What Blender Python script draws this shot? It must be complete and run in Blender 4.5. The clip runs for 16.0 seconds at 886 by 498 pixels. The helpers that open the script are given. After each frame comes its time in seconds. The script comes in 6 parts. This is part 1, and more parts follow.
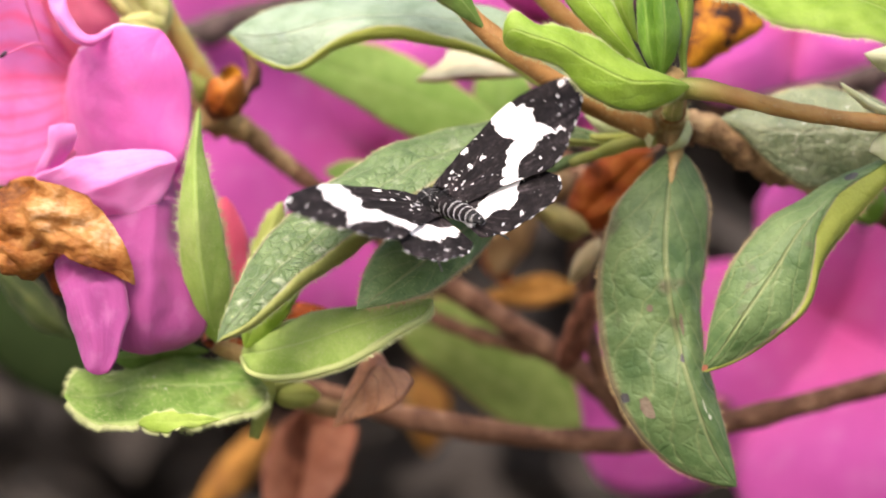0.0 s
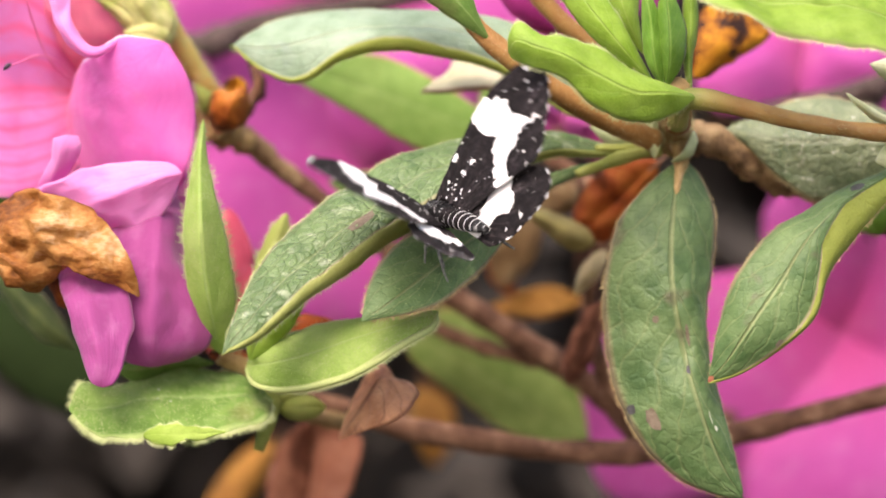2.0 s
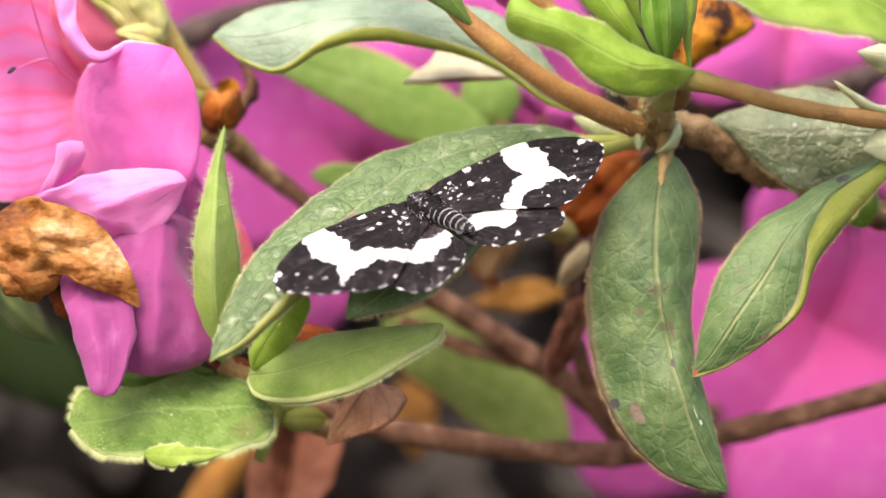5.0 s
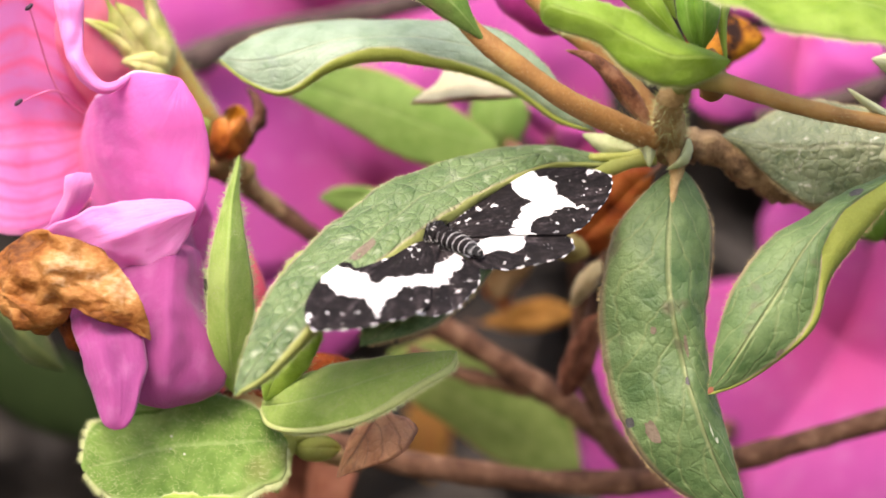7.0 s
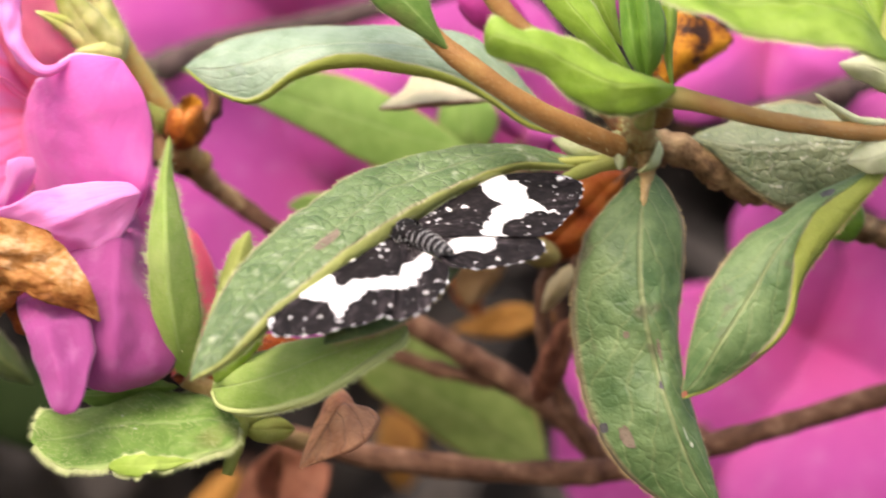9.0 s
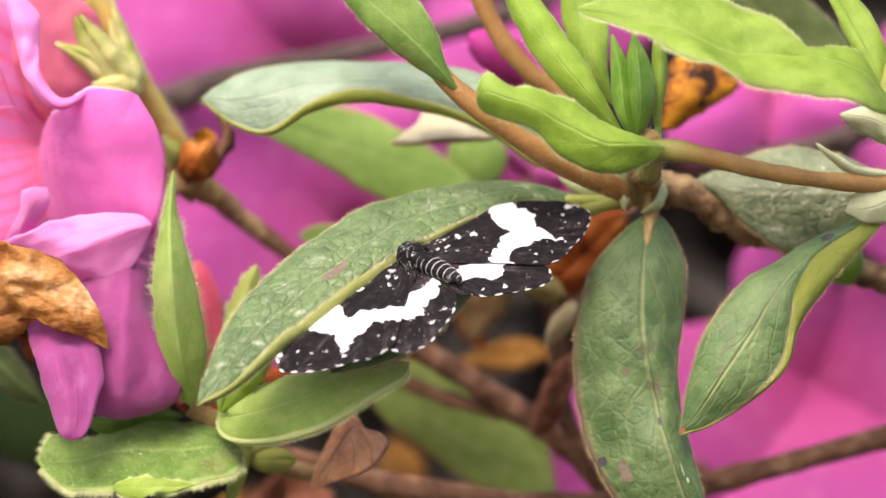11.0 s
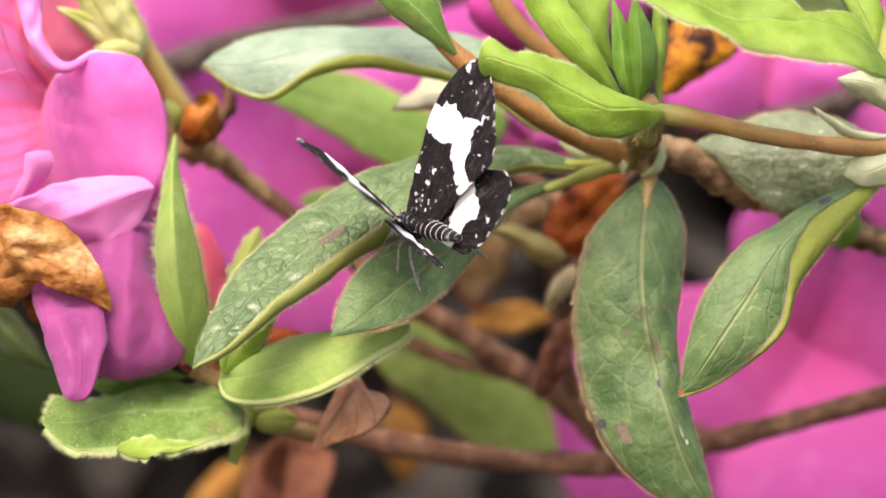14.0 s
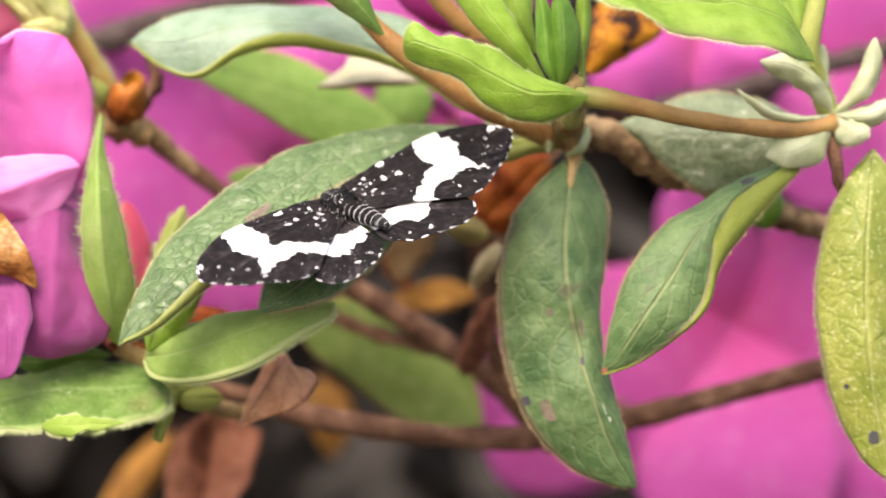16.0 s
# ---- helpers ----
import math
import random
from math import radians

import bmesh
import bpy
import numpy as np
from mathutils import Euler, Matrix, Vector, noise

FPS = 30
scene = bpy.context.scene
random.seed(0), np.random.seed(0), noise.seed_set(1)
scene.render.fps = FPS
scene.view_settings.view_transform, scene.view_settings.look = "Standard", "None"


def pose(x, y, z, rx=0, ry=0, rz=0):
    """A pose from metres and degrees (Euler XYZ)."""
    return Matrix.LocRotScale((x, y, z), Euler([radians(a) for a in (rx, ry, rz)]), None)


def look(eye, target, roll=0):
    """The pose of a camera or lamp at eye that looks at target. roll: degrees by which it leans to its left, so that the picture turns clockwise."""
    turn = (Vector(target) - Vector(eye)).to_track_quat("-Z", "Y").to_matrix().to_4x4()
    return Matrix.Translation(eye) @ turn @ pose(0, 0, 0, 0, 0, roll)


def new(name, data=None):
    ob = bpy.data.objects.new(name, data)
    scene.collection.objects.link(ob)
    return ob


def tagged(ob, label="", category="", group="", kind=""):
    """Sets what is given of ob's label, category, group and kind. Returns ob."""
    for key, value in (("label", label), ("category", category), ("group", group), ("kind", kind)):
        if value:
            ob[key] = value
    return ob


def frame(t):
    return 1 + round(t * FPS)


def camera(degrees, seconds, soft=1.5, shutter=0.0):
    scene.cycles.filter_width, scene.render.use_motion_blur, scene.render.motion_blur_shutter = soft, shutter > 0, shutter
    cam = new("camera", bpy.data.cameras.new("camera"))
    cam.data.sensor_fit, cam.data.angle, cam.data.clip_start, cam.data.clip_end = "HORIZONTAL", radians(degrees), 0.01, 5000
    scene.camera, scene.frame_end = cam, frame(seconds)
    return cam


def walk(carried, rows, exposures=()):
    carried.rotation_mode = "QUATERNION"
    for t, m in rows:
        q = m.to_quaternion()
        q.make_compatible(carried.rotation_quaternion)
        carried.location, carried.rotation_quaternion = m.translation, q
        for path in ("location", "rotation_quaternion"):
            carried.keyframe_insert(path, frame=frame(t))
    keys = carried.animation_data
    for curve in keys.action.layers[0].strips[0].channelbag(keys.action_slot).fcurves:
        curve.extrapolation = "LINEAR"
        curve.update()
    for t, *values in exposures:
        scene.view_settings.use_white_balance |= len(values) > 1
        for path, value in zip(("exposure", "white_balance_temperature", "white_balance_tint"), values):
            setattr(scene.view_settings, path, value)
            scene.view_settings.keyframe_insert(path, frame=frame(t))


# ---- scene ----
# Close view of a black-and-white moth on an azalea in flower. Plans are in millimetres.
MM = 0.001
cam = camera(18, 16.0, soft=1.7, shutter=0.8)
cam.data.dof.use_dof = True
cam.data.dof.focus_distance = 0.2390
cam.data.dof.aperture_fstop = 16.0
# seconds, eye, target, lean
PATH = [
    (0, (0, -247.99, 0), (0.024, 0, -1.647), 0.01),
    (0.5, (0, -247.66, 0), (-1.683, 0, 0.150), -0.01),
    (1, (0, -247.34, 0), (-2.107, 0, 1.008), 0.10),
    (1.5, (0, -247.50, 0), (0.000, 0, 0.000), -0.00),
    (2, (0, -247.44, 0), (-0.427, 0, -0.635), -0.10),
    (2.5, (0, -247.31, 0), (-1.724, 0, 0.756), 0.08),
    (3, (0, -247.08, 0), (0.005, 0, -1.163), 0.04),
    (3.5, (0, -246.67, 0), (1.942, 0, -1.591), -0.20),
    (4, (0, -246.21, 0), (1.396, 0, -0.714), -0.41),
    (4.2, (0, -246.31, 0), (1.428, 0, -0.460), -0.45),
    (6.3, (0, -242.05, 0), (0.604, 0, -3.05), 0.64),
    (6.5, (0, -242.79, 0), (-0.47, 0, -1.10), -1.09),
    (7, (0, -243.20, 0), (0.213, 0, 0.515), -1.04),
    (7.5, (0, -241.48, 0), (1.670, 0, 1.461), -2.32),
    (8, (0, -240.00, 0), (6.165, 0, 0.403), -1.62),
    (8.5, (0, -245.83, 0), (4.789, 0, -0.396), -2.15),
    (9, (0, -241.45, 0), (2.804, 0, 1.019), -1.87),
    (9.2, (0, -245.78, 0), (2.669, 0, 1.617), -1.12),
    (11.3, (0, -246.98, 0), (2.227, 0, 4.017), -0.37),
    (11.5, (0, -247.59, 0), (2.000, 0, 3.571), -0.36),
    (12, (0, -247.72, 0), (-0.525, 0, 3.287), -0.41),
    (12.5, (0, -248.14, 0), (-0.097, 0, 4.150), -0.42),
    (13, (0, -248.30, 0), (1.275, 0, 3.769), -0.57),
    (13.5, (0, -248.35, 0), (2.561, 0, 1.311), -0.42),
    (14, (0, -248.38, 0), (2.192, 0, 0.793), -0.49),
    (14.5, (0, -248.37, 0), (2.234, 0, -0.570), -0.37),
    (15, (0, -248.31, 0), (3.651, 0, 0.614), -0.37),
    (15.5, (0, -249.38, 0), (5.583, 0, 2.528), -0.21),
    (15.7, (0, -249.62, 0), (6.84, 0, 1.7), -0.22),
    (15.8, (0, -249.74, 0), (7.8, 0, 0.42), -0.23),
    (15.9, (0, -249.86, 0), (8.36, 0, -0.78), -0.24),
    (16, (0, -249.98, 0), (8.811, 0, -1.209), -0.24),
]
walk(cam, [(t, look([c * MM for c in e], [c * MM for c in g], r)) for t, e, g, r in PATH],
     exposures=[(0, 1.36, 7050, 18), (4.2, 1.41, 7050, 18), (9, 1.31, 7050, 18), (11.3, 1.23, 7050, 18), (13, 1.24, 7050, 18), (14.5, 1.41, 7050, 18), (16, 1.39, 7000, 14)])

# ---- light: bright overcast day, high soft sun ----
SUN_EL, SUN_AZ = 50, 200
world = bpy.data.worlds.new("sky")
scene.world = world
world.use_nodes = True
wn = world.node_tree.nodes
sky = wn.new("ShaderNodeTexSky")
sky.sky_type = 'NISHITA'
sky.sun_disc = False
sky.sun_elevation, sky.sun_rotation = radians(SUN_EL), radians(SUN_AZ)
sky.air_density, sky.dust_density = 1.0, 4.0
wn["Background"].inputs[1].default_value = 0.15
world.node_tree.links.new(sky.outputs[0], wn["Background"].inputs[0])
sun = new("sun", bpy.data.lights.new("sun", "SUN"))
sun.data.energy, sun.data.angle, sun.data.color = 1.3, radians(30), (1.0, 0.96, 0.9)
a = radians(SUN_AZ)
sun.matrix_world = look((math.sin(a) * math.cos(radians(SUN_EL)), math.cos(a) * math.cos(radians(SUN_EL)), math.sin(radians(SUN_EL))), (0, 0, 0))


# ---- materials ----
def graph(name):
    m = bpy.data.materials.new(name)
    m.use_nodes = True
    n, l = m.node_tree.nodes, m.node_tree.links
    return m, n, l, n["Principled BSDF"]


def tex(n, l, kind, scale, detail=3.0, src=None, out=0):
    t = n.new(kind)
    t.inputs["Scale"].default_value = scale
    if "Detail" in t.inputs:
        t.inputs["Detail"].default_value = detail
    if src is not None:
        l.new(src, t.inputs["Vector"])
    return t.outputs[out]


def ramp(n, l, fac, stops):
    r = n.new("ShaderNodeValToRGB")
    while len(r.color_ramp.elements) < len(stops):
        r.color_ramp.elements.new(0.5)
    for e, (p, c) in zip(r.color_ramp.elements, stops):
        e.position, e.color = p, (*c, 1)
    l.new(fac, r.inputs[0])
    return r.outputs[0]


def mix(n, l, fac, a, b, mode='MIX'):
    m = n.new("ShaderNodeMix")
    m.data_type, m.blend_type = 'RGBA', mode
    for sock, v in ((m.inputs[0], fac), (m.inputs[6], a), (m.inputs[7], b)):
        if isinstance(v, (int, float)):
            sock.default_value = v
        elif isinstance(v, tuple):
            sock.default_value = (*v, 1)
        else:
            l.new(v, sock)
    return m.outputs[2]


def calc(n, l, op, a, b=0.0):
    m = n.new("ShaderNodeMath")
    m.operation = op
    for sock, v in zip(m.inputs, (a, b)):
        if isinstance(v, (int, float)):
            sock.default_value = v
        else:
            l.new(v, sock)
    return m.outputs[0]


def thin(m, n, l, p, col, amount):
    """Let some of the light pass through a thin blade."""
    tr = n.new("ShaderNodeBsdfTranslucent")
    l.new(col, tr.inputs[0])
    ms = n.new("ShaderNodeMixShader")
    ms.inputs[0].default_value = amount
    l.new(p.outputs[0], ms.inputs[1])
    l.new(tr.outputs[0], ms.inputs[2])
    l.new(ms.outputs[0], n["Material Output"].inputs[0])


def leaf_mat(name, dark, light, rib, rough=0.5, pits=0.5, through_light=0.22, spots=(), spot_at=0.72, spot_scale=260, gloss=0.35, veins=1.0, edge=(0.36, 0.32, 0.17), blur=0.05, net_size=430):
    """A leaf blade: midrib and side veins along its UV, quilted cells between them, blotches, fine grain."""
    m, n, l, p = graph(name)
    tc = n.new("ShaderNodeTexCoord")
    sep = n.new("ShaderNodeSeparateXYZ")
    l.new(tc.outputs["UV"], sep.inputs[0])
    u, v = sep.outputs[0], sep.outputs[1]
    off = calc(n, l, 'ABSOLUTE', calc(n, l, 'SUBTRACT', v, 0.5))
    wob = tex(n, l, "ShaderNodeTexNoise", 170, 3, tc.outputs["Object"])
    rand = n.new("ShaderNodeObjectInfo").outputs["Random"]
    # side veins bend towards the tip
    ph = calc(n, l, 'SUBTRACT', calc(n, l, 'MULTIPLY', u, 7.0), calc(n, l, 'MULTIPLY', off, 4.0))
    ph = calc(n, l, 'ADD', ph, calc(n, l, 'MULTIPLY', wob, 2.2))
    saw = calc(n, l, 'ABSOLUTE', calc(n, l, 'SUBTRACT', calc(n, l, 'FRACT', ph), 0.5))
    vein = ramp(n, l, saw, [(0.0, (0.6, 0.6, 0.6)), (0.09, (0, 0, 0))])
    mid = ramp(n, l, off, [(0.0, (1, 1, 1)), (0.012, (0.8, 0.8, 0.8)), (0.03, (0, 0, 0))])
    warp = n.new("ShaderNodeVectorMath")
    warp.operation = 'ADD'
    sc = n.new("ShaderNodeVectorMath")
    sc.operation = 'SCALE'
    sc.inputs["Scale"].default_value = 0.0007
    wn2 = n.new("ShaderNodeTexNoise")
    wn2.inputs["Scale"].default_value = 420
    l.new(tc.outputs["Object"], wn2.inputs["Vector"])
    l.new(wn2.outputs["Color"], sc.inputs[0])
    l.new(tc.outputs["Object"], warp.inputs[0])
    l.new(sc.outputs[0], warp.inputs[1])
    net = []
    for size in (net_size * 1.5, net_size * 3.4):
        cells = n.new("ShaderNodeTexVoronoi")
        cells.feature = 'DISTANCE_TO_EDGE'
        cells.inputs["Scale"].default_value = size
        l.new(warp.outputs[0], cells.inputs["Vector"])
        net.append(cells.outputs["Distance"])
    tone = n.new("ShaderNodeTexVoronoi")
    tone.inputs["Scale"].default_value = net_size * 1.5
    l.new(warp.outputs[0], tone.inputs["Vector"])
    tones = n.new("ShaderNodeSeparateXYZ")
    l.new(tone.outputs["Color"], tones.inputs[0])
    line = ramp(n, l, net[0], [(0.0, (1, 1, 1)), (0.07, (0, 0, 0))])
    cell = calc(n, l, 'ADD', ramp(n, l, net[0], [(0.0, (0, 0, 0)), (0.12, (0.55, 0.55, 0.55)), (0.4, (1, 1, 1))]), calc(n, l, 'MULTIPLY', ramp(n, l, net[1], [(0.0, (0, 0, 0)), (0.3, (1, 1, 1))]), 0.25))
    blotch = tex(n, l, "ShaderNodeTexNoise", 190, 4, tc.outputs["Object"])
    grain = tex(n, l, "ShaderNodeTexNoise", 5200, 3, tc.outputs["Object"])
    patch = tex(n, l, "ShaderNodeTexNoise", 620, 5, tc.outputs["Object"])
    base = mix(n, l, ramp(n, l, calc(n, l, 'ADD', calc(n, l, 'MULTIPLY', blotch, 0.55), calc(n, l, 'MULTIPLY', patch, 0.45)), [(0.38, (0, 0, 0)), (0.62, (1, 1, 1))]), dark, light)
    base = mix(n, l, calc(n, l, 'MULTIPLY', tones.outputs[0], min(0.7, 0.35 * pits)), base, light)
    base = mix(n, l, calc(n, l, 'MULTIPLY', line, min(0.5, 0.14 * pits)), base, tuple(c * 0.7 for c in dark))
    base = mix(n, l, calc(n, l, 'MULTIPLY', vein, 0.5 * veins), base, rib)
    base = mix(n, l, calc(n, l, 'MULTIPLY', mid, 0.25 + 0.45 * veins), base, rib)
    base = mix(n, l, ramp(n, l, off, [(0.45, (0, 0, 0)), (0.485, (0.85, 0.85, 0.85))]), base, edge)
    hsv = n.new("ShaderNodeHueSaturation")
    l.new(base, hsv.inputs["Color"])
    l.new(calc(n, l, 'ADD', 0.88, calc(n, l, 'MULTIPLY', rand, 0.24)), hsv.inputs["Value"])
    base = hsv.outputs[0]
    base = mix(n, l, calc(n, l, 'MULTIPLY', grain, 0.3), base, calc(n, l, 'MULTIPLY', grain, 1.0), 'OVERLAY')
    if spots:
        sp = tex(n, l, "ShaderNodeTexNoise", spot_scale, 3, tc.outputs["Object"])
        base = mix(n, l, ramp(n, l, sp, [(spot_at, (0, 0, 0)), (spot_at + blur, (1, 1, 1))]), base, spots)
    l.new(base, p.inputs["Base Color"])
    l.new(calc(n, l, 'ADD', rough - 0.14, calc(n, l, 'MULTIPLY', patch, 0.28)), p.inputs["Roughness"])
    p.inputs["Specular IOR Level"].default_value = gloss
    p.inputs["Sheen Weight"].default_value = 0.07
    p.inputs["Sheen Roughness"].default_value = 0.4
    h = calc(n, l, 'ADD', calc(n, l, 'MULTIPLY', cell, 0.34 * pits), calc(n, l, 'MULTIPLY', vein, -0.4 * (0.3 + pits) * veins))
    h = calc(n, l, 'ADD', h, calc(n, l, 'MULTIPLY', mid, -0.7 * veins))
    h = calc(n, l, 'ADD', h, calc(n, l, 'ADD', calc(n, l, 'MULTIPLY', grain, 0.22), calc(n, l, 'MULTIPLY', patch, 0.18)))
    b = n.new("ShaderNodeBump")
    b.inputs["Strength"].default_value, b.inputs["Distance"].default_value = 0.9, 0.00034
    l.new(h, b.inputs["Height"])
    l.new(b.outputs[0], p.inputs["Normal"])
    thin(m, n, l, p, base, through_light)
    return m


def petal_mat(name, edge, heart, vein, heart_to=0.25, through_light=0.35, stripes=0.0, rim_white=0.3, rim_side=None):
    """A petal: heart colour near the base, fine veins fanning along it, soft wrinkles."""
    m, n, l, p = graph(name)
    tc = n.new("ShaderNodeTexCoord")
    sep = n.new("ShaderNodeSeparateXYZ")
    l.new(tc.outputs["UV"], sep.inputs[0])
    u, v = sep.outputs[0], sep.outputs[1]
    wob = tex(n, l, "ShaderNodeTexNoise", 160, 3, tc.outputs["Object"])
    ph = calc(n, l, 'ADD', calc(n, l, 'MULTIPLY', v, 9.0), calc(n, l, 'MULTIPLY', wob, 6.0))
    saw = calc(n, l, 'ABSOLUTE', calc(n, l, 'SUBTRACT', calc(n, l, 'FRACT', ph), 0.5))
    line = ramp(n, l, saw, [(0.0, (1, 1, 1)), (0.22, (0, 0, 0))])
    base = mix(n, l, ramp(n, l, u, [(heart_to * 0.4, (0, 0, 0)), (heart_to * 2.2, (1, 1, 1))]), heart, edge)
    base = mix(n, l, calc(n, l, 'MULTIPLY', line, 0.16), base, vein)
    if stripes:
        ray = calc(n, l, 'ABSOLUTE', calc(n, l, 'SUBTRACT', calc(n, l, 'FRACT', calc(n, l, 'ADD', calc(n, l, 'MULTIPLY', v, 11.0), calc(n, l, 'MULTIPLY', wob, 0.8))), 0.5))
        base = mix(n, l, calc(n, l, 'MULTIPLY', ramp(n, l, ray, [(0.0, (1, 1, 1)), (0.25, (0, 0, 0))]), stripes), base, vein)
    rim = calc(n, l, 'ABSOLUTE', calc(n, l, 'SUBTRACT', v, 0.5)) if rim_side is None else calc(n, l, 'SUBTRACT', 0.5, v)
    base = mix(n, l, ramp(n, l, rim, [(0.468, (0, 0, 0)), (0.492, (rim_white,) * 3)]), base, (0.93, 0.74, 0.91))
    cloud = tex(n, l, "ShaderNodeTexNoise", 150, 5, tc.outputs["Object"])
    base = mix(n, l, ramp(n, l, cloud, [(0.4, (0, 0, 0)), (0.66, (0.25, 0.25, 0.25))]), base, vein)
    pale = tex(n, l, "ShaderNodeTexNoise", 420, 4, tc.outputs["Object"])
    base = mix(n, l, ramp(n, l, pale, [(0.52, (0, 0, 0)), (0.72, (0.1, 0.1, 0.1))]), base, (0.93, 0.62, 0.88))
    l.new(base, p.inputs["Base Color"])
    p.inputs["Roughness"].default_value = 0.6
    p.inputs["Sheen Weight"].default_value = 0.25
    p.inputs["Specular IOR Level"].default_value = 0.25
    fine = tex(n, l, "ShaderNodeTexNoise", 2600, 3, tc.outputs["Object"])
    # creases that run along the petal
    fold = n.new("ShaderNodeCombineXYZ")
    l.new(calc(n, l, 'MULTIPLY', u, 4.0), fold.inputs[0])
    l.new(calc(n, l, 'MULTIPLY', v, 11.0), fold.inputs[1])
    l.new(calc(n, l, 'MULTIPLY', wob, 5.0), fold.inputs[2])
    crease = tex(n, l, "ShaderNodeTexNoise", 1.0, 4, fold.outputs[0])
    b = n.new("ShaderNodeBump")
    b.inputs["Strength"].default_value, b.inputs["Distance"].default_value = 0.7, 0.0003
    h = calc(n, l, 'ADD', calc(n, l, 'MULTIPLY', crease, 0.9), calc(n, l, 'MULTIPLY', wob, 1.6))
    l.new(calc(n, l, 'ADD', h, calc(n, l, 'MULTIPLY', fine, 0.2)), b.inputs["Height"])
    l.new(b.outputs[0], p.inputs["Normal"])
    thin(m, n, l, p, base, through_light)
    return m


def rough_mat(name, stops, scale, bump=0.0003, rough=0.8, fine=3500, through_light=0.0, stretch=1.0, spec=0.25):
    """Bark, dry leaf, soil, fur: colours over noise at two scales, with relief."""
    m, n, l, p = graph(name)
    tc = n.new("ShaderNodeTexCoord")
    mp = n.new("ShaderNodeMapping")
    mp.inputs["Scale"].default_value = (1, 1, stretch)
    l.new(tc.outputs["Object"], mp.inputs[0])
    big = tex(n, l, "ShaderNodeTexNoise", scale, 5, mp.outputs[0])
    small = tex(n, l, "ShaderNodeTexNoise", fine, 4, mp.outputs[0])
    f = calc(n, l, 'ADD', calc(n, l, 'MULTIPLY', big, 0.75), calc(n, l, 'MULTIPLY', small, 0.25))
    col = ramp(n, l, f, stops)
    l.new(col, p.inputs["Base Color"])
    p.inputs["Roughness"].default_value = rough
    p.inputs["Specular IOR Level"].default_value = spec
    b = n.new("ShaderNodeBump")
    b.inputs["Strength"].default_value, b.inputs["Distance"].default_value = 0.9, bump
    l.new(f, b.inputs["Height"])
    l.new(b.outputs[0], p.inputs["Normal"])
    if through_light:
        thin(m, n, l, p, col, through_light)
    return m


LEAF = leaf_mat("leaf_mature", (0.056, 0.120, 0.036), (0.162, 0.248, 0.096), (0.34, 0.37, 0.17), 0.46, 0.58, 0.16, (0.11, 0.11, 0.06), 0.64, gloss=0.36, veins=0.75, edge=(0.34, 0.27, 0.16), net_size=520, blur=0.1)
LEAF_FRESH = leaf_mat("leaf_fresh", (0.27, 0.43, 0.085), (0.43, 0.58, 0.17), (0.50, 0.62, 0.26), 0.65, 0.2, 0.32, gloss=0.2, veins=0.3, edge=(0.60, 0.66, 0.30))
LEAF_MOTTLED = leaf_mat("leaf_mottled", (0.060, 0.124, 0.036), (0.155, 0.242, 0.090), (0.30, 0.36, 0.18), 0.36, 1.4, 0.14, (0.34, 0.40, 0.26), 0.60, 700, 0.5, 0.6, net_size=580, blur=0.14, edge=(0.38, 0.34, 0.19))
LEAF_LIP = leaf_mat("leaf_turned_margin", (0.29, 0.39, 0.055), (0.43, 0.52, 0.12), (0.48, 0.54, 0.2), 0.6, 0.5, 0.4, veins=0.3, edge=(0.44, 0.47, 0.16))
LEAF_UNDER = leaf_mat("leaf_under", (0.25, 0.33, 0.05), (0.37, 0.43, 0.10), (0.44, 0.46, 0.18), 0.6, 0.5, 0.4, veins=0.3, edge=(0.33, 0.38, 0.075))
LEAF_PALE = leaf_mat("leaf_pale", (0.16, 0.25, 0.15), (0.28, 0.375, 0.27), (0.37, 0.44, 0.30), 0.42, 0.5, 0.14, (0.22, 0.30, 0.22), 0.6, 500, gloss=0.42, veins=0.7, edge=(0.34, 0.34, 0.20), blur=0.12, net_size=620)
LEAF_SILVER = leaf_mat("leaf_silver", (0.105, 0.155, 0.075), (0.25, 0.295, 0.175), (0.36, 0.38, 0.26), 0.42, 1.0, 0.12, (0.50, 0.51, 0.42), 0.62, 1500, gloss=0.4, veins=0.4, blur=0.1, net_size=700)
LEAF_YOUNG = leaf_mat("leaf_young", (0.215, 0.37, 0.034), (0.36, 0.54, 0.085), (0.46, 0.60, 0.18), 0.46, 0.25, 0.40, gloss=0.34, veins=0.5, edge=(0.50, 0.60, 0.21), net_size=600)
LEAF_ROLL = leaf_mat("leaf_rolled_margin", (0.25, 0.37, 0.06), (0.38, 0.50, 0.12), (0.45, 0.56, 0.16), 0.75, 0.1, 0.35, gloss=0.15, veins=0.0, edge=(0.5, 0.58, 0.2))
LEAF_SOFT = leaf_mat("leaf_soft_green", (0.090, 0.178, 0.032), (0.20, 0.318, 0.080), (0.31, 0.42, 0.17), 0.8, 0.3, 0.26, (0.17, 0.115, 0.055), 0.55, 130, gloss=0.12, veins=0.25, edge=(0.40, 0.50, 0.19), blur=0.22)
LEAF_STUB = leaf_mat("leaf_stub_pale", (0.30, 0.36, 0.08), (0.42, 0.47, 0.14), (0.48, 0.52, 0.2), 0.7, 0.2, 0.35, gloss=0.15, veins=0.2, edge=(0.46, 0.5, 0.2))
LEAF_DEEP = leaf_mat("leaf_deep", (0.10, 0.24, 0.02), (0.20, 0.38, 0.05), (0.3, 0.45, 0.1), 0.45, 0.2, 0.25, veins=0.5)
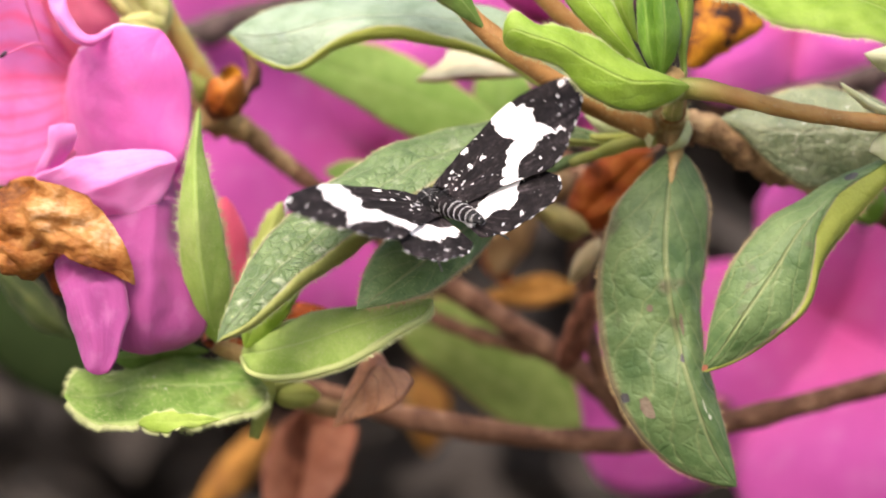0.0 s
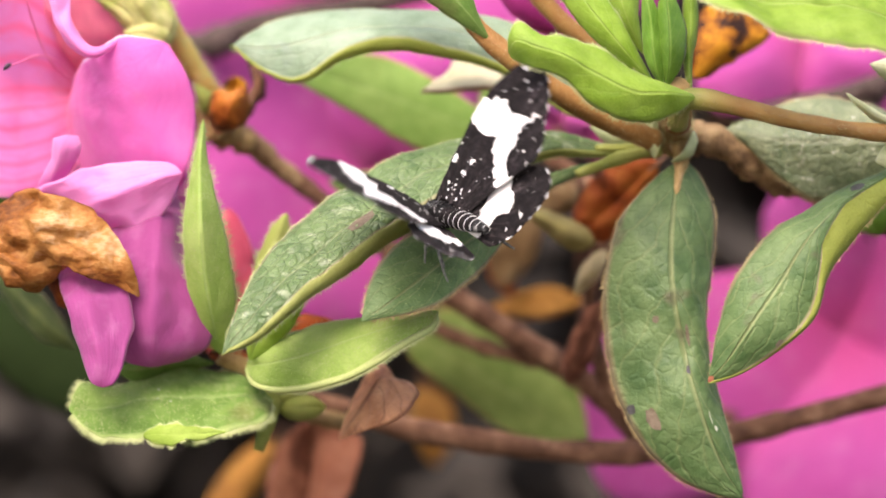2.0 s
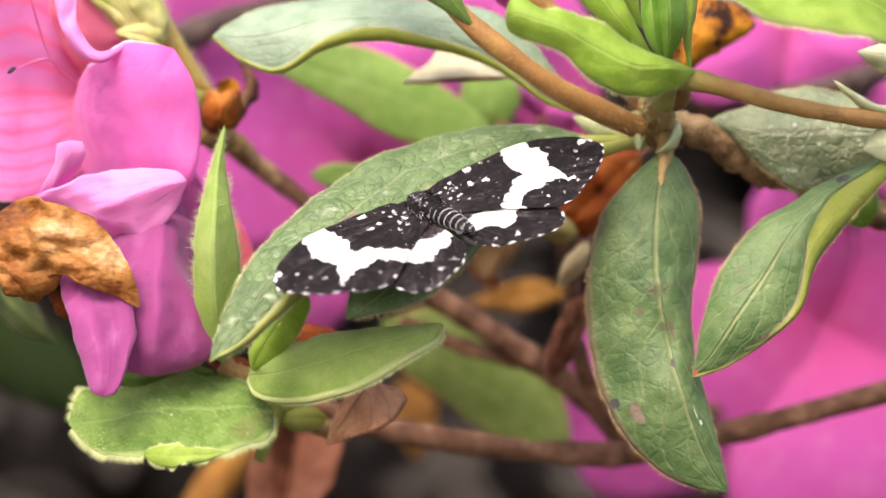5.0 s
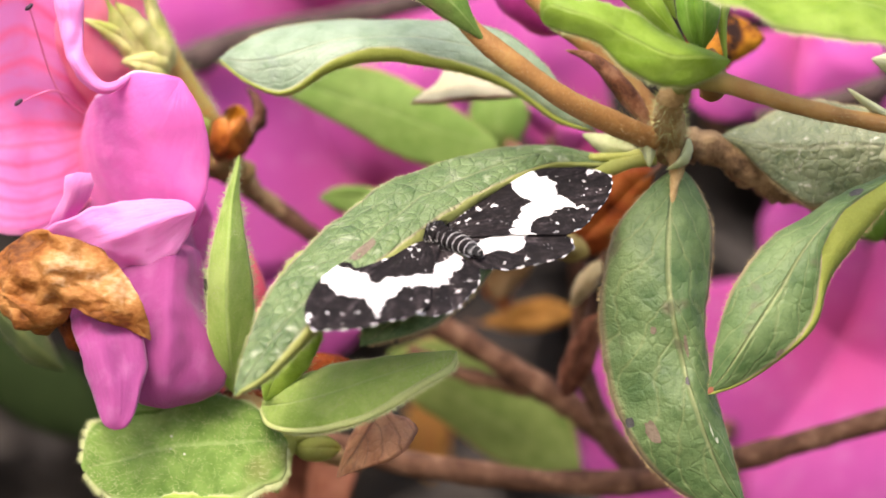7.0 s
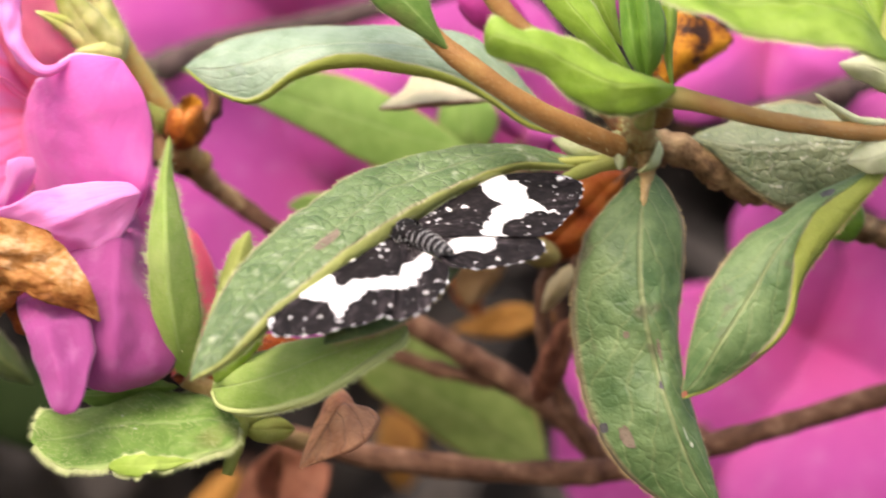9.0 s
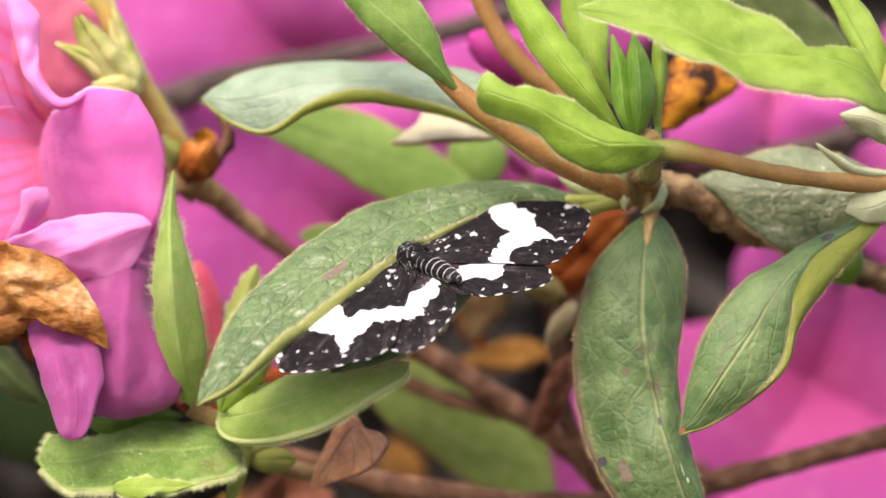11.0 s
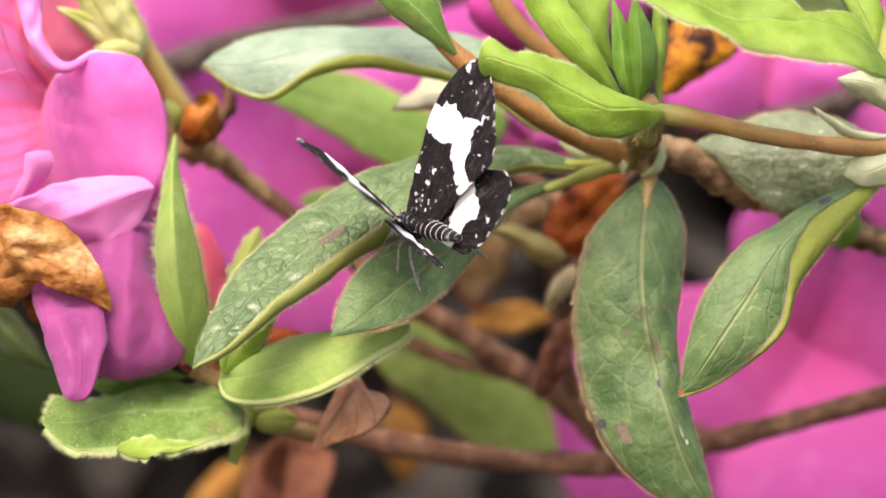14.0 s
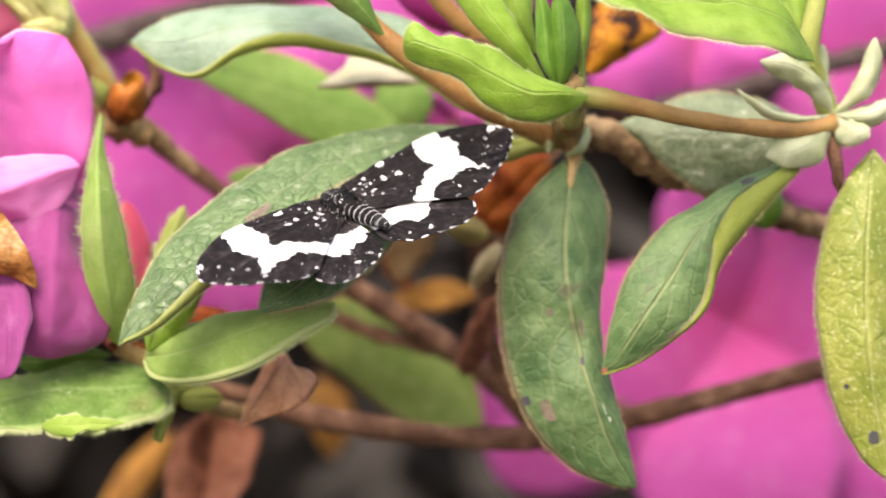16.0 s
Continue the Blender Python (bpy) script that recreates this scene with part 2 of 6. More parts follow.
LEAF_FAR = leaf_mat("leaf_far", (0.135, 0.245, 0.05), (0.215, 0.335, 0.09), (0.28, 0.38, 0.14), 0.75, 0.2, 0.22, gloss=0.12, veins=0.35, edge=(0.38, 0.28, 0.12))
LEAF_OLIVE = leaf_mat("leaf_olive", (0.20, 0.29, 0.07), (0.31, 0.40, 0.12), (0.36, 0.43, 0.16), 0.75, 0.2, 0.25, (0.36, 0.26, 0.10), 0.62, 90, gloss=0.12, veins=0.35, edge=(0.48, 0.31, 0.12), blur=0.15)
LEAF_YELLOW = leaf_mat("leaf_yellowed", (0.18, 0.24, 0.03), (0.33, 0.35, 0.07), (0.44, 0.45, 0.15), 0.38, 0.6, 0.22, (0.52, 0.51, 0.23), 0.58, 2600, 0.5, 0.6, blur=0.08)
LEAF_CREAM = leaf_mat("leaf_cream", (0.50, 0.50, 0.30), (0.66, 0.62, 0.45), (0.6, 0.5, 0.35), 0.6, 0.3, 0.25, (0.32, 0.24, 0.22), 0.66, 160, veins=0.3, edge=(0.4, 0.25, 0.18))
BRACT_CREAM = leaf_mat("bract_cream", (0.52, 0.58, 0.32), (0.76, 0.79, 0.56), (0.7, 0.72, 0.5), 0.5, 0.15, 0.4, veins=0.4, edge=(0.7, 0.72, 0.48))
BRACT = leaf_mat("bract_pale_green", (0.44, 0.51, 0.25), (0.64, 0.69, 0.42), (0.6, 0.64, 0.4), 0.5, 0.1, 0.35, veins=0.3, edge=(0.62, 0.66, 0.4))
PETAL = petal_mat("petal_pink", (0.83, 0.235, 0.70), (0.82, 0.18, 0.56), (0.72, 0.15, 0.59), through_light=0.45)
PETAL_LILAC = petal_mat("petal_lilac", (0.96, 0.41, 0.79), (0.88, 0.28, 0.66), (0.84, 0.27, 0.65), 0.2, 0.45)
PETAL_HEART = petal_mat("petal_throat", (0.76, 0.25, 0.58), (0.90, 0.15, 0.24), (0.90, 0.10, 0.22), 0.17, 0.4, 0.6)
PETAL_NEAR = petal_mat("petal_pink_lobe", (0.86, 0.205, 0.61), (0.90, 0.16, 0.36), (0.77, 0.15, 0.53), 0.10, 0.45, rim_white=0.95, rim_side=0)
# darker pink for the lower petals, with their shade put into the colour
PETAL_LOW = petal_mat("petal_pink_shade_toned", (0.40, 0.076, 0.275), (0.40, 0.055, 0.20), (0.29, 0.042, 0.185), 0.25, 0.4, rim_white=0.1)
CORAL = petal_mat("petal_coral", (0.97, 0.21, 0.34), (0.97, 0.22, 0.28), (0.88, 0.13, 0.25), 0.3, 0.6)
CORAL_LIGHT = petal_mat("petal_coral_light", (1.0, 0.38, 0.50), (1.0, 0.36, 0.44), (0.95, 0.26, 0.40), 0.3, 0.6, rim_white=0.0)
PETAL_FAR = petal_mat("petal_magenta", (0.58, 0.098, 0.41), (0.62, 0.078, 0.30), (0.43, 0.062, 0.31), 0.25, 0.45, rim_white=0.05)
BUD = rough_mat("bud_magenta", [(0.3, (0.30, 0.02, 0.14)), (0.7, (0.52, 0.05, 0.30))], 120, 0.0002, 0.6, through_light=0.15)
FILAMENT = rough_mat("filament_pink", [(0.3, (0.70, 0.12, 0.28)), (0.7, (0.82, 0.24, 0.42))], 300, 0.0001, 0.5)
BARK = rough_mat("bark_brown", [(0.36, (0.075, 0.042, 0.022)), (0.5, (0.25, 0.155, 0.078)), (0.64, (0.46, 0.32, 0.17))], 480, 0.0007)
BARK_FAR = rough_mat("bark_reddish", [(0.34, (0.068, 0.030, 0.018)), (0.52, (0.175, 0.088, 0.052)), (0.70, (0.34, 0.20, 0.125))], 420, 0.0006)
BARK_GREY = rough_mat("bark_grey", [(0.3, (0.035, 0.024, 0.022)), (0.7, (0.095, 0.065, 0.058))], 400, 0.0004)
TWIG = rough_mat("young_stem_russet", [(0.3, (0.20, 0.10, 0.032)), (0.5, (0.32, 0.165, 0.055)), (0.7, (0.42, 0.26, 0.085))], 260, 0.00012, 0.6)
TWIG_BLEND, _n, _l, _p = graph("stem_green_to_russet")
_tc = _n.new("ShaderNodeTexCoord")
_sep = _n.new("ShaderNodeSeparateXYZ")
_l.new(_tc.outputs["Object"], _sep.inputs[0])
_along = _n.new("ShaderNodeMapRange")
_along.inputs["From Min"].default_value, _along.inputs["From Max"].default_value = -0.0228, -0.0182
_l.new(_sep.outputs[0], _along.inputs["Value"])
_patch = tex(_n, _l, "ShaderNodeTexNoise", 300, 4, _tc.outputs["Object"])
_rus = ramp(_n, _l, _patch, [(0.3, (0.21, 0.10, 0.03)), (0.5, (0.32, 0.165, 0.05)), (0.7, (0.42, 0.26, 0.08))])
_gre = ramp(_n, _l, _patch, [(0.3, (0.19, 0.22, 0.04)), (0.7, (0.27, 0.29, 0.075))])
_l.new(mix(_n, _l, calc(_n, _l, 'ADD', _along.outputs[0], calc(_n, _l, 'MULTIPLY', calc(_n, _l, 'SUBTRACT', _patch, 0.5), 0.8)), _gre, _rus), _p.inputs["Base Color"])
_p.inputs["Roughness"].default_value = 0.6
TWIG_GREEN = rough_mat("young_stem_green", [(0.3, (0.26, 0.30, 0.06)), (0.7, (0.38, 0.40, 0.12))], 260, 0.00012, 0.6)
STALK_GREEN = rough_mat("stalk_pale_green", [(0.3, (0.22, 0.27, 0.05)), (0.7, (0.38, 0.43, 0.12))], 260, 0.00015, 0.65, through_light=0.15)
TWIG_OLIVE = rough_mat("stem_olive", [(0.3, (0.24, 0.145, 0.058)), (0.55, (0.40, 0.27, 0.115)), (0.7, (0.52, 0.39, 0.22))], 420, 0.0004, 0.7)
DRY = rough_mat("dry_brown", [(0.36, (0.07, 0.024, 0.012)), (0.5, (0.20, 0.082, 0.040)), (0.66, (0.36, 0.19, 0.11))], 500, 0.0007, 0.6, through_light=0.15)
DRY_HEART = leaf_mat("dry_cinnamon", (0.40, 0.16, 0.075), (0.74, 0.40, 0.225), (0.20, 0.075, 0.04), 0.5, 0.9, 0.15, (0.26, 0.10, 0.05), 0.60, 300, 0.3, 1.0, edge=(0.16, 0.06, 0.03), blur=0.1, net_size=420)
DRY_RUST = leaf_mat("dry_rust", (0.25, 0.085, 0.045), (0.40, 0.17, 0.10), (0.12, 0.04, 0.025), 0.6, 0.4, 0.2, (0.14, 0.05, 0.03), 0.60, 200, 0.2, 1.0, edge=(0.14, 0.05, 0.03), blur=0.1)
DRY_ORANGE = rough_mat("dry_orange", [(0.43, (0.03, 0.012, 0.008)), (0.47, (0.30, 0.10, 0.012)), (0.52, (0.52, 0.22, 0.015)), (0.7, (0.68, 0.35, 0.03))], 330, 0.0006, 0.6, through_light=0.3)
DRY_DARK = rough_mat("dry_dark_brown", [(0.36, (0.03, 0.011, 0.006)), (0.5, (0.085, 0.032, 0.016)), (0.66, (0.19, 0.09, 0.05))], 500, 0.0006, 0.55)
DRY_TAN = rough_mat("dry_tan", [(0.35, (0.14, 0.075, 0.03)), (0.55, (0.26, 0.16, 0.07)), (0.75, (0.40, 0.28, 0.15))], 240, 0.0004, 0.75, through_light=0.2)
DRY_BUFF = rough_mat("dry_buff", [(0.35, (0.36, 0.25, 0.12)), (0.52, (0.56, 0.47, 0.26)), (0.7, (0.66, 0.60, 0.38))], 300, 0.0004, 0.7, through_light=0.25)
WITHERED = rough_mat("leaf_withered", [(0.36, (0.20, 0.13, 0.09)), (0.48, (0.36, 0.30, 0.12)), (0.62, (0.52, 0.47, 0.16))], 150, 0.0004, 0.65, through_light=0.25)
DRY_AMBER = rough_mat("dry_amber", [(0.35, (0.20, 0.085, 0.02)), (0.55, (0.42, 0.20, 0.04)), (0.75, (0.55, 0.29, 0.08))], 200, 0.0004, 0.7, through_light=0.3)
DRY_RED = rough_mat("dry_red", [(0.38, (0.10, 0.025, 0.008)), (0.5, (0.36, 0.075, 0.014)), (0.68, (0.56, 0.19, 0.04))], 330, 0.0005, 0.6, through_light=0.35)
WILTED = rough_mat("wilted_petal", [(0.32, (0.08, 0.022, 0.007)), (0.45, (0.34, 0.125, 0.028)), (0.56, (0.52, 0.25, 0.075)), (0.68, (0.74, 0.50, 0.28))], 170, 0.0011, 0.5, 1700, through_light=0.3, stretch=1.6)
SCALE_BROWN = rough_mat("bud_scale_orange", [(0.36, (0.07, 0.018, 0.005)), (0.5, (0.30, 0.085, 0.012)), (0.68, (0.55, 0.22, 0.04))], 420, 0.0005, 0.4)
SOIL = rough_mat("soil", [(0.3, (0.02, 0.016, 0.012)), (0.55, (0.05, 0.04, 0.028)), (0.75, (0.10, 0.075, 0.05))], 40, 0.004, 0.95, 300)
# near-black leaf colour that holds the shade inside the shrub
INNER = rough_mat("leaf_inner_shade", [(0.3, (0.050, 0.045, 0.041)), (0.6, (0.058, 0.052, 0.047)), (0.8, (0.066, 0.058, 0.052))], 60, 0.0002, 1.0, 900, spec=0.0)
# dark olive leaf colour; for the low left leaf it also paints in shade
LEAF_SHADE = leaf_mat("leaf_dark_olive_shade", (0.045, 0.070, 0.020), (0.10, 0.135, 0.040), (0.18, 0.20, 0.07), 0.6, 0.2, 0.15, gloss=0.2, veins=0.4)
# green taken very dark in the colour itself, as shade on the low leaf
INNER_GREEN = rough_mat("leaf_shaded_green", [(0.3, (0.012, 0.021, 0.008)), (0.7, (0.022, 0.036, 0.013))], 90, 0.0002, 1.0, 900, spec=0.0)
HAIR = rough_mat("leaf_hair", [(0.3, (0.36, 0.42, 0.17)), (0.7, (0.52, 0.56, 0.30))], 500, 0.0001, 0.7)
BLACK = rough_mat("wing_black", [(0.38, (0.006, 0.005, 0.0056)), (0.55, (0.011, 0.009, 0.0095)), (0.70, (0.030, 0.025, 0.026))], 1500, 0.0002, 0.85, 7000, spec=0.12)
DUSK = rough_mat("wing_dusky_scales", [(0.36, (0.016, 0.012, 0.013)), (0.55, (0.040, 0.033, 0.035)), (0.70, (0.085, 0.076, 0.08))], 1800, 0.0002, 0.85, 8000, spec=0.08)
WHITE = rough_mat("wing_white", [(0.2, (0.74, 0.74, 0.74)), (0.6, (0.84, 0.84, 0.84))], 1500, 0.0001, 0.7, 9000)
FUR = rough_mat("moth_fur", [(0.48, (0.009, 0.009, 0.010)), (0.58, (0.03, 0.03, 0.032)), (0.68, (0.32, 0.32, 0.32))], 2200, 0.0004, 0.8, 7000)
ANTHER = rough_mat("anther_dark", [(0.3, (0.03, 0.015, 0.03)), (0.7, (0.09, 0.05, 0.08))], 3000, 0.0001, 0.5)
RING = rough_mat("abdomen_ring", [(0.3, (0.34, 0.34, 0.35)), (0.7, (0.62, 0.62, 0.62))], 3000, 0.0001, 0.7)
LEG = rough_mat("moth_leg_grey", [(0.3, (0.10, 0.10, 0.09)), (0.7, (0.32, 0.32, 0.28))], 4000, 0.0001, 0.6)

SEPAL = leaf_mat("sepal_yellow", (0.40, 0.47, 0.09), (0.72, 0.70, 0.31), (0.74, 0.70, 0.36), 0.6, 0.3, 0.4, gloss=0.2, veins=0.3, edge=(0.70, 0.70, 0.35))
STALK_TAN = rough_mat("stalk_tan", [(0.3, (0.40, 0.36, 0.09)), (0.48, (0.52, 0.35, 0.10)), (0.64, (0.60, 0.25, 0.07))], 140, 0.00015, 0.6)
HAIR_RUST = rough_mat("leaf_hair_rusty", [(0.3, (0.30, 0.20, 0.09)), (0.7, (0.48, 0.38, 0.20))], 500, 0.0001, 0.7)
SPOT_RED = rough_mat("leaf_tip_red", [(0.3, (0.26, 0.075, 0.045)), (0.6, (0.42, 0.17, 0.11))], 900, 0.0002, 0.5)
SPOT = rough_mat("leaf_blemish", [(0.3, (0.09, 0.07, 0.045)), (0.6, (0.19, 0.15, 0.11))], 900, 0.0002, 0.6)
SPOT_DARK = rough_mat("leaf_blemish_dark", [(0.3, (0.03, 0.03, 0.03)), (0.6, (0.09, 0.085, 0.09))], 900, 0.0002, 0.5)
SPOT_PALE = rough_mat("leaf_scar_pale", [(0.3, (0.30, 0.34, 0.24)), (0.6, (0.46, 0.48, 0.38))], 900, 0.0002, 0.5)

# ---- building helpers ----
HOME = {}


def thing(name, base, label, category, group="", kind=""):
    """An empty at its base (mm) that carries the parts of a thing."""
    ob = new(name)
    ob.empty_display_size = 0.004
    ob.location = Vector(base) * MM
    HOME[ob.name] = Vector(base)
    return tagged(ob, label, category, group, kind)


def part(name, verts, faces, mats, parent=None, label="", index=None, uvs=None, origin=None, smooth=True):
    """One mesh from points in mm, as a part of parent or (with none) a thing of its own."""
    o = Vector(origin) if origin is not None else (HOME[parent.name].copy() if parent else Vector((0, 0, 0)))
    v = (np.asarray(verts, float) - np.array(o)) * MM
    me = bpy.data.meshes.new(name)
    me.from_pydata(v.tolist(), [], [list(f) for f in faces])
    for m in (mats if isinstance(mats, (list, tuple)) else [mats]):
        me.materials.append(m)
    if index is not None:
        me.polygons.foreach_set("material_index", np.asarray(index, dtype=np.int32))
    if uvs is not None:
        lay = me.uv_layers.new(name="UVMap")
        li = np.zeros(len(me.loops), dtype=np.int32)
        me.loops.foreach_get("vertex_index", li)
        lay.data.foreach_set("uv", np.asarray(uvs, float)[li].ravel())
    me.polygons.foreach_set("use_smooth", np.full(len(me.polygons), smooth))
    me.update()
    ob = new(name, me)
    HOME[ob.name] = o
    if parent:
        ob.parent = parent
        ob.location = (o - HOME[parent.name]) * MM
    else:
        ob.location = o * MM
    if label:
        ob["label"] = label
    return ob


def curve(points, n):
    """A smooth line through the points, n samples at even steps."""
    p = np.asarray(points, float)
    if len(p) == 2:
        return p[0] + (p[1] - p[0]) * np.linspace(0, 1, n)[:, None]
    q = np.vstack([2 * p[0] - p[1], p, 2 * p[-1] - p[-2]])
    out = []
    for i in range(1, len(q) - 2):
        t = np.linspace(0, 1, 16, endpoint=False)[:, None]
        a, b, c, d = q[i - 1], q[i], q[i + 1], q[i + 2]
        out.append(0.5 * (2 * b + (c - a) * t + (2 * a - 5 * b + 4 * c - d) * t ** 2 + (3 * b - a - 3 * c + d) * t ** 3))
    out = np.vstack(out + [p[-1:]])
    s = np.concatenate([[0], np.cumsum(np.linalg.norm(np.diff(out, axis=0), axis=1))])
    k = np.linspace(0, s[-1], n)
    return np.stack([np.interp(k, s, out[:, j]) for j in range(3)], 1)


SEED = [3]


def blade(name, base, tip, left, mid, right, mats, parent=None, label="", bulge=0.5, lip=None, wave=0.12, thick=0.22, n=34, m=9,
          hairs=0, origin=None, flip=False, hair_len=0.4, uneven=0.1, spots=(), down=0, ragged=0.16):
    """A leaf or petal: a thin solid lofted over its left edge, midrib and right edge; lip: the turned-over margin beyond the right edge."""
    SEED[0] += 1
    rng = np.random.default_rng(SEED[0])
    L, M, R = (curve([base, *c, tip], n) for c in (left, mid, right))
    cols, us = [], []
    d = R - L
    tang = np.gradient(M, axis=0)
    nrm = np.cross(d, tang)
    nrm /= np.linalg.norm(nrm, axis=1)[:, None] + 1e-9
    ref = nrm[n // 2]
    if (ref[1] > 0) != flip:
        nrm = -nrm
    ph = rng.uniform(0, 6.28, 4)
    tt = np.linspace(0, 1, n)
    for s in np.linspace(-1, 1, 2 * m + 1):
        e = L if s < 0 else R
        w = abs(s)
        P = M + (e - M) * w
        P = P + nrm * (bulge * ((1 - w * w) if name == "petal" else 4 * w * (1 - w)) * np.sin(np.pi * np.clip(tt, 0.03, 0.97)) ** 0.6)[:, None]
        rip = wave * (w ** 2) * (np.sin(tt * 17 + ph[0] + 2 * (s > 0)) + 0.6 * np.sin(tt * 31 + ph[1] * (1 + (s > 0)))) * np.sin(np.pi * tt)
        P = P + nrm * rip[:, None]
        cols.append(P)
        us.append(0.5 + s * 0.5)
    top_cols = len(cols)
    if lip:
        K = curve([base, *lip, tip], n)
        for s in (0.33, 0.66, 1.0):
            P = R + (K - R) * s + nrm * (0.35 * math.sin(s * 3.1))
            cols.append(P)
            us.append(0.98)
    G = np.stack(cols, 1)
    c = G.shape[1]
    span = np.linalg.norm(d, axis=1)
    for i in range(n):
        fade = math.sin(math.pi * tt[i])
        for j in range(c):
            q = G[i, j]
            e = abs(us[j] - 0.5) * 2
            G[i, j] = q + nrm[i] * (uneven * fade * (2.0 * noise.noise(Vector(q) * 0.22 + Vector((SEED[0], 0, 0))) + noise.noise(Vector(q) * 0.7)))
            if e > 0.97 and span[i] > 1e-6:
                G[i, j] += d[i] / span[i] * (ragged * fade * (noise.noise(Vector(q) * 0.9 + Vector((0, 7, 0))) + 0.7 * noise.noise(Vector(q) * 2.3)))
    gu, gv = np.gradient(G, axis=0), np.gradient(G, axis=1)
    gn = np.cross(gu, gv)
    gn /= np.linalg.norm(gn, axis=2)[:, :, None] + 1e-9
    if np.sum(gn[n // 2, c // 2] * nrm[n // 2]) < 0:
        gn = -gn
    rim = np.ones(c)
    rim[0] = rim[-1] = 0.35
    top = G + gn * (thick / 2 * rim)[None, :, None]
    bot = G - gn * (thick / 2 * rim)[None, :, None]
    V = np.vstack([top.reshape(-1, 3), bot.reshape(-1, 3)])
    uv = np.array([(tt[i], us[j]) for i in range(n) for j in range(c)])
    F, I = [], []
    N = n * c
    idx = lambda i, j: i * c + j
    ok = np.sum(np.cross(top[n // 2, 1] - top[n // 2, 0], top[n // 2 + 1, 0] - top[n // 2, 0]) * gn[n // 2, 0]) > 0
    for i in range(n - 1):
        for j in range(c - 1):
            q = [idx(i, j), idx(i, j + 1), idx(i + 1, j + 1), idx(i + 1, j)]
            if not ok:
                q = q[::-1]
            F.append(q)
            I.append(1 if j >= top_cols - 1 else 0)
            F.append([k + N for k in q[::-1]])
            I.append(1)
        for j in (0, c - 1):
            q = [idx(i, j), idx(i + 1, j), idx(i + 1, j) + N, idx(i, j) + N]
            F.append(q if (j == 0) == ok else q[::-1])
            I.append(1)
    ob = part(name, V, F, list(mats), parent, label, I, np.vstack([uv, uv]), origin)
    for at, across, along, wide, mat in spots:
        k = 14
        ring = [(0.0, 0.0)] + [(math.cos(a) * rng.uniform(0.8, 1.15), math.sin(a) * rng.uniform(0.8, 1.15)) for a in np.linspace(0, 2 * math.pi, k, endpoint=False)]
        sv = []
        for x, y in ring:
            fi = np.clip(at + along * x, 0, 1) * (n - 1)
            fj = np.clip(across + wide * y, 0, 1) * (top_cols - 1)
            i, j = min(int(fi), n - 2), min(int(fj), top_cols - 2)
            a, b = fi - i, fj - j
            sv.append((top[i, j] * (1 - a) + top[i + 1, j] * a) * (1 - b) + (top[i, j + 1] * (1 - a) + top[i + 1, j + 1] * a) * b + nrm[i] * 0.05)
        part("leaf_spot", sv, [[0, 1 + q, 1 + (q + 1) % k] for q in range(k)], mat, ob, "small dark blemish", origin=o_of(ob))
    if down:
        # short hairs that stand over the whole upper face
        dv, df = [], []
        for _ in range(down):
            fi, fj = rng.uniform(0.02, 0.97) * (n - 1), rng.uniform(0.02, 0.98) * (c - 1)
            i, j = min(int(fi), n - 2), min(int(fj), c - 2)
            a, b = fi - i, fj - j
            p = (top[i, j] * (1 - a) + top[i + 1, j] * a) * (1 - b) + (top[i, j + 1] * (1 - a) + top[i + 1, j + 1] * a) * b
            td = tang[i] / (np.linalg.norm(tang[i]) + 1e-9)
            dirv = gn[i, j] * 0.5 + td * rng.uniform(0.2, 0.9) + rng.normal(0, 0.35, 3)
            dirv *= rng.uniform(0.2, 0.5) / np.linalg.norm(dirv)
            sd = np.cross(dirv, gn[i, j])
            sd *= 0.016 / (np.linalg.norm(sd) + 1e-9)
            k = len(dv)
            dv += [p - sd, p + sd, p + dirv]
            df.append([k, k + 1, k + 2])
        tagged(part("down", dv, df, HAIR, ob, "short pale hairs over the leaf", origin=o_of(ob)), kind="stuff")
    if hairs:
        hairs = int(hairs * 2.8)
        hv, hf = [], []
        for edge, side in ((G[:, 0], -1), (G[:, -1], 1)):
            for _ in range(hairs):
                f = rng.uniform(0.02, 0.98) * (n - 1)
                i = int(f)
                p = edge[i] + (edge[min(i + 1, n - 1)] - edge[i]) * (f - i)
                out = (G[i, 0] - G[i, 1]) if side < 0 else (G[i, -1] - G[i, -2])
                out = out / (np.linalg.norm(out) + 1e-9)
                td = tang[i] / (np.linalg.norm(tang[i]) + 1e-9)
                dirv = out + td * rng.uniform(-0.1, 0.9) + rng.normal(0, 0.3, 3)
                dirv /= np.linalg.norm(dirv)
                ln = hair_len * rng.uniform(0.4, 1.3)
                k = len(hv)
                hv += [p - td * 0.022, p + td * 0.022, p + dirv * ln + np.array([0, 0, -0.05])]
                hf.append([k, k + 1, k + 2])
        tagged(part("fringe", hv, hf, HAIR_RUST if mats[0] in (LEAF, LEAF_SILVER) else HAIR, ob, "fine pale hairs along the leaf margin", origin=o_of(ob)), kind="stuff")
    return ob


def o_of(ob):
    return HOME[ob.name]


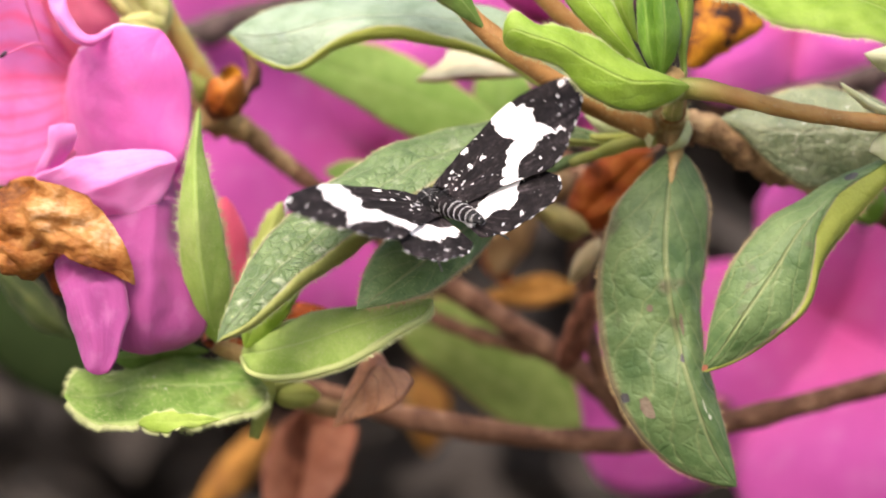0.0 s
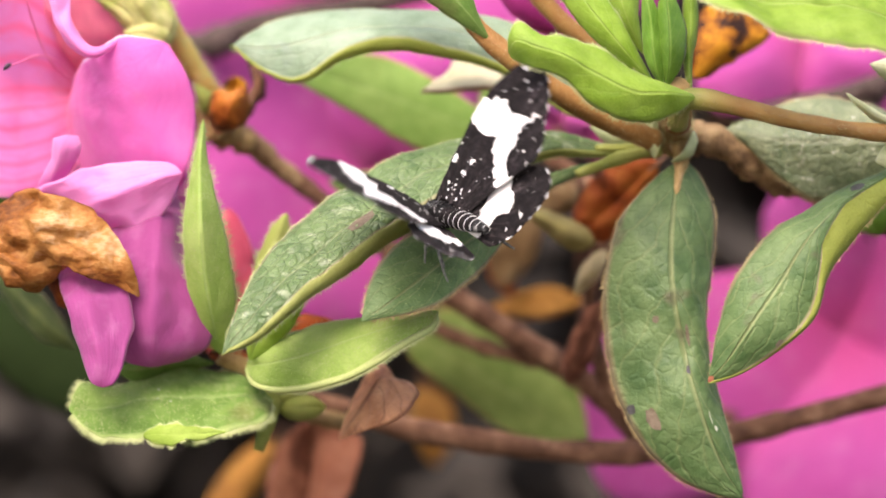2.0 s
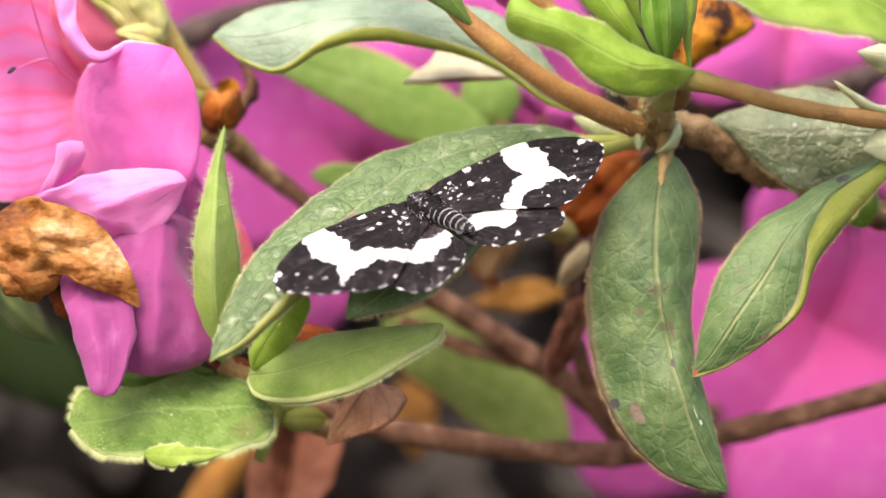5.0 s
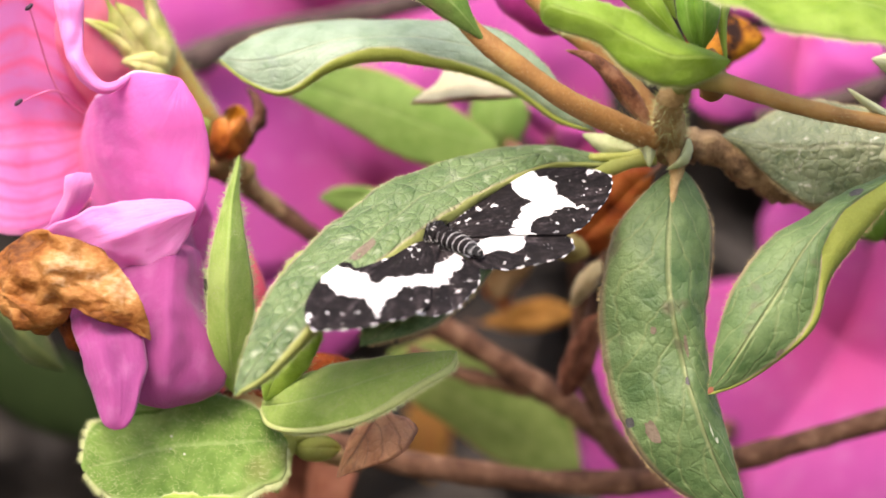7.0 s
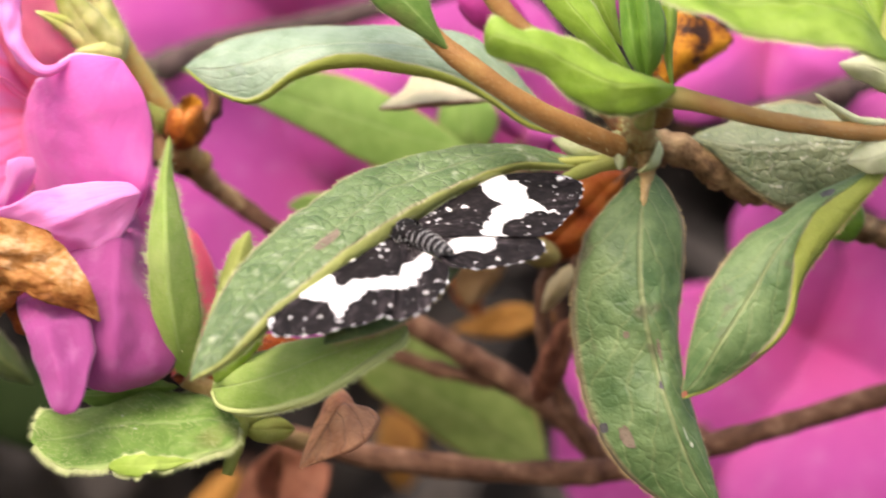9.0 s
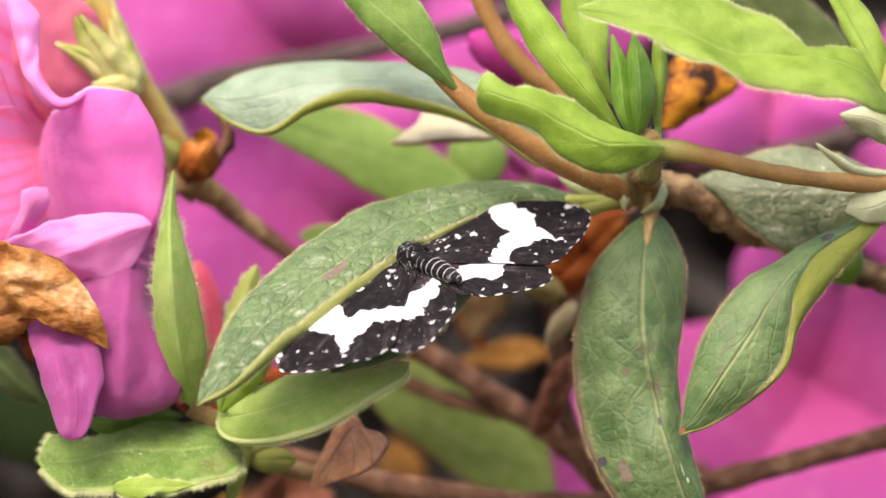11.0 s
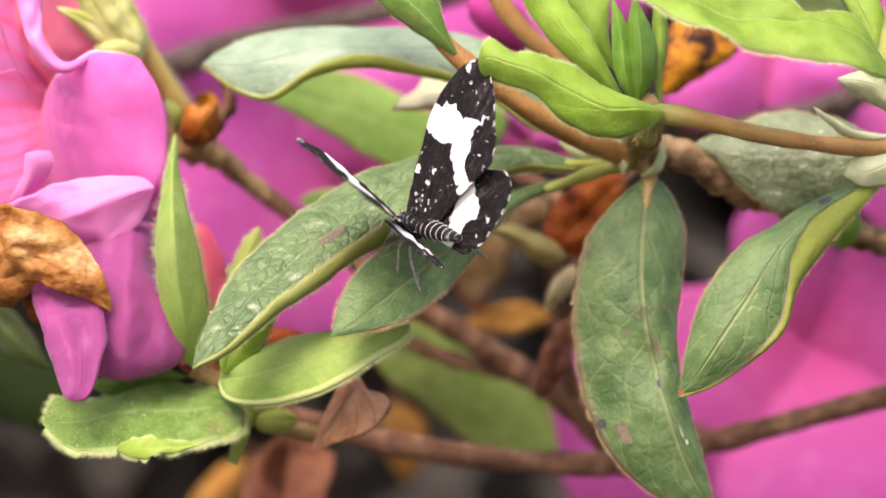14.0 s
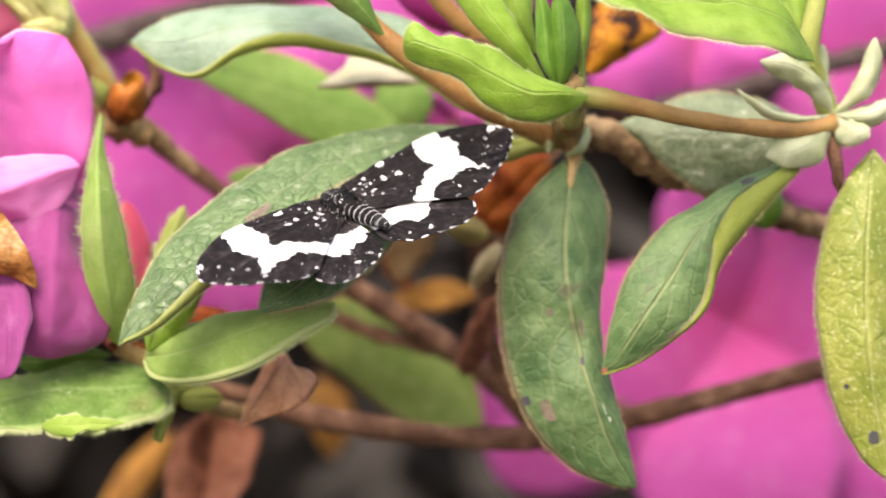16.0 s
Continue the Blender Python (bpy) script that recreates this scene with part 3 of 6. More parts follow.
def tube(name, points, radii, mat, parent=None, label="", sides=12, n=40, knobs=0.08, origin=None, hairs=0):
    """A stem: a tapering round tube with slight knots."""
    SEED[0] += 1
    rng = np.random.default_rng(SEED[0])
    C = curve(points, n)
    r = np.interp(np.linspace(0, 1, n), np.linspace(0, 1, len(radii)), radii)
    T = np.gradient(C, axis=0)
    T /= np.linalg.norm(T, axis=1)[:, None]
    a = np.cross(T, np.array([0.1, 1.0, 0.13]))
    a /= np.linalg.norm(a, axis=1)[:, None]
    b = np.cross(T, a)
    V = []
    lump = 1 + knobs * np.convolve(rng.normal(0, 1, n + 4), [0.2, 0.5, 0.9, 0.5, 0.2], 'valid')
    for i in range(n):
        for k in range(sides):
            t = 2 * math.pi * k / sides
            rr = r[i] * lump[i] * (1 + knobs * 0.5 * rng.normal())
            V.append(C[i] + (a[i] * math.cos(t) + b[i] * math.sin(t)) * rr)
    F = [[i * sides + k, i * sides + (k + 1) % sides, (i + 1) * sides + (k + 1) % sides, (i + 1) * sides + k] for i in range(n - 1) for k in range(sides)]
    F += [list(range(sides))[::-1], [(n - 1) * sides + k for k in range(sides)]]
    ob = part(name, V, F, mat, parent, label, origin=origin)
    if hairs:
        hv, hf = [], []
        for _ in range(hairs):
            i = rng.integers(0, n - 1)
            f, t = rng.uniform(0, 1), rng.uniform(0, 2 * math.pi)
            o = a[i] * math.cos(t) + b[i] * math.sin(t)
            p = C[i] + (C[i + 1] - C[i]) * f + o * r[i] * 0.98
            tip = p + (o + T[i] * rng.uniform(-0.3, 0.7) + rng.normal(0, 0.2, 3)) * rng.uniform(0.3, 0.8)
            s2 = np.cross(o, T[i]) * 0.022
            k = len(hv)
            hv += [p - s2, p + s2, tip]
            hf.append([k, k + 1, k + 2])
        tagged(part("stem_hairs", hv, hf, HAIR_RUST if mat in (TWIG, TWIG_BLEND) else HAIR, ob, "fine pale hairs", origin=o_of(ob)), kind="stuff")
    return ob


def ball(name, centre, axes, mat, parent=None, label="", rings=10, sides=14, rough=0.04, origin=None):
    """A lumpy rounded body; axes: three half-axis vectors in mm."""
    SEED[0] += 1
    rng = np.random.default_rng(SEED[0])
    A = [np.array(x, float) for x in axes]
    V, F = [], []
    for i in range(rings + 1):
        th = math.pi * i / rings
        for k in range(sides):
            ph = 2 * math.pi * k / sides
            w = 1 + rough * rng.normal()
            V.append(np.array(centre) + w * (A[0] * math.cos(th) + math.sin(th) * (A[1] * math.cos(ph) + A[2] * math.sin(ph))))
    for i in range(rings):
        for k in range(sides):
            F.append([i * sides + k, i * sides + (k + 1) % sides, (i + 1) * sides + (k + 1) % sides, (i + 1) * sides + k])
    return part(name, V, F, mat, parent, label, origin=origin)


# ---- ground and the dark inside of the shrub ----
def ground():
    xs = np.concatenate([-np.geomspace(300000, 60, 26), np.linspace(-50, 50, 5), np.geomspace(60, 300000, 26)])
    V = [(x, y + 150, -260 + 12 * noise.noise((x * 0.004, y * 0.004, 0))) for x in xs for y in xs]
    k = len(xs)
    F = [[i * k + j, (i + 1) * k + j, (i + 1) * k + j + 1, i * k + j + 1] for i in range(k - 1) for j in range(k - 1)]
    tagged(part("ground", V, F, SOIL), "dark moist soil under the azalea shrub", "ground", kind="structure")


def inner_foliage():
    """The dense leaves of the shrub behind the flowers, their colour darkened for shade."""
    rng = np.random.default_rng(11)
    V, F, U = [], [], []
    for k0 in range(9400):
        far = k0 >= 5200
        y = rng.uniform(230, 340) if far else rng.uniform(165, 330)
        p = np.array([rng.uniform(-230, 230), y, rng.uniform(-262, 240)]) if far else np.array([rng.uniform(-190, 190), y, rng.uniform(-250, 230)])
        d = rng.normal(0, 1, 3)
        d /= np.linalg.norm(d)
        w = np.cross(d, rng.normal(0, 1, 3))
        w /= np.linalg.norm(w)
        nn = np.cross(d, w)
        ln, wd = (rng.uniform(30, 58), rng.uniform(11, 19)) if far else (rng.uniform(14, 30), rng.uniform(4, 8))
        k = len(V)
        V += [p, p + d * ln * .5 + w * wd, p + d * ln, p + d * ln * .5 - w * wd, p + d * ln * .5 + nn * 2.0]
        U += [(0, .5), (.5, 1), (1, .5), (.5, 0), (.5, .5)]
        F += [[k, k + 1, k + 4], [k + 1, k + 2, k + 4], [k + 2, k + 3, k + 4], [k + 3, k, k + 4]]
    tagged(part("shrub_foliage", V, F, INNER, uvs=U), "dense azalea leaves inside the shrub, shade put into their dark colour", "foliage", kind="stuff")


def trunk():
    """The woody base beside the view, from which the branches rise."""
    t = thing("azalea_shrub", (88, 80, -262), "woody brown base of an azalea shrub rising from the soil", "shrub")
    tube("stem", [(88, 80, -266), (86, 72, -190), (82, 58, -110), (74, 38, -45), (64, 22, -14), (51.56, 14, -1.53)], [7, 5.5, 4.2, 2.8, 1.6, 1.2], BARK, t, "thick brown stem", n=60, sides=16)
    tube("stem", [(84, 66, -140), (78, 48, -80), (68, 30, -30), (54.91, 20, -11.56)], [3.6, 2.6, 1.6, 1.1], BARK_FAR, t, n=40)
    tube("stem", [(86, 76, -200), (74, 80, -120), (56, 80, -60), (40, 74, -24), (27, 48, -19.2), (20.07, 24, -20.3)], [4.2, 3.4, 2.4, 1.8, 1.4, 1.1], BARK_FAR, t, n=44)


# ---- the branch that carries the moth ----
def main_branch():
    g = "azalea branches"
    t = thing("azalea_branch", (20.71, 5, 9.13), "woody azalea branch with grey-green hairy leaves at a whorl", "branch", g)
    tube("stem", [(51.56, 14, -1.53), (44.88, 12, 0.58), (37.25, 10, 2.91), (31.8, 8, 5.47), (27.45, 6, 7.63), (23.77, 5, 9.13), (20.88, 4, 9.3)], [1.2, 1.2, 1.3, 1.6, 1.7, 1.8, 1.3], BARK, t, "rough brown woody stem", knobs=0.11, n=90, sides=20)
    ball("node", (20.49, 3.5, 9.08), [(1.8, 0, -0.2), (0, 1.6, 0), (0.2, 0, 1.6)], TWIG_OLIVE, t, "swollen ochre leaf node", rough=0.07)
    tube("stem", [(20.55, 3, 9.06), (20.18, 1, 10.29), (19.81, -3, 11.66), (19.73, -7, 13.17)], [1.5, 1.4, 1.3, 1.2], TWIG_OLIVE, t, "short ochre hairy stem", knobs=0.04, hairs=500)
    # leaf under the moth, its lower margin turned down
    ml = blade("leaf", (17.41, 3, 7.95), (-19, -13, -9.43),
          [(14, 3.5, 8.77), (8.94, 4, 9.91), (0.81, 2, 9.22), (-5.19, -0.6, 7.13), (-11.03, -3.8, 3.4), (-15.22, -7.5, -0.68), (-17.87, -11, -5.69)],
          [(13.97, 3, 8.25), (8.87, 2, 9.02), (0.8, -1.2, 7.12), (-4.13, -3.9, 4.58), (-9.41, -7.4, 0.53), (-13.61, -10.3, -3.07), (-17.04, -12.6, -6.98)],
          [(13.94, 2.6, 7.78), (8.84, 1, 8.03), (2.27, -2.9, 5.58), (-2.84, -5.4, 2.79), (-6.96, -8.2, 0.15), (-11.66, -11, -3.49), (-16.31, -12.8, -7.78)],
          (LEAF_MOTTLED, LEAF_LIP), t, bulge=0.25, n=56, spots=[(0.62, 0.62, 0.035, 0.13, SPOT)], lip=[(13.94, 2.6, 7.58), (8.85, 1.4, 7.44), (2.78, -2.2, 4.91), (-2.1, -4.7, 1.8), (-6.3, -7.7, -0.95), (-11.2, -10.65, -4.4), (-15.9, -12.6, -8.1)], hairs=420, origin=(17.41, 3, 7.95), wave=0.1, uneven=0.2, m=14, down=350)
    sl = blade("leaf", (17.48, 4, 7.77), (-7.31, -12.0, -6.7),
          [(13.97, 3, 7.14), (8.87, 2, 6), (4.8, 0, 4.55), (0.3, -3, 2.77), (-3.86, -6.5, 0.29), (-6.48, -10, -3.1)],
          [(13.97, 3, 6.93), (8.84, 1, 5.37), (5.26, -2, 2.53), (1.27, -5, -0.44), (-2.13, -9.0, -3.1), (-5.01, -11.5, -5.25)],
          [(13.97, 3, 6.73), (9.34, 1, 4.77), (6, -2, 1.54), (3.74, -4, -1.43), (0.78, -9.0, -4.22), (-2.6, -11.3, -5.83)],
          (LEAF, LEAF_UNDER), t, bulge=0.3, hairs=420, wave=0.15, uneven=0.2, n=48, down=700, origin=(17.48, 4, 7.77))
    blade("leaf", (20.82, 2, 7.31), (25.78, -3, -22.47),
          [(18.3, 0, 5.55), (15.24, -1, 2.04), (13.79, -2, -2.93), (13.79, -2, -7.89), (14.68, -2, -12.85), (16.7, -3, -17.24), (19.81, -3, -20.45), (23.26, -3, -22.08)],
          [(20.16, -0.5, 5.04), (19.56, -3, 0.54), (19.58, -4, -3.89), (20.46, -4, -8.81), (21.6, -5, -13.67), (23.66, -4, -19.14)],
          [(22.19, 1, 6.07), (23.45, 0, 2.8), (23.41, -1, -1.44), (22.67, -2, -5.9), (22.82, -3, -9.83), (23.76, -3, -13.78), (24.8, -3, -17.73), (25.49, -3, -20.79)],
          (LEAF, LEAF_UNDER), t, bulge=0.5, hairs=420, wave=0.2, n=60, m=14, uneven=0.22,
          spots=[(0.70, 0.16, 0.028, 0.045, SPOT), (0.66, 0.05, 0.012, 0.035, SPOT_DARK), (0.53, 0.62, 0.03, 0.035, SPOT), (0.755, 0.64, 0.02, 0.012, SPOT_PALE), (0.785, 0.68, 0.008, 0.03, SPOT_PALE), (0.62, 0.5, 0.012, 0.02, SPOT_DARK), (0.47, 0.35, 0.01, 0.02, SPOT)])
    blade("leaf", (14.13, 6, 10.7), (-19.41, 6, 17.87),
          [(12.04, 5, 13.31), (8.98, 5, 17.39), (4.92, 6, 20.23), (-1.23, 7, 21.08), (-9.46, 7, 21.13), (-14.6, 7, 20.51), (-17.62, 6, 19.1)],
          [(11.53, 5, 12.55), (7.42, 4, 16.31), (2.85, 4, 18.34), (-3.25, 4, 19.26), (-9.35, 4, 18.95), (-14.43, 4, 17.58), (-17.55, 5, 17.5)],
          [(10.51, 5, 12.04), (6.4, 4, 14.99), (1.82, 3, 16.95), (-3.24, 3, 18.07), (-6.78, 3, 18.07), (-9.82, 3, 16.95), (-12.65, 4, 14.99), (-14.43, 4, 14.58), (-17.29, 5, 15.97)],
          (LEAF_PALE, LEAF_UNDER), t, "pale grey-green leaf with a turned olive margin", bulge=0.3, lip=[(10.51, 5, 11.58), (6.66, 4.2, 14.29), (1.82, 3.4, 16.07), (-3.24, 3.4, 16.98), (-6.79, 3.4, 16.98), (-9.83, 3.4, 16.17), (-12.41, 4.2, 14.59), (-14.44, 4.2, 14.39), (-17.29, 5, 15.81)], hairs=180, wave=0.06)
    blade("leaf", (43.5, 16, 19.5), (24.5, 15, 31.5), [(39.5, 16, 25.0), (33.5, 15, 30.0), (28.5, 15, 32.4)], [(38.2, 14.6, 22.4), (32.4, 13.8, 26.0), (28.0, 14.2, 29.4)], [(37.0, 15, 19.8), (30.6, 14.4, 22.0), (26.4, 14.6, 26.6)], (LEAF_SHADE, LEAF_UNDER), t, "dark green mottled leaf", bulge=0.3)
    # twisted leaf beside the hanging one
    blade("leaf", (42.8, 0, 8.45), (22.39, -6, -12.25),
          [(38.49, -2, 6.1), (34.87, -3, 4.59), (31.29, -4, 2.9), (27.73, -5, 0.54), (24.69, -6, -3.37), (23.32, -6, -7.27), (22.83, -6, -10.2)],
          [(38.66, -4, 5.71), (34.2, -6, 3.22), (30.9, -7, 0.05), (28.65, -7.5, -3.35), (25.93, -8, -7.21), (24.1, -7, -10.15)],
          [(38.66, -4, 5.85), (34.54, -6, 3.37), (32.36, -7, 0.15), (31.97, -7, -2.87), (31.09, -7, -6.27), (28.47, -7, -9.09), (25.12, -6.5, -11.25)],
          (LEAF, LEAF_UNDER), t, bulge=0.3, n=46, spots=[(0.3, 0.35, 0.022, 0.09, SPOT_DARK), (0.985, 0.5, 0.012, 0.4, SPOT_RED), (0.78, 0.95, 0.012, 0.03, SPOT)], lip=[(40.44, -4, 5.85), (37.79, -5.2, 3.08), (34.4, -6.3, -0.54), (32.7, -6.6, -3.11), (31.56, -6.8, -6.56), (28.69, -6, -9.32), (25.17, -6, -11.42)], hairs=180, wave=0.1)
    blade("leaf", (43.65, 2, 9.02), (25.05, 5, 10.1),
          [(40.95, 4, 10.97), (36.67, 6, 12.85), (32.57, 6, 13.01), (28.47, 6, 11.63)],
          [(41.13, 2, 8.62), (36.09, 2, 9.02), (32.06, 2, 8.72), (28.14, 3, 9.26)],
          [(41.29, 3, 6.12), (37.25, 3, 4.61), (32.79, 3, 3.69), (29.15, 3, 6.22), (26.73, 4, 8.79)],
          (LEAF_SILVER, LEAF_UNDER), t, "silvery grey leaf seen from its rough side", bulge=0.3, wave=0.25, uneven=0.3, n=46, m=12, hairs=160, down=900)
    blade("leaf", (36.96, 8, 5.73), (39.43, 9, 0.47), [(36.44, 8, 3.66), (36.96, 8, 1.34)], [(37.99, 8, 3.66), (38.76, 8, 1.6)], [(40.05, 8, 4.7), (40.57, 8, 2.12)], (LEAF_DEEP, LEAF_UNDER), t, bulge=0.2)
    blade("leaf", (7.65, 12, 14.31), (-2.46, 12, 13.84), [(5.07, 14, 15.9), (1.64, 15, 17.5), (-0.21, 14, 15.8)], [(5.04, 12.5, 15.02), (1.89, 12.5, 15.39), (-0.21, 12.5, 14.76)], [(5.01, 11, 14.15), (1.87, 10, 13.99), (-0.21, 11, 13.84)],
          (LEAF_CREAM, LEAF_CREAM), t, "faded cream leaf with brown blotches", bulge=0.2, lip=[(5.02, 11.5, 13.97), (1.88, 11, 13.79), (-0.21, 11.5, 13.71)])
    tube("leaf_stalk", [(18.95, 2, 8.22), (15.65, 1.6, 7.5), (11.34, 0.8, 5.97)], [0.6, 0.55, 0.35], TWIG_GREEN, t, "green hairy leaf stalk", n=16, sides=10, hairs=120)
    tube("leaf_stalk", [(18.95, 2, 8.62), (15.95, 2.4, 8.33), (13.19, 2.6, 8.34)], [0.6, 0.5, 0.35], TWIG_GREEN, t, "green hairy leaf stalk", n=16, sides=10, hairs=120)
    tube("leaf_stalk", [(20.52, 1.5, 8.7), (20.73, 1, 7.18), (20.38, -0.3, 5.54), (20, -1.2, 3.43)], [0.8, 0.6, 0.4, 0.2], TWIG_OLIVE, t, "ochre leaf stalk", n=16, sides=10, hairs=80)
    # pale bracts round the node
    blade("bract", (18.52, 3, 8.25), (12.8, 5, 10.46), [(16.5, 3, 9.67), (14.53, 4, 10.47)], [(16.43, 2, 9.02), (14.47, 3, 9.67)], [(16.5, 3, 8.25), (14.53, 4, 8.59)], (BRACT, BRACT), t, "pale green bract", bulge=0.2)
    blade("bract", (18.3, 0, 10.8), (18.26, -0.5, 7.24), [(17.2, 0, 10.05), (17.7, 0, 8.55)], [(17.83, -1, 10.01), (18.13, -1, 8.52)], [(18.6, 0, 10.05), (18.8, 0, 8.55)], (BRACT, BRACT), t, "pale green bract", bulge=0.15, n=14, m=4)
    blade("bract", (21.89, 1, 9.84), (19.7, 0, 7.05), [(21.64, 1, 8.99), (21.05, 0, 7.75)], [(21.3, 0, 8.95), (20.62, -1, 7.82)], [(22.19, 1, 8.68), (21.4, 0, 7.45)], (BRACT, BRACT), t, "pale green bract", bulge=0.15, n=14, m=4)
    blade("dry_scale", (19.28, 3, 9.41), (11.14, 2, 17.79), [(16.43, 2, 12.65), (13.41, 2, 16.43)], [(17.12, 1, 13.1), (13.86, 1, 16.87)], [(17.94, 2, 13.41), (14.67, 2, 16.94)], (DRY, DRY), t, "dark brown dry bract", n=18, m=4)
    return t, ml, sl


# ---- fresh shoot in front ----
def front_shoot():
    t = thing("azalea_shoot", (19.89, -8, 11.66), "fresh bright green azalea shoot with russet hairy stems", "shoot", "azalea branches")
    tube("stem", [(18.3, 0, 8.95), (15.42, -2, 10.07), (10.63, -4, 12.35), (5.68, -5, 15.82), (2.99, -5, 18.08), (1.0, -4.8, 20.4), (-1.6, -4.0, 23.2)], [1.0, 1.0, 1.0, 0.95, 0.95, 0.75, 0.25], TWIG, t, "russet hairy stem", knobs=0.03, hairs=1300)
    tube("stem", [(19.46, 2, 10.13), (16.5, 3, 13.97), (12.96, 3, 17.51), (10.17, 3, 19.79), (7.64, 3, 22.82), (5.87, 3, 26.37), (4.86, 3, 30.41)], [0.95, 0.9, 0.85, 0.85, 0.85, 0.9, 0.9], TWIG, t, "russet hairy stem", knobs=0.03, hairs=1300)
    long_stem = tube("stem", [(19.89, -5, 10.09), (20.21, -7, 11.95), (22.06, -8, 12.14), (25.93, -8, 11.27), (29.93, -7, 10.35), (34.93, -6, 9.61), (39.98, -5, 9.26), (43.34, -4, 9.89)], [0.9, 0.95, 0.85, 0.74, 0.72, 0.74, 0.78, 0.85], TWIG_BLEND, t, "long russet hairy stem", knobs=0.03, hairs=1300, origin=(43.34, -4, 9.89))
    # large leaf across the top
    blade("leaf", (40.34, -12, 14.8), (13.16, -14, 23.63),
          [(36.76, -13, 20.32), (32.36, -14, 20.57), (29.18, -13, 23.26), (23.5, -13, 25.16), (17.26, -14, 24.86)],
          [(36.61, -14, 18.7), (30.81, -14.6, 19.8), (26.06, -14.8, 19.9), (21.84, -14.8, 21.5), (17.19, -14.6, 22.9)],
          [(38.02, -15, 15.05), (33.63, -17, 16.11), (28.87, -17.8, 17.01), (24.18, -17.6, 18.23), (20.67, -17, 20.2), (17.66, -16, 22.03), (14.87, -14.8, 22.74)],
          (LEAF_YOUNG, LEAF_YOUNG), t, "large bright green young leaf with a folded ridge", bulge=0.15, hairs=320, wave=0.45, uneven=0.35, n=48)
    blade("leaf", (3.6, -5.8, 17.4), (-8.63, -2, 29.31), [(0.9, -5.6, 19.0), (-2.16, -4.6, 21.2), (-5.88, -3, 25.24)], [(1.7, -6.6, 19.8), (-0.93, -5.6, 22.58), (-5.14, -3, 26.48)], [(2.5, -5.8, 20.0), (1.38, -4.4, 23.66), (-2.17, -3, 27.96)], (LEAF_SOFT, LEAF_UNDER), t, bulge=0.2, hairs=60)
    blade("leaf", (42.11, -4, 13.82), (34.02, -2, 30.3), [(39.65, -4, 17.76), (36.85, -3, 23.76)], [(39.98, -5, 18.67), (37.59, -3, 24.25)], [(41.37, -4, 19.73), (39.32, -3, 24.75)], (LEAF_YOUNG, LEAF_YOUNG), t, bulge=0.2)
    # branching point of the long stem, with cream bracts
    c = (43.19, -4, 10.63)
    tube("stem", [(43.27, -3, 10.18), (42.11, -4, 12.84), (40.79, -6, 16.15), (41.52, -6, 20.54), (42.74, -6, 25.91)], [1.0, 0.95, 0.9, 0.85, 0.85], TWIG_GREEN, t, "green stem", knobs=0.03, hairs=1300)
    for tip, side in (((42.18, -5, 16.8), 14), ((46.64, -6, 17.37), 12), ((36.25, -7, 15.21), 16), ((34.35, -6, 12.83), 5), ((46.15, -6, 8.59), 16), ((48.55, -5, 11.81), 12), ((37.04, -5, 6.91), 22)):
        a, b = np.array(c), np.array(tip)
        w = np.cross(b - a, (0, 1, 0))
        w = w / np.linalg.norm(w) * side * 1.35 / 20
        bend = w / np.linalg.norm(w) * 0.16 * np.linalg.norm(b - a) * (1 if side % 4 else -1)
        line = lambda k, o: a + (b - a) * k + bend * math.sin(math.pi * k) + w * o
        blade("bract", tuple(a), tuple(b), [line(.2, .7), line(.5, 1.2), line(.82, .9)], [line(.3, 0) + (0, -0.8, 0), line(.65, 0) + (0, -1.0, 0)], [line(.2, -.7), line(.5, -1.2), line(.82, -.9)], (BRACT_CREAM, BRACT), t, "cream-green bract", bulge=0.15, n=26, m=6, wave=0.25, uneven=0.3, hairs=30)
    ball("bud_scale", (43.49, -4, 6.44), [(0.35, 0, -2.5), (0.6, 0, 0.1), (0, 0.6, 0)], BARK_FAR, t, "russet hanging bud scale", rough=0.12)
    # yellowing leaf that hangs from it
    blade("leaf", (46.97, -3, 7.71), (48.75, -4, -22.33),
          [(44.27, -4, 4.72), (42.6, -4, 1.03), (41.62, -4, -3.98), (41.81, -4, -8.9), (43.09, -4, -14.81), (45.65, -4, -19.73)],
          [(46.34, -5, 4.7), (45.76, -6, -0.44), (45.67, -6, -5.81), (45.91, -6, -10.68), (47.08, -5, -16.61)],
          [(48.75, -4, 4.72), (50.18, -3, -0.44), (50.68, -3, -5.88), (50.58, -3, -10.82), (49.98, -4, -17.17)],
          (LEAF_YELLOW, LEAF_UNDER), t, "yellowing speckled leaf with dark spots", bulge=0.4, hairs=120, spots=[(0.84, 0.35, 0.02, 0.1, SPOT_DARK), (0.68, 0.2, 0.008, 0.03, SPOT_DARK)])
    ball("flower_bud", (8.12, 10, 21.64), [(3.2, 0, -2.2), (1.2, 0, 1.6), (0, 1.8, 0)], BUD, t, "closed magenta flower bud", rough=0.05)
    return t, long_stem


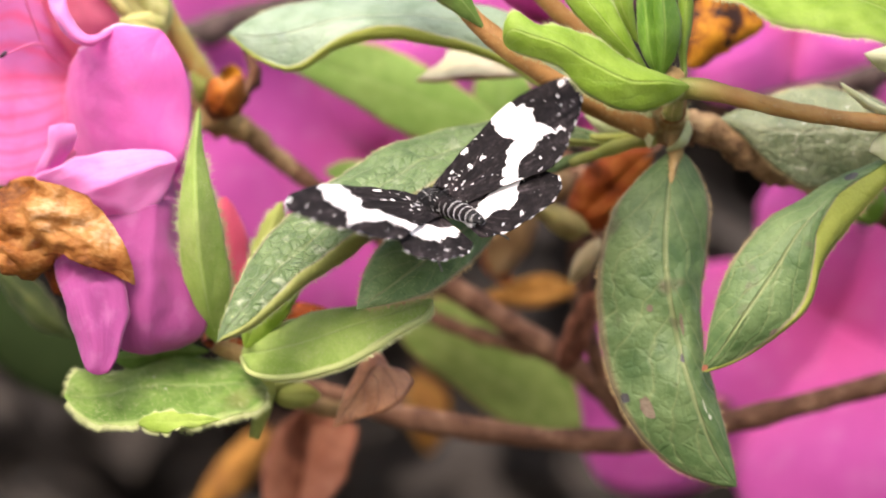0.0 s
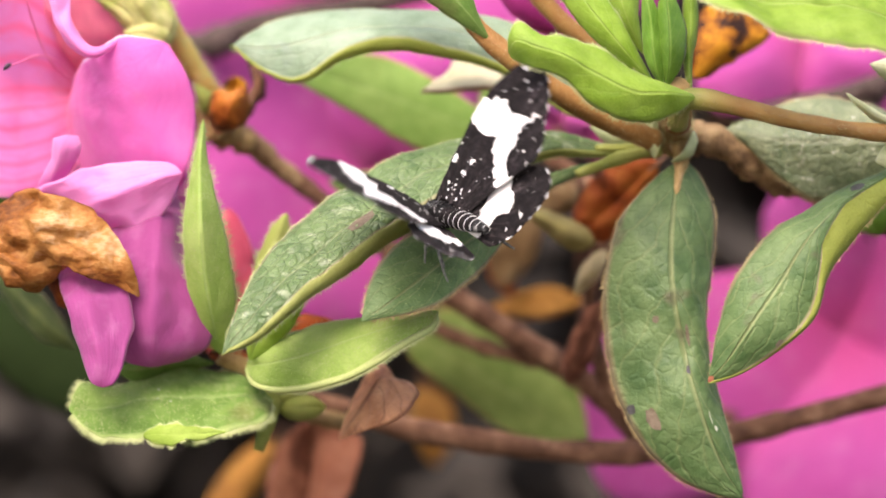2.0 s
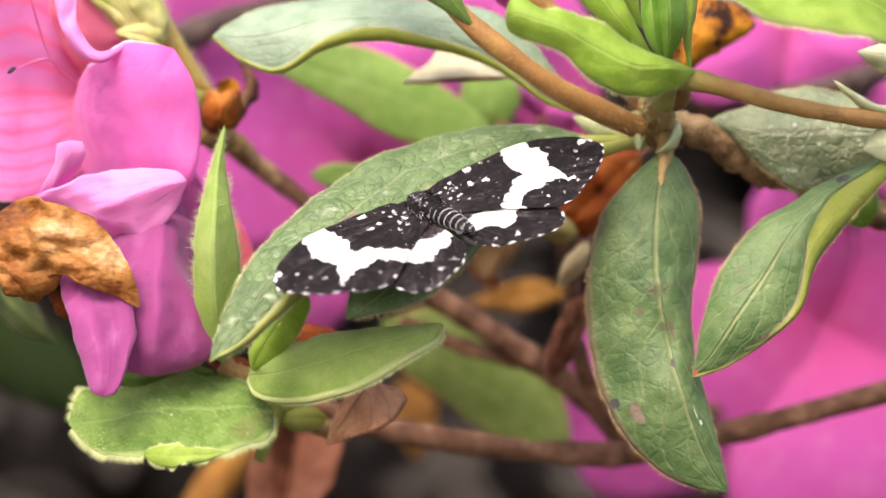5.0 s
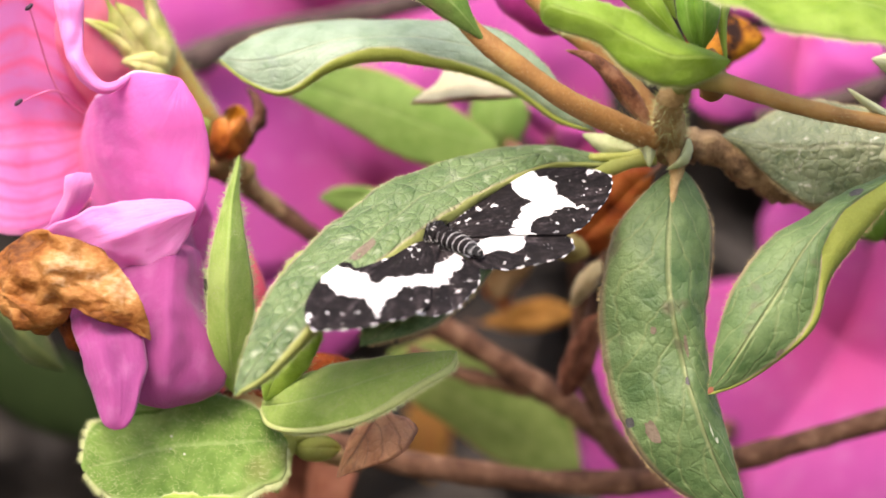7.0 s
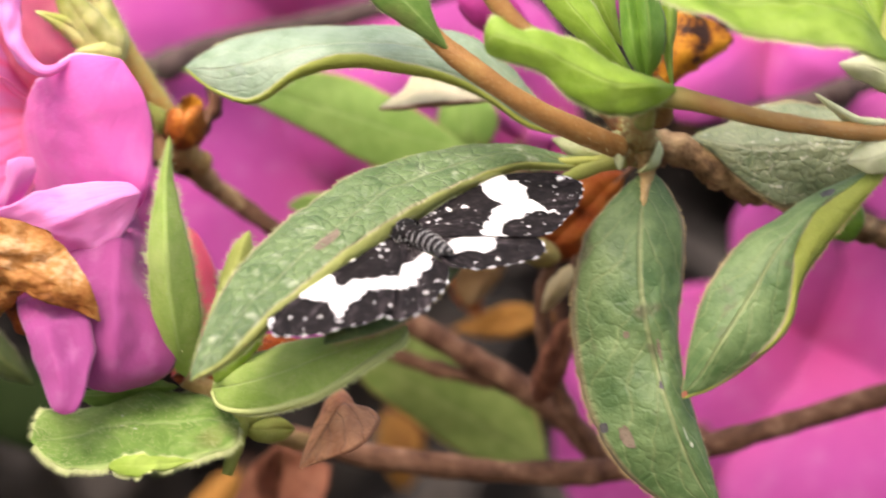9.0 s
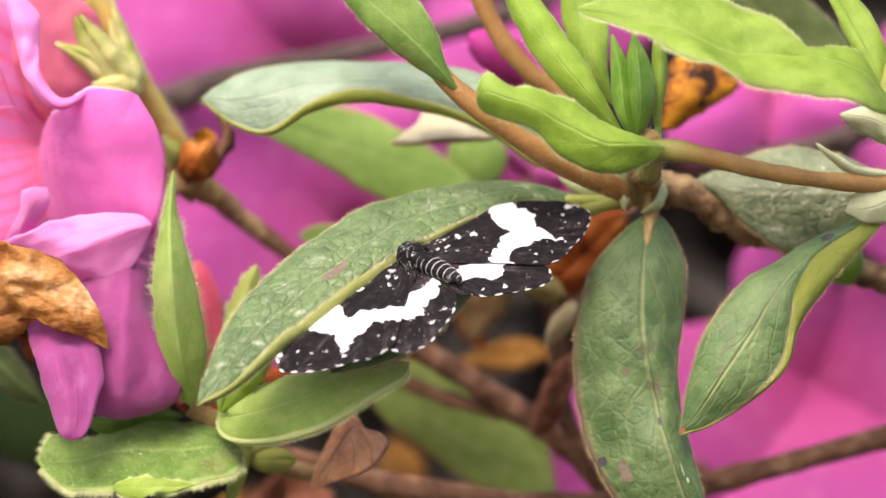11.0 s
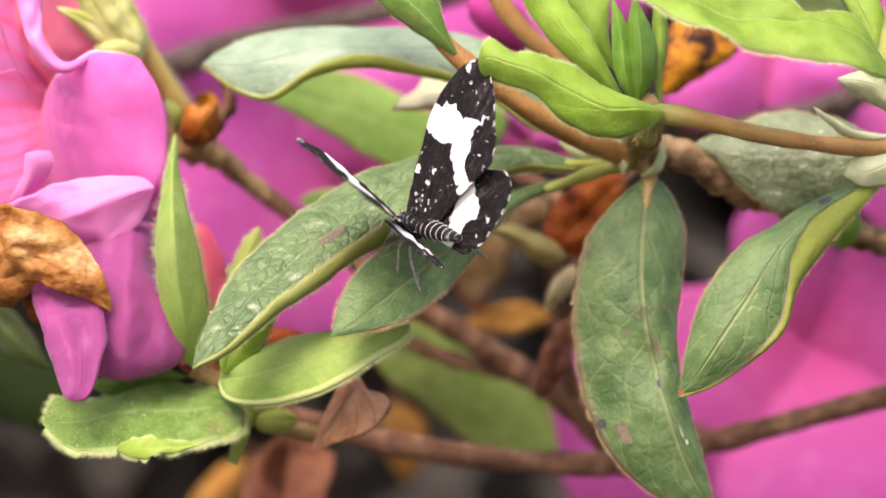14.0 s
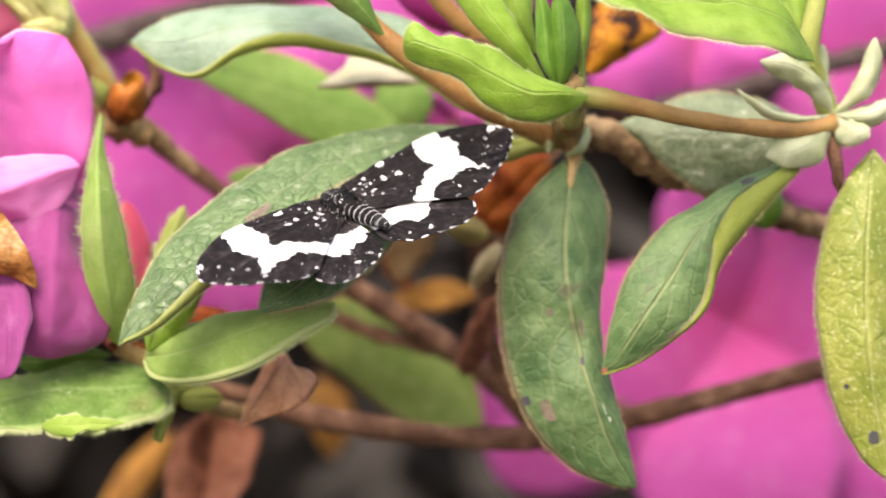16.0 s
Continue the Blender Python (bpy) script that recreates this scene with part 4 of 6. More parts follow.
def young_tuft():
    t = thing("azalea_shoot", (19.89, -8, 11.66), "tuft of bright green young azalea leaves on a short stem", "shoot", "azalea branches")
    tube("stem", [(20.14, -2, 10.22), (19.99, -5, 11.56), (19.48, -7, 12.92)], [1.1, 1.2, 0.8], TWIG, t, "short russet stem", n=14)
    # leaf with a curled tip
    blade("leaf", (21.1, -9, 12.33), (5.14, -12, 15.84),
          [(18.52, -10, 13.34), (16.05, -11, 14.24), (13.13, -12, 16.13), (10.23, -13, 17.1), (7.86, -13, 17.39), (6.06, -13, 18.52), (5.21, -13, 17.48)],
          [(18.36, -12, 12.51), (15.44, -13, 12.6), (12.57, -13.5, 13.99), (9.72, -14, 15.52), (7.36, -14, 16.32), (5.72, -13.5, 16.83)],
          [(19.48, -10, 10.99), (17.01, -11, 10.08), (14.08, -12, 10.42), (11.65, -13, 11.89), (9.76, -13, 13.69), (7.39, -13, 14.54), (5.76, -12, 15.18)],
          (LEAF_YOUNG, LEAF_YOUNG), t, "bright green young leaf with a curled tip", bulge=0.15, hairs=260, wave=0.2, uneven=0.25, n=44)
    blade("leaf", (17.86, -6, 13.47), (5.71, -4, 30.06), [(13.47, -6, 16.64), (10.05, -6, 20.54), (7.89, -5, 25.03)], [(15.11, -7, 16.57), (11.95, -7, 20.45), (8.83, -6, 24.93)], [(16.78, -6, 15.66), (14.69, -6, 19.56), (10.58, -5, 25.52)], (LEAF_YOUNG, LEAF_YOUNG), t, bulge=0.2, hairs=60)
    blade("leaf", (18.51, -7, 13.17), (16.88, -6, 22.39), [(17.05, -7, 15.6), (16.78, -6, 19.08)], [(17.71, -8, 15.53), (17.39, -7, 19.48)], [(18.66, -7, 16.08), (18.25, -6, 19.56)], (LEAF_DEEP, LEAF_YOUNG), t, bulge=0.1)
    blade("leaf", (18.85, -7, 13.17), (18.73, -6, 22.59), [(18.17, -7, 16.08), (18.1, -6, 19.56)], [(19.06, -8, 16.02), (19, -7, 19.48)], [(20.31, -7, 15.6), (20.44, -6, 19.08)], (LEAF_DEEP, LEAF_YOUNG), t, bulge=0.1)
    blade("leaf", (17.09, -3, 16.35), (13.69, -2, 30.3), [(14.37, -3, 19.81), (12.7, -2, 24.85)], [(15.54, -4, 19.73), (14.13, -3, 24.75)], [(16.7, -3, 19.81), (16.66, -2, 24.85)], (LEAF_YOUNG, LEAF_YOUNG), t, bulge=0.2)
    blade("leaf", (21.03, -6, 12.25), (21.05, -4, 24.65), [(20.38, -5, 15.73), (20.46, -4, 19.73)], [(20.78, -6, 15.66), (21.11, -5, 19.64)], [(21.16, -5, 15.24), (21.84, -4, 19.73)], (LEAF_YOUNG, TWIG_OLIVE), t, bulge=0.1, n=16, m=4)
    return t


# ---- left shoot under the open flower ----
def left_shoot():
    t = thing("azalea_shoot", (-18.42, 3, -11.08), "short azalea shoot with soft downy green leaves", "shoot", "azalea branches")
    tube("stem", [(-20.44, 3, -10.07), (-17.99, 4, -11.23), (-16.08, 6, -12.75), (-13.73, 10, -15.55), (-9.79, 16, -16.98)], [1.0, 1.0, 0.9, 0.8, 0.8], TWIG_OLIVE, t)
    up = blade("leaf", (-20.18, 1, -9.99), (-21.25, -4, 10.82),
          [(-21.31, -1, -8.52), (-22.52, -2, -5.9), (-23.02, -3, -1.93), (-22.92, -4, 2.51), (-22.04, -4, 7.18)],
          [(-20.55, -3, -6.87), (-21.11, -5, -2.89), (-21.37, -6, 2), (-21.51, -5, 6.91)],
          [(-19.12, -1, -7.67), (-18.6, -2, -4.66), (-19.16, -3, -0.69), (-20.07, -4, 3.39), (-20.96, -4, 7.43)],
          (LEAF_FRESH, LEAF_YOUNG), t, "upright folded leaf with a hairy margin", bulge=0.1, hairs=240, wave=0.06, origin=(-20.18, 1, -9.99), hair_len=0.8, down=700)
    blade("leaf", (-17.85, 0, -10.95), (-0.83, -6, -5.95),
          [(-16.47, -2, -9.27), (-13.04, -3, -7.75), (-8.07, -4, -6.54), (-4.12, -5, -6.22)],
          [(-15.45, -4, -10.53), (-11.9, -6, -9.71), (-7.97, -7, -8.31), (-4.08, -7, -7.14)],
          [(-16.74, -3, -12.4), (-13.91, -5, -12.74), (-10.88, -7, -12.2), (-6.97, -8, -10.69), (-3.82, -8, -8.56), (-1.41, -7, -7.24)],
          (LEAF_FRESH, LEAF_FRESH), t, "downy oval leaf with an upturned yellow-green margin", lip=[(-16.72, -3.3, -12.63), (-13.89, -5.4, -13.06), (-10.87, -7.4, -12.56), (-6.95, -8.5, -11.11), (-3.72, -8.6, -9.03), (-1.16, -7.6, -7.51)], bulge=0.25, hairs=320, wave=0.08, down=1500)
    bl = blade("leaf", (-15.6, 0, -14.05), (-33.01, -4, -14.61),
          [(-17.84, 2, -12.15), (-21.03, 4, -11.13), (-24.59, 4, -11.33), (-29.55, 3, -12.6), (-32.7, 0, -12.95)],
          [(-18.13, -1, -13.64), (-22.11, -1, -13.89), (-26.48, -2, -14.09), (-30.33, -3, -14.52)],
          [(-15.54, -4, -15.0), (-17.34, -5, -16.0), (-19.22, -6, -16.6), (-22.15, -6, -16.7), (-25.08, -6, -16.8), (-28.74, -6, -16.8), (-31.55, -5, -15.8)],
          (LEAF_SOFT, LEAF_YOUNG), t, "broad downy light green leaf with a ragged margin", origin=(-15.6, 0, -14.05), bulge=0.5, hairs=1300, hair_len=0.65, ragged=0.55, wave=0.45, uneven=0.3, down=2400, m=14, n=90, spots=[(0.55, 0.42, 0.006, 0.014, SPOT_PALE), (0.57, 0.52, 0.005, 0.012, SPOT_PALE), (0.52, 0.6, 0.006, 0.012, SPOT_PALE)])
    blade("curled_margin", (-19.0, -6.2, -16.4), (-26.3, -6.1, -16.75), [(-20.8, -6.7, -16.0), (-22.6, -7.0, -15.75), (-24.3, -6.9, -15.6), (-25.7, -6.3, -16.15)], [(-20.8, -7.0, -16.4), (-22.6, -7.6, -16.4), (-24.3, -7.6, -16.4), (-25.6, -6.7, -16.6)], [(-20.8, -7.3, -16.75), (-22.6, -7.9, -17.05), (-24.2, -7.9, -17.3), (-25.5, -6.9, -17.1)], (LEAF_ROLL, LEAF_ROLL), bl, "rolled yellow-green leaf margin", bulge=0.1, n=44, m=8, hairs=260, hair_len=0.3, ragged=0.3, uneven=0.3, wave=0.2, origin=o_of(bl))
    blade("leaf", (-19.69, 3, -10.07), (-14.43, 4, 2.69), [(-18.1, 3, -5.01), (-16.3, 4, 0.56)], [(-17.09, 2, -4.49), (-15.49, 3, 0.05)], [(-16.2, 3, -5.01), (-14.4, 4, 0.05)], (LEAF_STUB, LEAF_YOUNG), t, "narrow yellow-green young leaf", bulge=0.1, hairs=110, hair_len=0.7)
    blade("leaf", (-17.4, -2, -10.4), (-12.7, -4, -3.4), [(-17.5, -3, -8.4), (-15.6, -4, -5.4), (-13.9, -4, -3.9)], [(-16.4, -3.6, -8.3), (-14.6, -4.6, -5.6)], [(-15.3, -3, -9.2), (-13.3, -4, -7.0), (-12.4, -4, -4.8)], (LEAF_YOUNG, LEAF_UNDER), t, "small bright green leaf", bulge=0.2, hairs=60, n=26)
    tube("stalk", [(-15.2, 2.5, -10.6), (-15.9, 2.6, -13.4), (-16.0, 2.4, -15.4), (-16.9, 2, -18.6)], [0.9, 1.05, 0.8, 0.45], STALK_GREEN, t, "pale green leaf stalk", n=26, knobs=0.05)
    tube("stalk", [(-15.6, 3, -14.0), (-13.8, 3.4, -13.4), (-12.2, 3.8, -12.3), (-11.1, 4, -10.9)], [0.85, 0.7, 0.6, 0.45], STALK_GREEN, t, "pale green leaf stalk", n=22, knobs=0.06)
    blade("leaf", (-15.6, 3.4, -14.6), (-11.0, 4.5, -14.9), [(-14.1, 3.4, -13.7), (-12.3, 4, -13.8)], [(-14.0, 2.6, -14.8), (-12.4, 3.4, -14.8)], [(-14.3, 3.4, -15.9), (-12.2, 4, -15.9)], (LEAF_STUB, LEAF_STUB), t, bulge=0.3, n=20, m=6)
    blade("leaf", (-16.02, 5, -12.7), (-7.37, 6, -11.22), [(-13.47, 5, -11.68), (-9.9, 5, -10.92)], [(-12.91, 4, -12.14), (-9.86, 4, -11.53)], [(-12.96, 5, -13.21), (-9.39, 5, -12.7)], (LEAF_STUB, LEAF_STUB), t, bulge=0.1)
    blade("leaf", (-20.95, 3, -10.83), (-29.94, 2, -11.29), [(-23.48, 3, -10.07), (-27.42, 2, -10.53)], [(-23.89, 2, -10.79), (-27.31, 1, -11.25)], [(-23.99, 3, -11.84), (-27.42, 2, -12.55)], (LEAF_SOFT, LEAF_SOFT), t, bulge=0.1)
    # dry scales in the fork
    blade("bud_scale", (-15.57, 6, -8.14), (-10.01, 8, -7.69), [(-13.52, 6, -6.61), (-11.52, 7, -6.74)], [(-13.47, 5, -7.6), (-11.47, 6, -7.63)], [(-13.52, 6, -9.42), (-11.52, 7, -8.79)], (DRY_RED, DRY_RED), t, "russet dry bud scale", n=14, m=4)
    blade("bud_scale", (-21.54, 4, -10.11), (-17.48, 4, -10.62), [(-20.27, 4, -9.35), (-18.49, 4, -9.6)], [(-19.94, 3, -10.07), (-18.42, 3, -10.32)], [(-20.02, 4, -11.13), (-18.49, 4, -11.38)], (DRY_RED, DRY), t, "russet dry bud scale", n=14, m=4)
    return t, up, bl


# ---- the open flower, its wilted neighbour and their stalk ----
def open_flower():
    t = thing("azalea_flower", (-23.43, 8, -11.3), "open pink azalea flower with wavy petals", "flower", "azalea flowers")
    blade("petal", (-35.2, 11.5, 12.0), (-24.7, -1, 17.58), [(-33.4, 5, 15.6), (-31.4, -0.5, 16.5), (-29.05, -1.5, 18.1), (-26.59, -1.5, 17.98)], [(-32.6, 6, 11.6), (-29.81, 1.2, 12.0), (-26.93, -1.2, 14.0)], [(-34.6, 12.5, 6.5), (-31.5, 9, 3.6), (-27.2, 4, 2.8), (-23.3, 0, 5.6), (-22.3, 0, 10.4), (-22.9, -1, 14.49)], (PETAL_NEAR, PETAL), t, bulge=0.9, wave=0.1, uneven=0.15, n=48, m=14)
    blade("petal", (-32.58, 13, 14.26), (-46.11, 5, 12.8), [(-33.5, 10, 18.78), (-35.17, 7, 24.22), (-39.99, 5, 28.62), (-44.41, 4, 24.44)], [(-35.72, 11, 13.63), (-40.31, 7, 12.9)], [(-33.11, 11, 8.93), (-35.82, 8, 5.21), (-41.01, 5, 4.13), (-45.09, 5, 7.19)], (PETAL_HEART, PETAL), t, "petal with a red-striped throat", bulge=0.1, wave=0.3, uneven=0.3)
    blade("petal", (-32.31, 13, 14.26), (-32.34, 5, 28.11), [(-34.93, 9, 17.15), (-36.57, 6, 21.56), (-35.4, 5, 26.07)], [(-32.33, 9, 17.67), (-32.6, 7, 22.16)], [(-29.71, 11, 15.2), (-28.34, 8, 19.67), (-28.88, 6, 25.15)], (CORAL_LIGHT, PETAL), t, "coral inner petal", bulge=0.1, wave=0.3, uneven=0.3)
    # pale rolled rim
    blade("petal_rim", (-28.78, -1, 18.03), (-35.91, -2, 27.33), [(-29.96, -2, 16.61), (-31.81, -3, 16.25), (-34.03, -3, 18.52), (-34.97, -3, 21.78), (-35.66, -3, 24.75)], [(-29.93, -3, 16.84), (-31.43, -4, 16.63), (-33.35, -4, 18.84), (-34.04, -4, 21.69), (-34.63, -4, 24.65)], [(-30.06, -2, 17.31), (-31.32, -3, 17.24), (-32.8, -3, 19.31), (-33, -3, 21.78), (-33.19, -3, 24.75)], (PETAL_LILAC, PETAL_LILAC), t, "pale rolled petal rim", bulge=0.2, n=44, m=5, uneven=0.55, wave=0.25)
    blade("petal", (-36.93, 5, 1.84), (-23.31, -2, 6.1), [(-36.8, 0, 4.25), (-32.44, -2, 6.1), (-27.97, -2, 7.04), (-24.5, -2, 6.99)], [(-32.63, -0.5, 3.29), (-28.65, -2.6, 4.4), (-25.51, -2.8, 5.59)], [(-32.96, 2, 1.06), (-28.95, 0, 1.15), (-26.05, -0.5, 1.8), (-24.1, -1, 3.93)], (PETAL_LILAC, PETAL), t, bulge=0.25, wave=0.3, uneven=0.3, n=48, m=14)
    blade("petal", (-39.6, 16, 1.12), (-32.3, -3, 9.34), [(-37.1, 2, 4.59), (-34.96, -1, 7.02), (-34.38, -3, 9.19)], [(-35.99, 2, 4.59), (-34.17, -2, 6.99), (-33.54, -3, 8.84)], [(-34.87, 3, 4.86), (-32.82, -1, 7.02), (-31.96, -3, 8.45)], (PETAL_LILAC, PETAL), t, "narrow pale petal", bulge=0.2, wave=0.2, n=22, m=5)
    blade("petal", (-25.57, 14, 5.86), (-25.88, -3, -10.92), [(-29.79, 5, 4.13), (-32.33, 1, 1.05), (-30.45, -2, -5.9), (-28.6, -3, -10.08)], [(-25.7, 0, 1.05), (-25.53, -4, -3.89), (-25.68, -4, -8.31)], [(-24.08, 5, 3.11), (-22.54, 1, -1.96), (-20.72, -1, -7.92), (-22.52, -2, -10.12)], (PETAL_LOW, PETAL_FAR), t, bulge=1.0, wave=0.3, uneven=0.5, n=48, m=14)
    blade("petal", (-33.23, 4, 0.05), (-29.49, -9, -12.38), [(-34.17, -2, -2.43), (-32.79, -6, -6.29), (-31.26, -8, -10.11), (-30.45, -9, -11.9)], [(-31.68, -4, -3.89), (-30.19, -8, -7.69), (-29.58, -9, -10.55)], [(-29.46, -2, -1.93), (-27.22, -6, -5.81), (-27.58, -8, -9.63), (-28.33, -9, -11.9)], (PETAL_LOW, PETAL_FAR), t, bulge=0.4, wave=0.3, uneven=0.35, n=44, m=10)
    blade("petal", (-22.23, 12, -10.43), (-20.24, 10, 3.17), [(-22.58, 10, -6.19), (-22.75, 9, 0.05)], [(-20.68, 9, -5.13), (-20.68, 9, 0.05)], [(-18.49, 11, -5.17), (-17.96, 11, -1.51), (-19.2, 10, 2.13)], (CORAL, CORAL), t, "coral pink petal tube", bulge=0.3)
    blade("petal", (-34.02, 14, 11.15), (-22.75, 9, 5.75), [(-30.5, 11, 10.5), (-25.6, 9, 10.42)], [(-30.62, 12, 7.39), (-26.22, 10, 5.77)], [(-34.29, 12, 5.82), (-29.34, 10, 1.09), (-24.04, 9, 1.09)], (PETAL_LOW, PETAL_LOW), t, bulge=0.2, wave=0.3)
    for x, z in ((12, 132), (30, -32)):
        f = tube("stamen", [(-33.11, 11, 14.15), tuple((np.array((-33.11, 11, 14.15)) + np.array((-38.7, 0, 18.05))) / 2 + (0, -2, 0.6)), ((x - 784) / 20, -2, (441 - z) / 20)], [0.12, 0.10, 0.08], FILAMENT, t, n=16, sides=7)
        ball("anther", ((x - 784) / 20, -2.2, (441 - z) / 20), [(0.36, 0, 0.15), (0, 0.28, 0), (0.08, 0, 0.3)], ANTHER, f, "dark anther", rings=6, sides=8, origin=o_of(f))
    return t


def flower_stalk():
    t = thing("flower_stalk", (-21.24, 16, 12.03), "yellow-green flower stalk with orange-brown bud scales", "stalk", "azalea branches")
    tube("stalk", [(-29.37, 8, 27.41), (-27.05, 9, 23.11), (-25.28, 11, 19.11), (-23.1, 13, 15.58), (-21.53, 15, 12.78)], [1.2, 1.1, 1.1, 1.05, 1.0], STALK_TAN, t, "hairy yellow-orange stalk", knobs=0.03, hairs=1300)
    for tip, side, bend in (((-32.7, 5.5, 22.8), 1.5, -0.5), ((-31.6, 5.8, 27.4), 1.9, 0.6), ((-29.4, 6.0, 19.0), 1.5, -0.4), ((-28.4, 8.6, 29.0), 1.3, 0.3)):
        a, b = np.array((-25.4, 8.2, 18.0)), np.array(tip)
        w = np.cross(b - a, (0, 1, 0))
        w = w / np.linalg.norm(w)
        line = lambda k, o: a + (b - a) * k + w * (o * side + bend * math.sin(math.pi * k))
        blade("sepal", tuple(a), tip, [line(.15, 1.0), line(.4, .95), line(.75, .45)], [line(.3, 0) + (0, -0.9, 0), line(.7, 0) + (0, -0.5, 0)], [line(.15, -1.0), line(.4, -.9), line(.75, -.4)], (SEPAL, SEPAL), t, "yellow-green downy pointed sepal", hairs=90, wave=0.3, uneven=0.3, n=28, m=7, down=200)
    tube("joint", [(-23.19, 14, 13), (-21.85, 15, 11.3), (-20.09, 17, 9.78), (-18.88, 18, 9.28)], [1.0, 1.9, 1.7, 1.2], TWIG_OLIVE, t, "knobbly olive stem joint", n=18, knobs=0.14)
    blade("bud_scale", (-20.73, 13, 10.47), (-20.12, 10.5, 13.71), [(-22.1, 13, 11.21), (-22.12, 12, 12.9), (-21.31, 11, 14.05)], [(-20.38, 10.5, 11.1), (-20.17, 9.8, 12.27)], [(-19.16, 13, 11.21), (-18.38, 12.5, 12.66), (-18.84, 11.5, 14.28)], (SCALE_BROWN, SCALE_BROWN), t, "glossy orange cupped bud scale", bulge=0.3, n=26, m=8, uneven=0.35, wave=0.2)
    blade("bud_scale", (-20.47, 15, 11.98), (-19.83, 15, 15.64), [(-21.28, 14.5, 13.29), (-21, 15, 14.9)], [(-20.3, 15.5, 13.6), (-20.03, 15.5, 14.82)], [(-19.05, 14.5, 13.29), (-18.88, 15, 14.9)], (DRY_ORANGE, SCALE_BROWN), t, "orange inner bud scale", bulge=0.1, n=20, m=6, uneven=0.3)
    blade("bud_scale", (-19.65, 14, 11.25), (-18.88, 15, 17.23), [(-18.77, 13.5, 13.23), (-18.28, 14, 14.84), (-18.56, 15, 16.23)], [(-18.1, 13, 13.1), (-17.61, 13.5, 14.82), (-18.21, 14.5, 16.2)], [(-17.57, 14.5, 12.97), (-16.99, 14.5, 14.87), (-17.82, 15, 16.39)], (DRY_DARK, DRY_DARK), t, "dark brown dry bud scale", bulge=0.3, n=28, m=7, uneven=0.5, wave=0.4)
    blade("bud_scale", (-22.31, 13, 11.89), (-23.54, 12, 14.73), [(-23.1, 13, 12.42)], [(-22.65, 12, 13.16)], [(-21.79, 13, 13.74)], (LEAF_STUB, TWIG_OLIVE), t, n=14, m=4)
    return t


def wilted_flower():
    t = thing("wilted_flower", (-36.2, 0, -1.45), "wilted brown crumpled azalea flower", "flower", "azalea flowers")
    blade("petal", (-41.86, -2, 1.04), (-26.75, -5, -4.75), [(-37.58, -4, 4.48), (-34, -5, 4.21), (-30.93, -6, 2.73), (-28.25, -6, 0.05), (-26.93, -6, -2.88)], [(-36.86, -5.5, 0.54), (-32.81, -6.5, 0.05), (-29.41, -6.5, -1.9)], [(-37.58, -4, -3.89), (-34, -5, -1.91), (-31.42, -6, -2.88), (-28.49, -6, -3.85)], (WILTED, WILTED), t, bulge=0.3, wave=0.8, uneven=0.9, n=70, m=18)
    blade("petal", (-42.03, -1, 0.05), (-35.76, -3, -4.4), [(-39.71, -3, -1.93), (-37.58, -4, -3.64)], [(-38.41, -5, -1.42), (-36.45, -5, -2.89)], [(-37.24, -3, -0.44), (-33.65, -4, -1.92)], (WILTED, WILTED), t, bulge=0.4, wave=0.5)
    blade("petal", (-34.56, -1, -1.44), (-33.45, 0, -5.95), [(-35.31, -1, -2.94), (-34.7, 0, -5.2)], [(-34.17, -2, -2.93), (-33.81, -1, -4.93)], [(-32.57, -1, -2.44), (-32.7, 0, -4.95)], (DRY_RED, DRY), t, bulge=0.3, wave=0.3, n=16, m=4)
    return t


# ---- things hanging among the branches ----
def dry_leaf(base, tip, left, mid, right, mats, label, **kw):
    t = thing("dry_leaf", base, label, "dry leaf", "dry leaves")
    kw.setdefault("uneven", 0.35)
    blade("leaf_blade", base, tip, left, mid, right, mats, t, **kw)
    b, m0 = np.array(base, float), np.array(mid[0], float)
    d = (b - m0) / np.linalg.norm(b - m0)
    tube("leaf_stalk", [m0 + (b - m0) * 0.4, b + d * 0.3, b + d * 1.4 + (0, 0.5, 0.2)], [0.14, 0.2, 0.22], BARK_FAR, t, "thin dry stalk", n=10, sides=7)
    return t


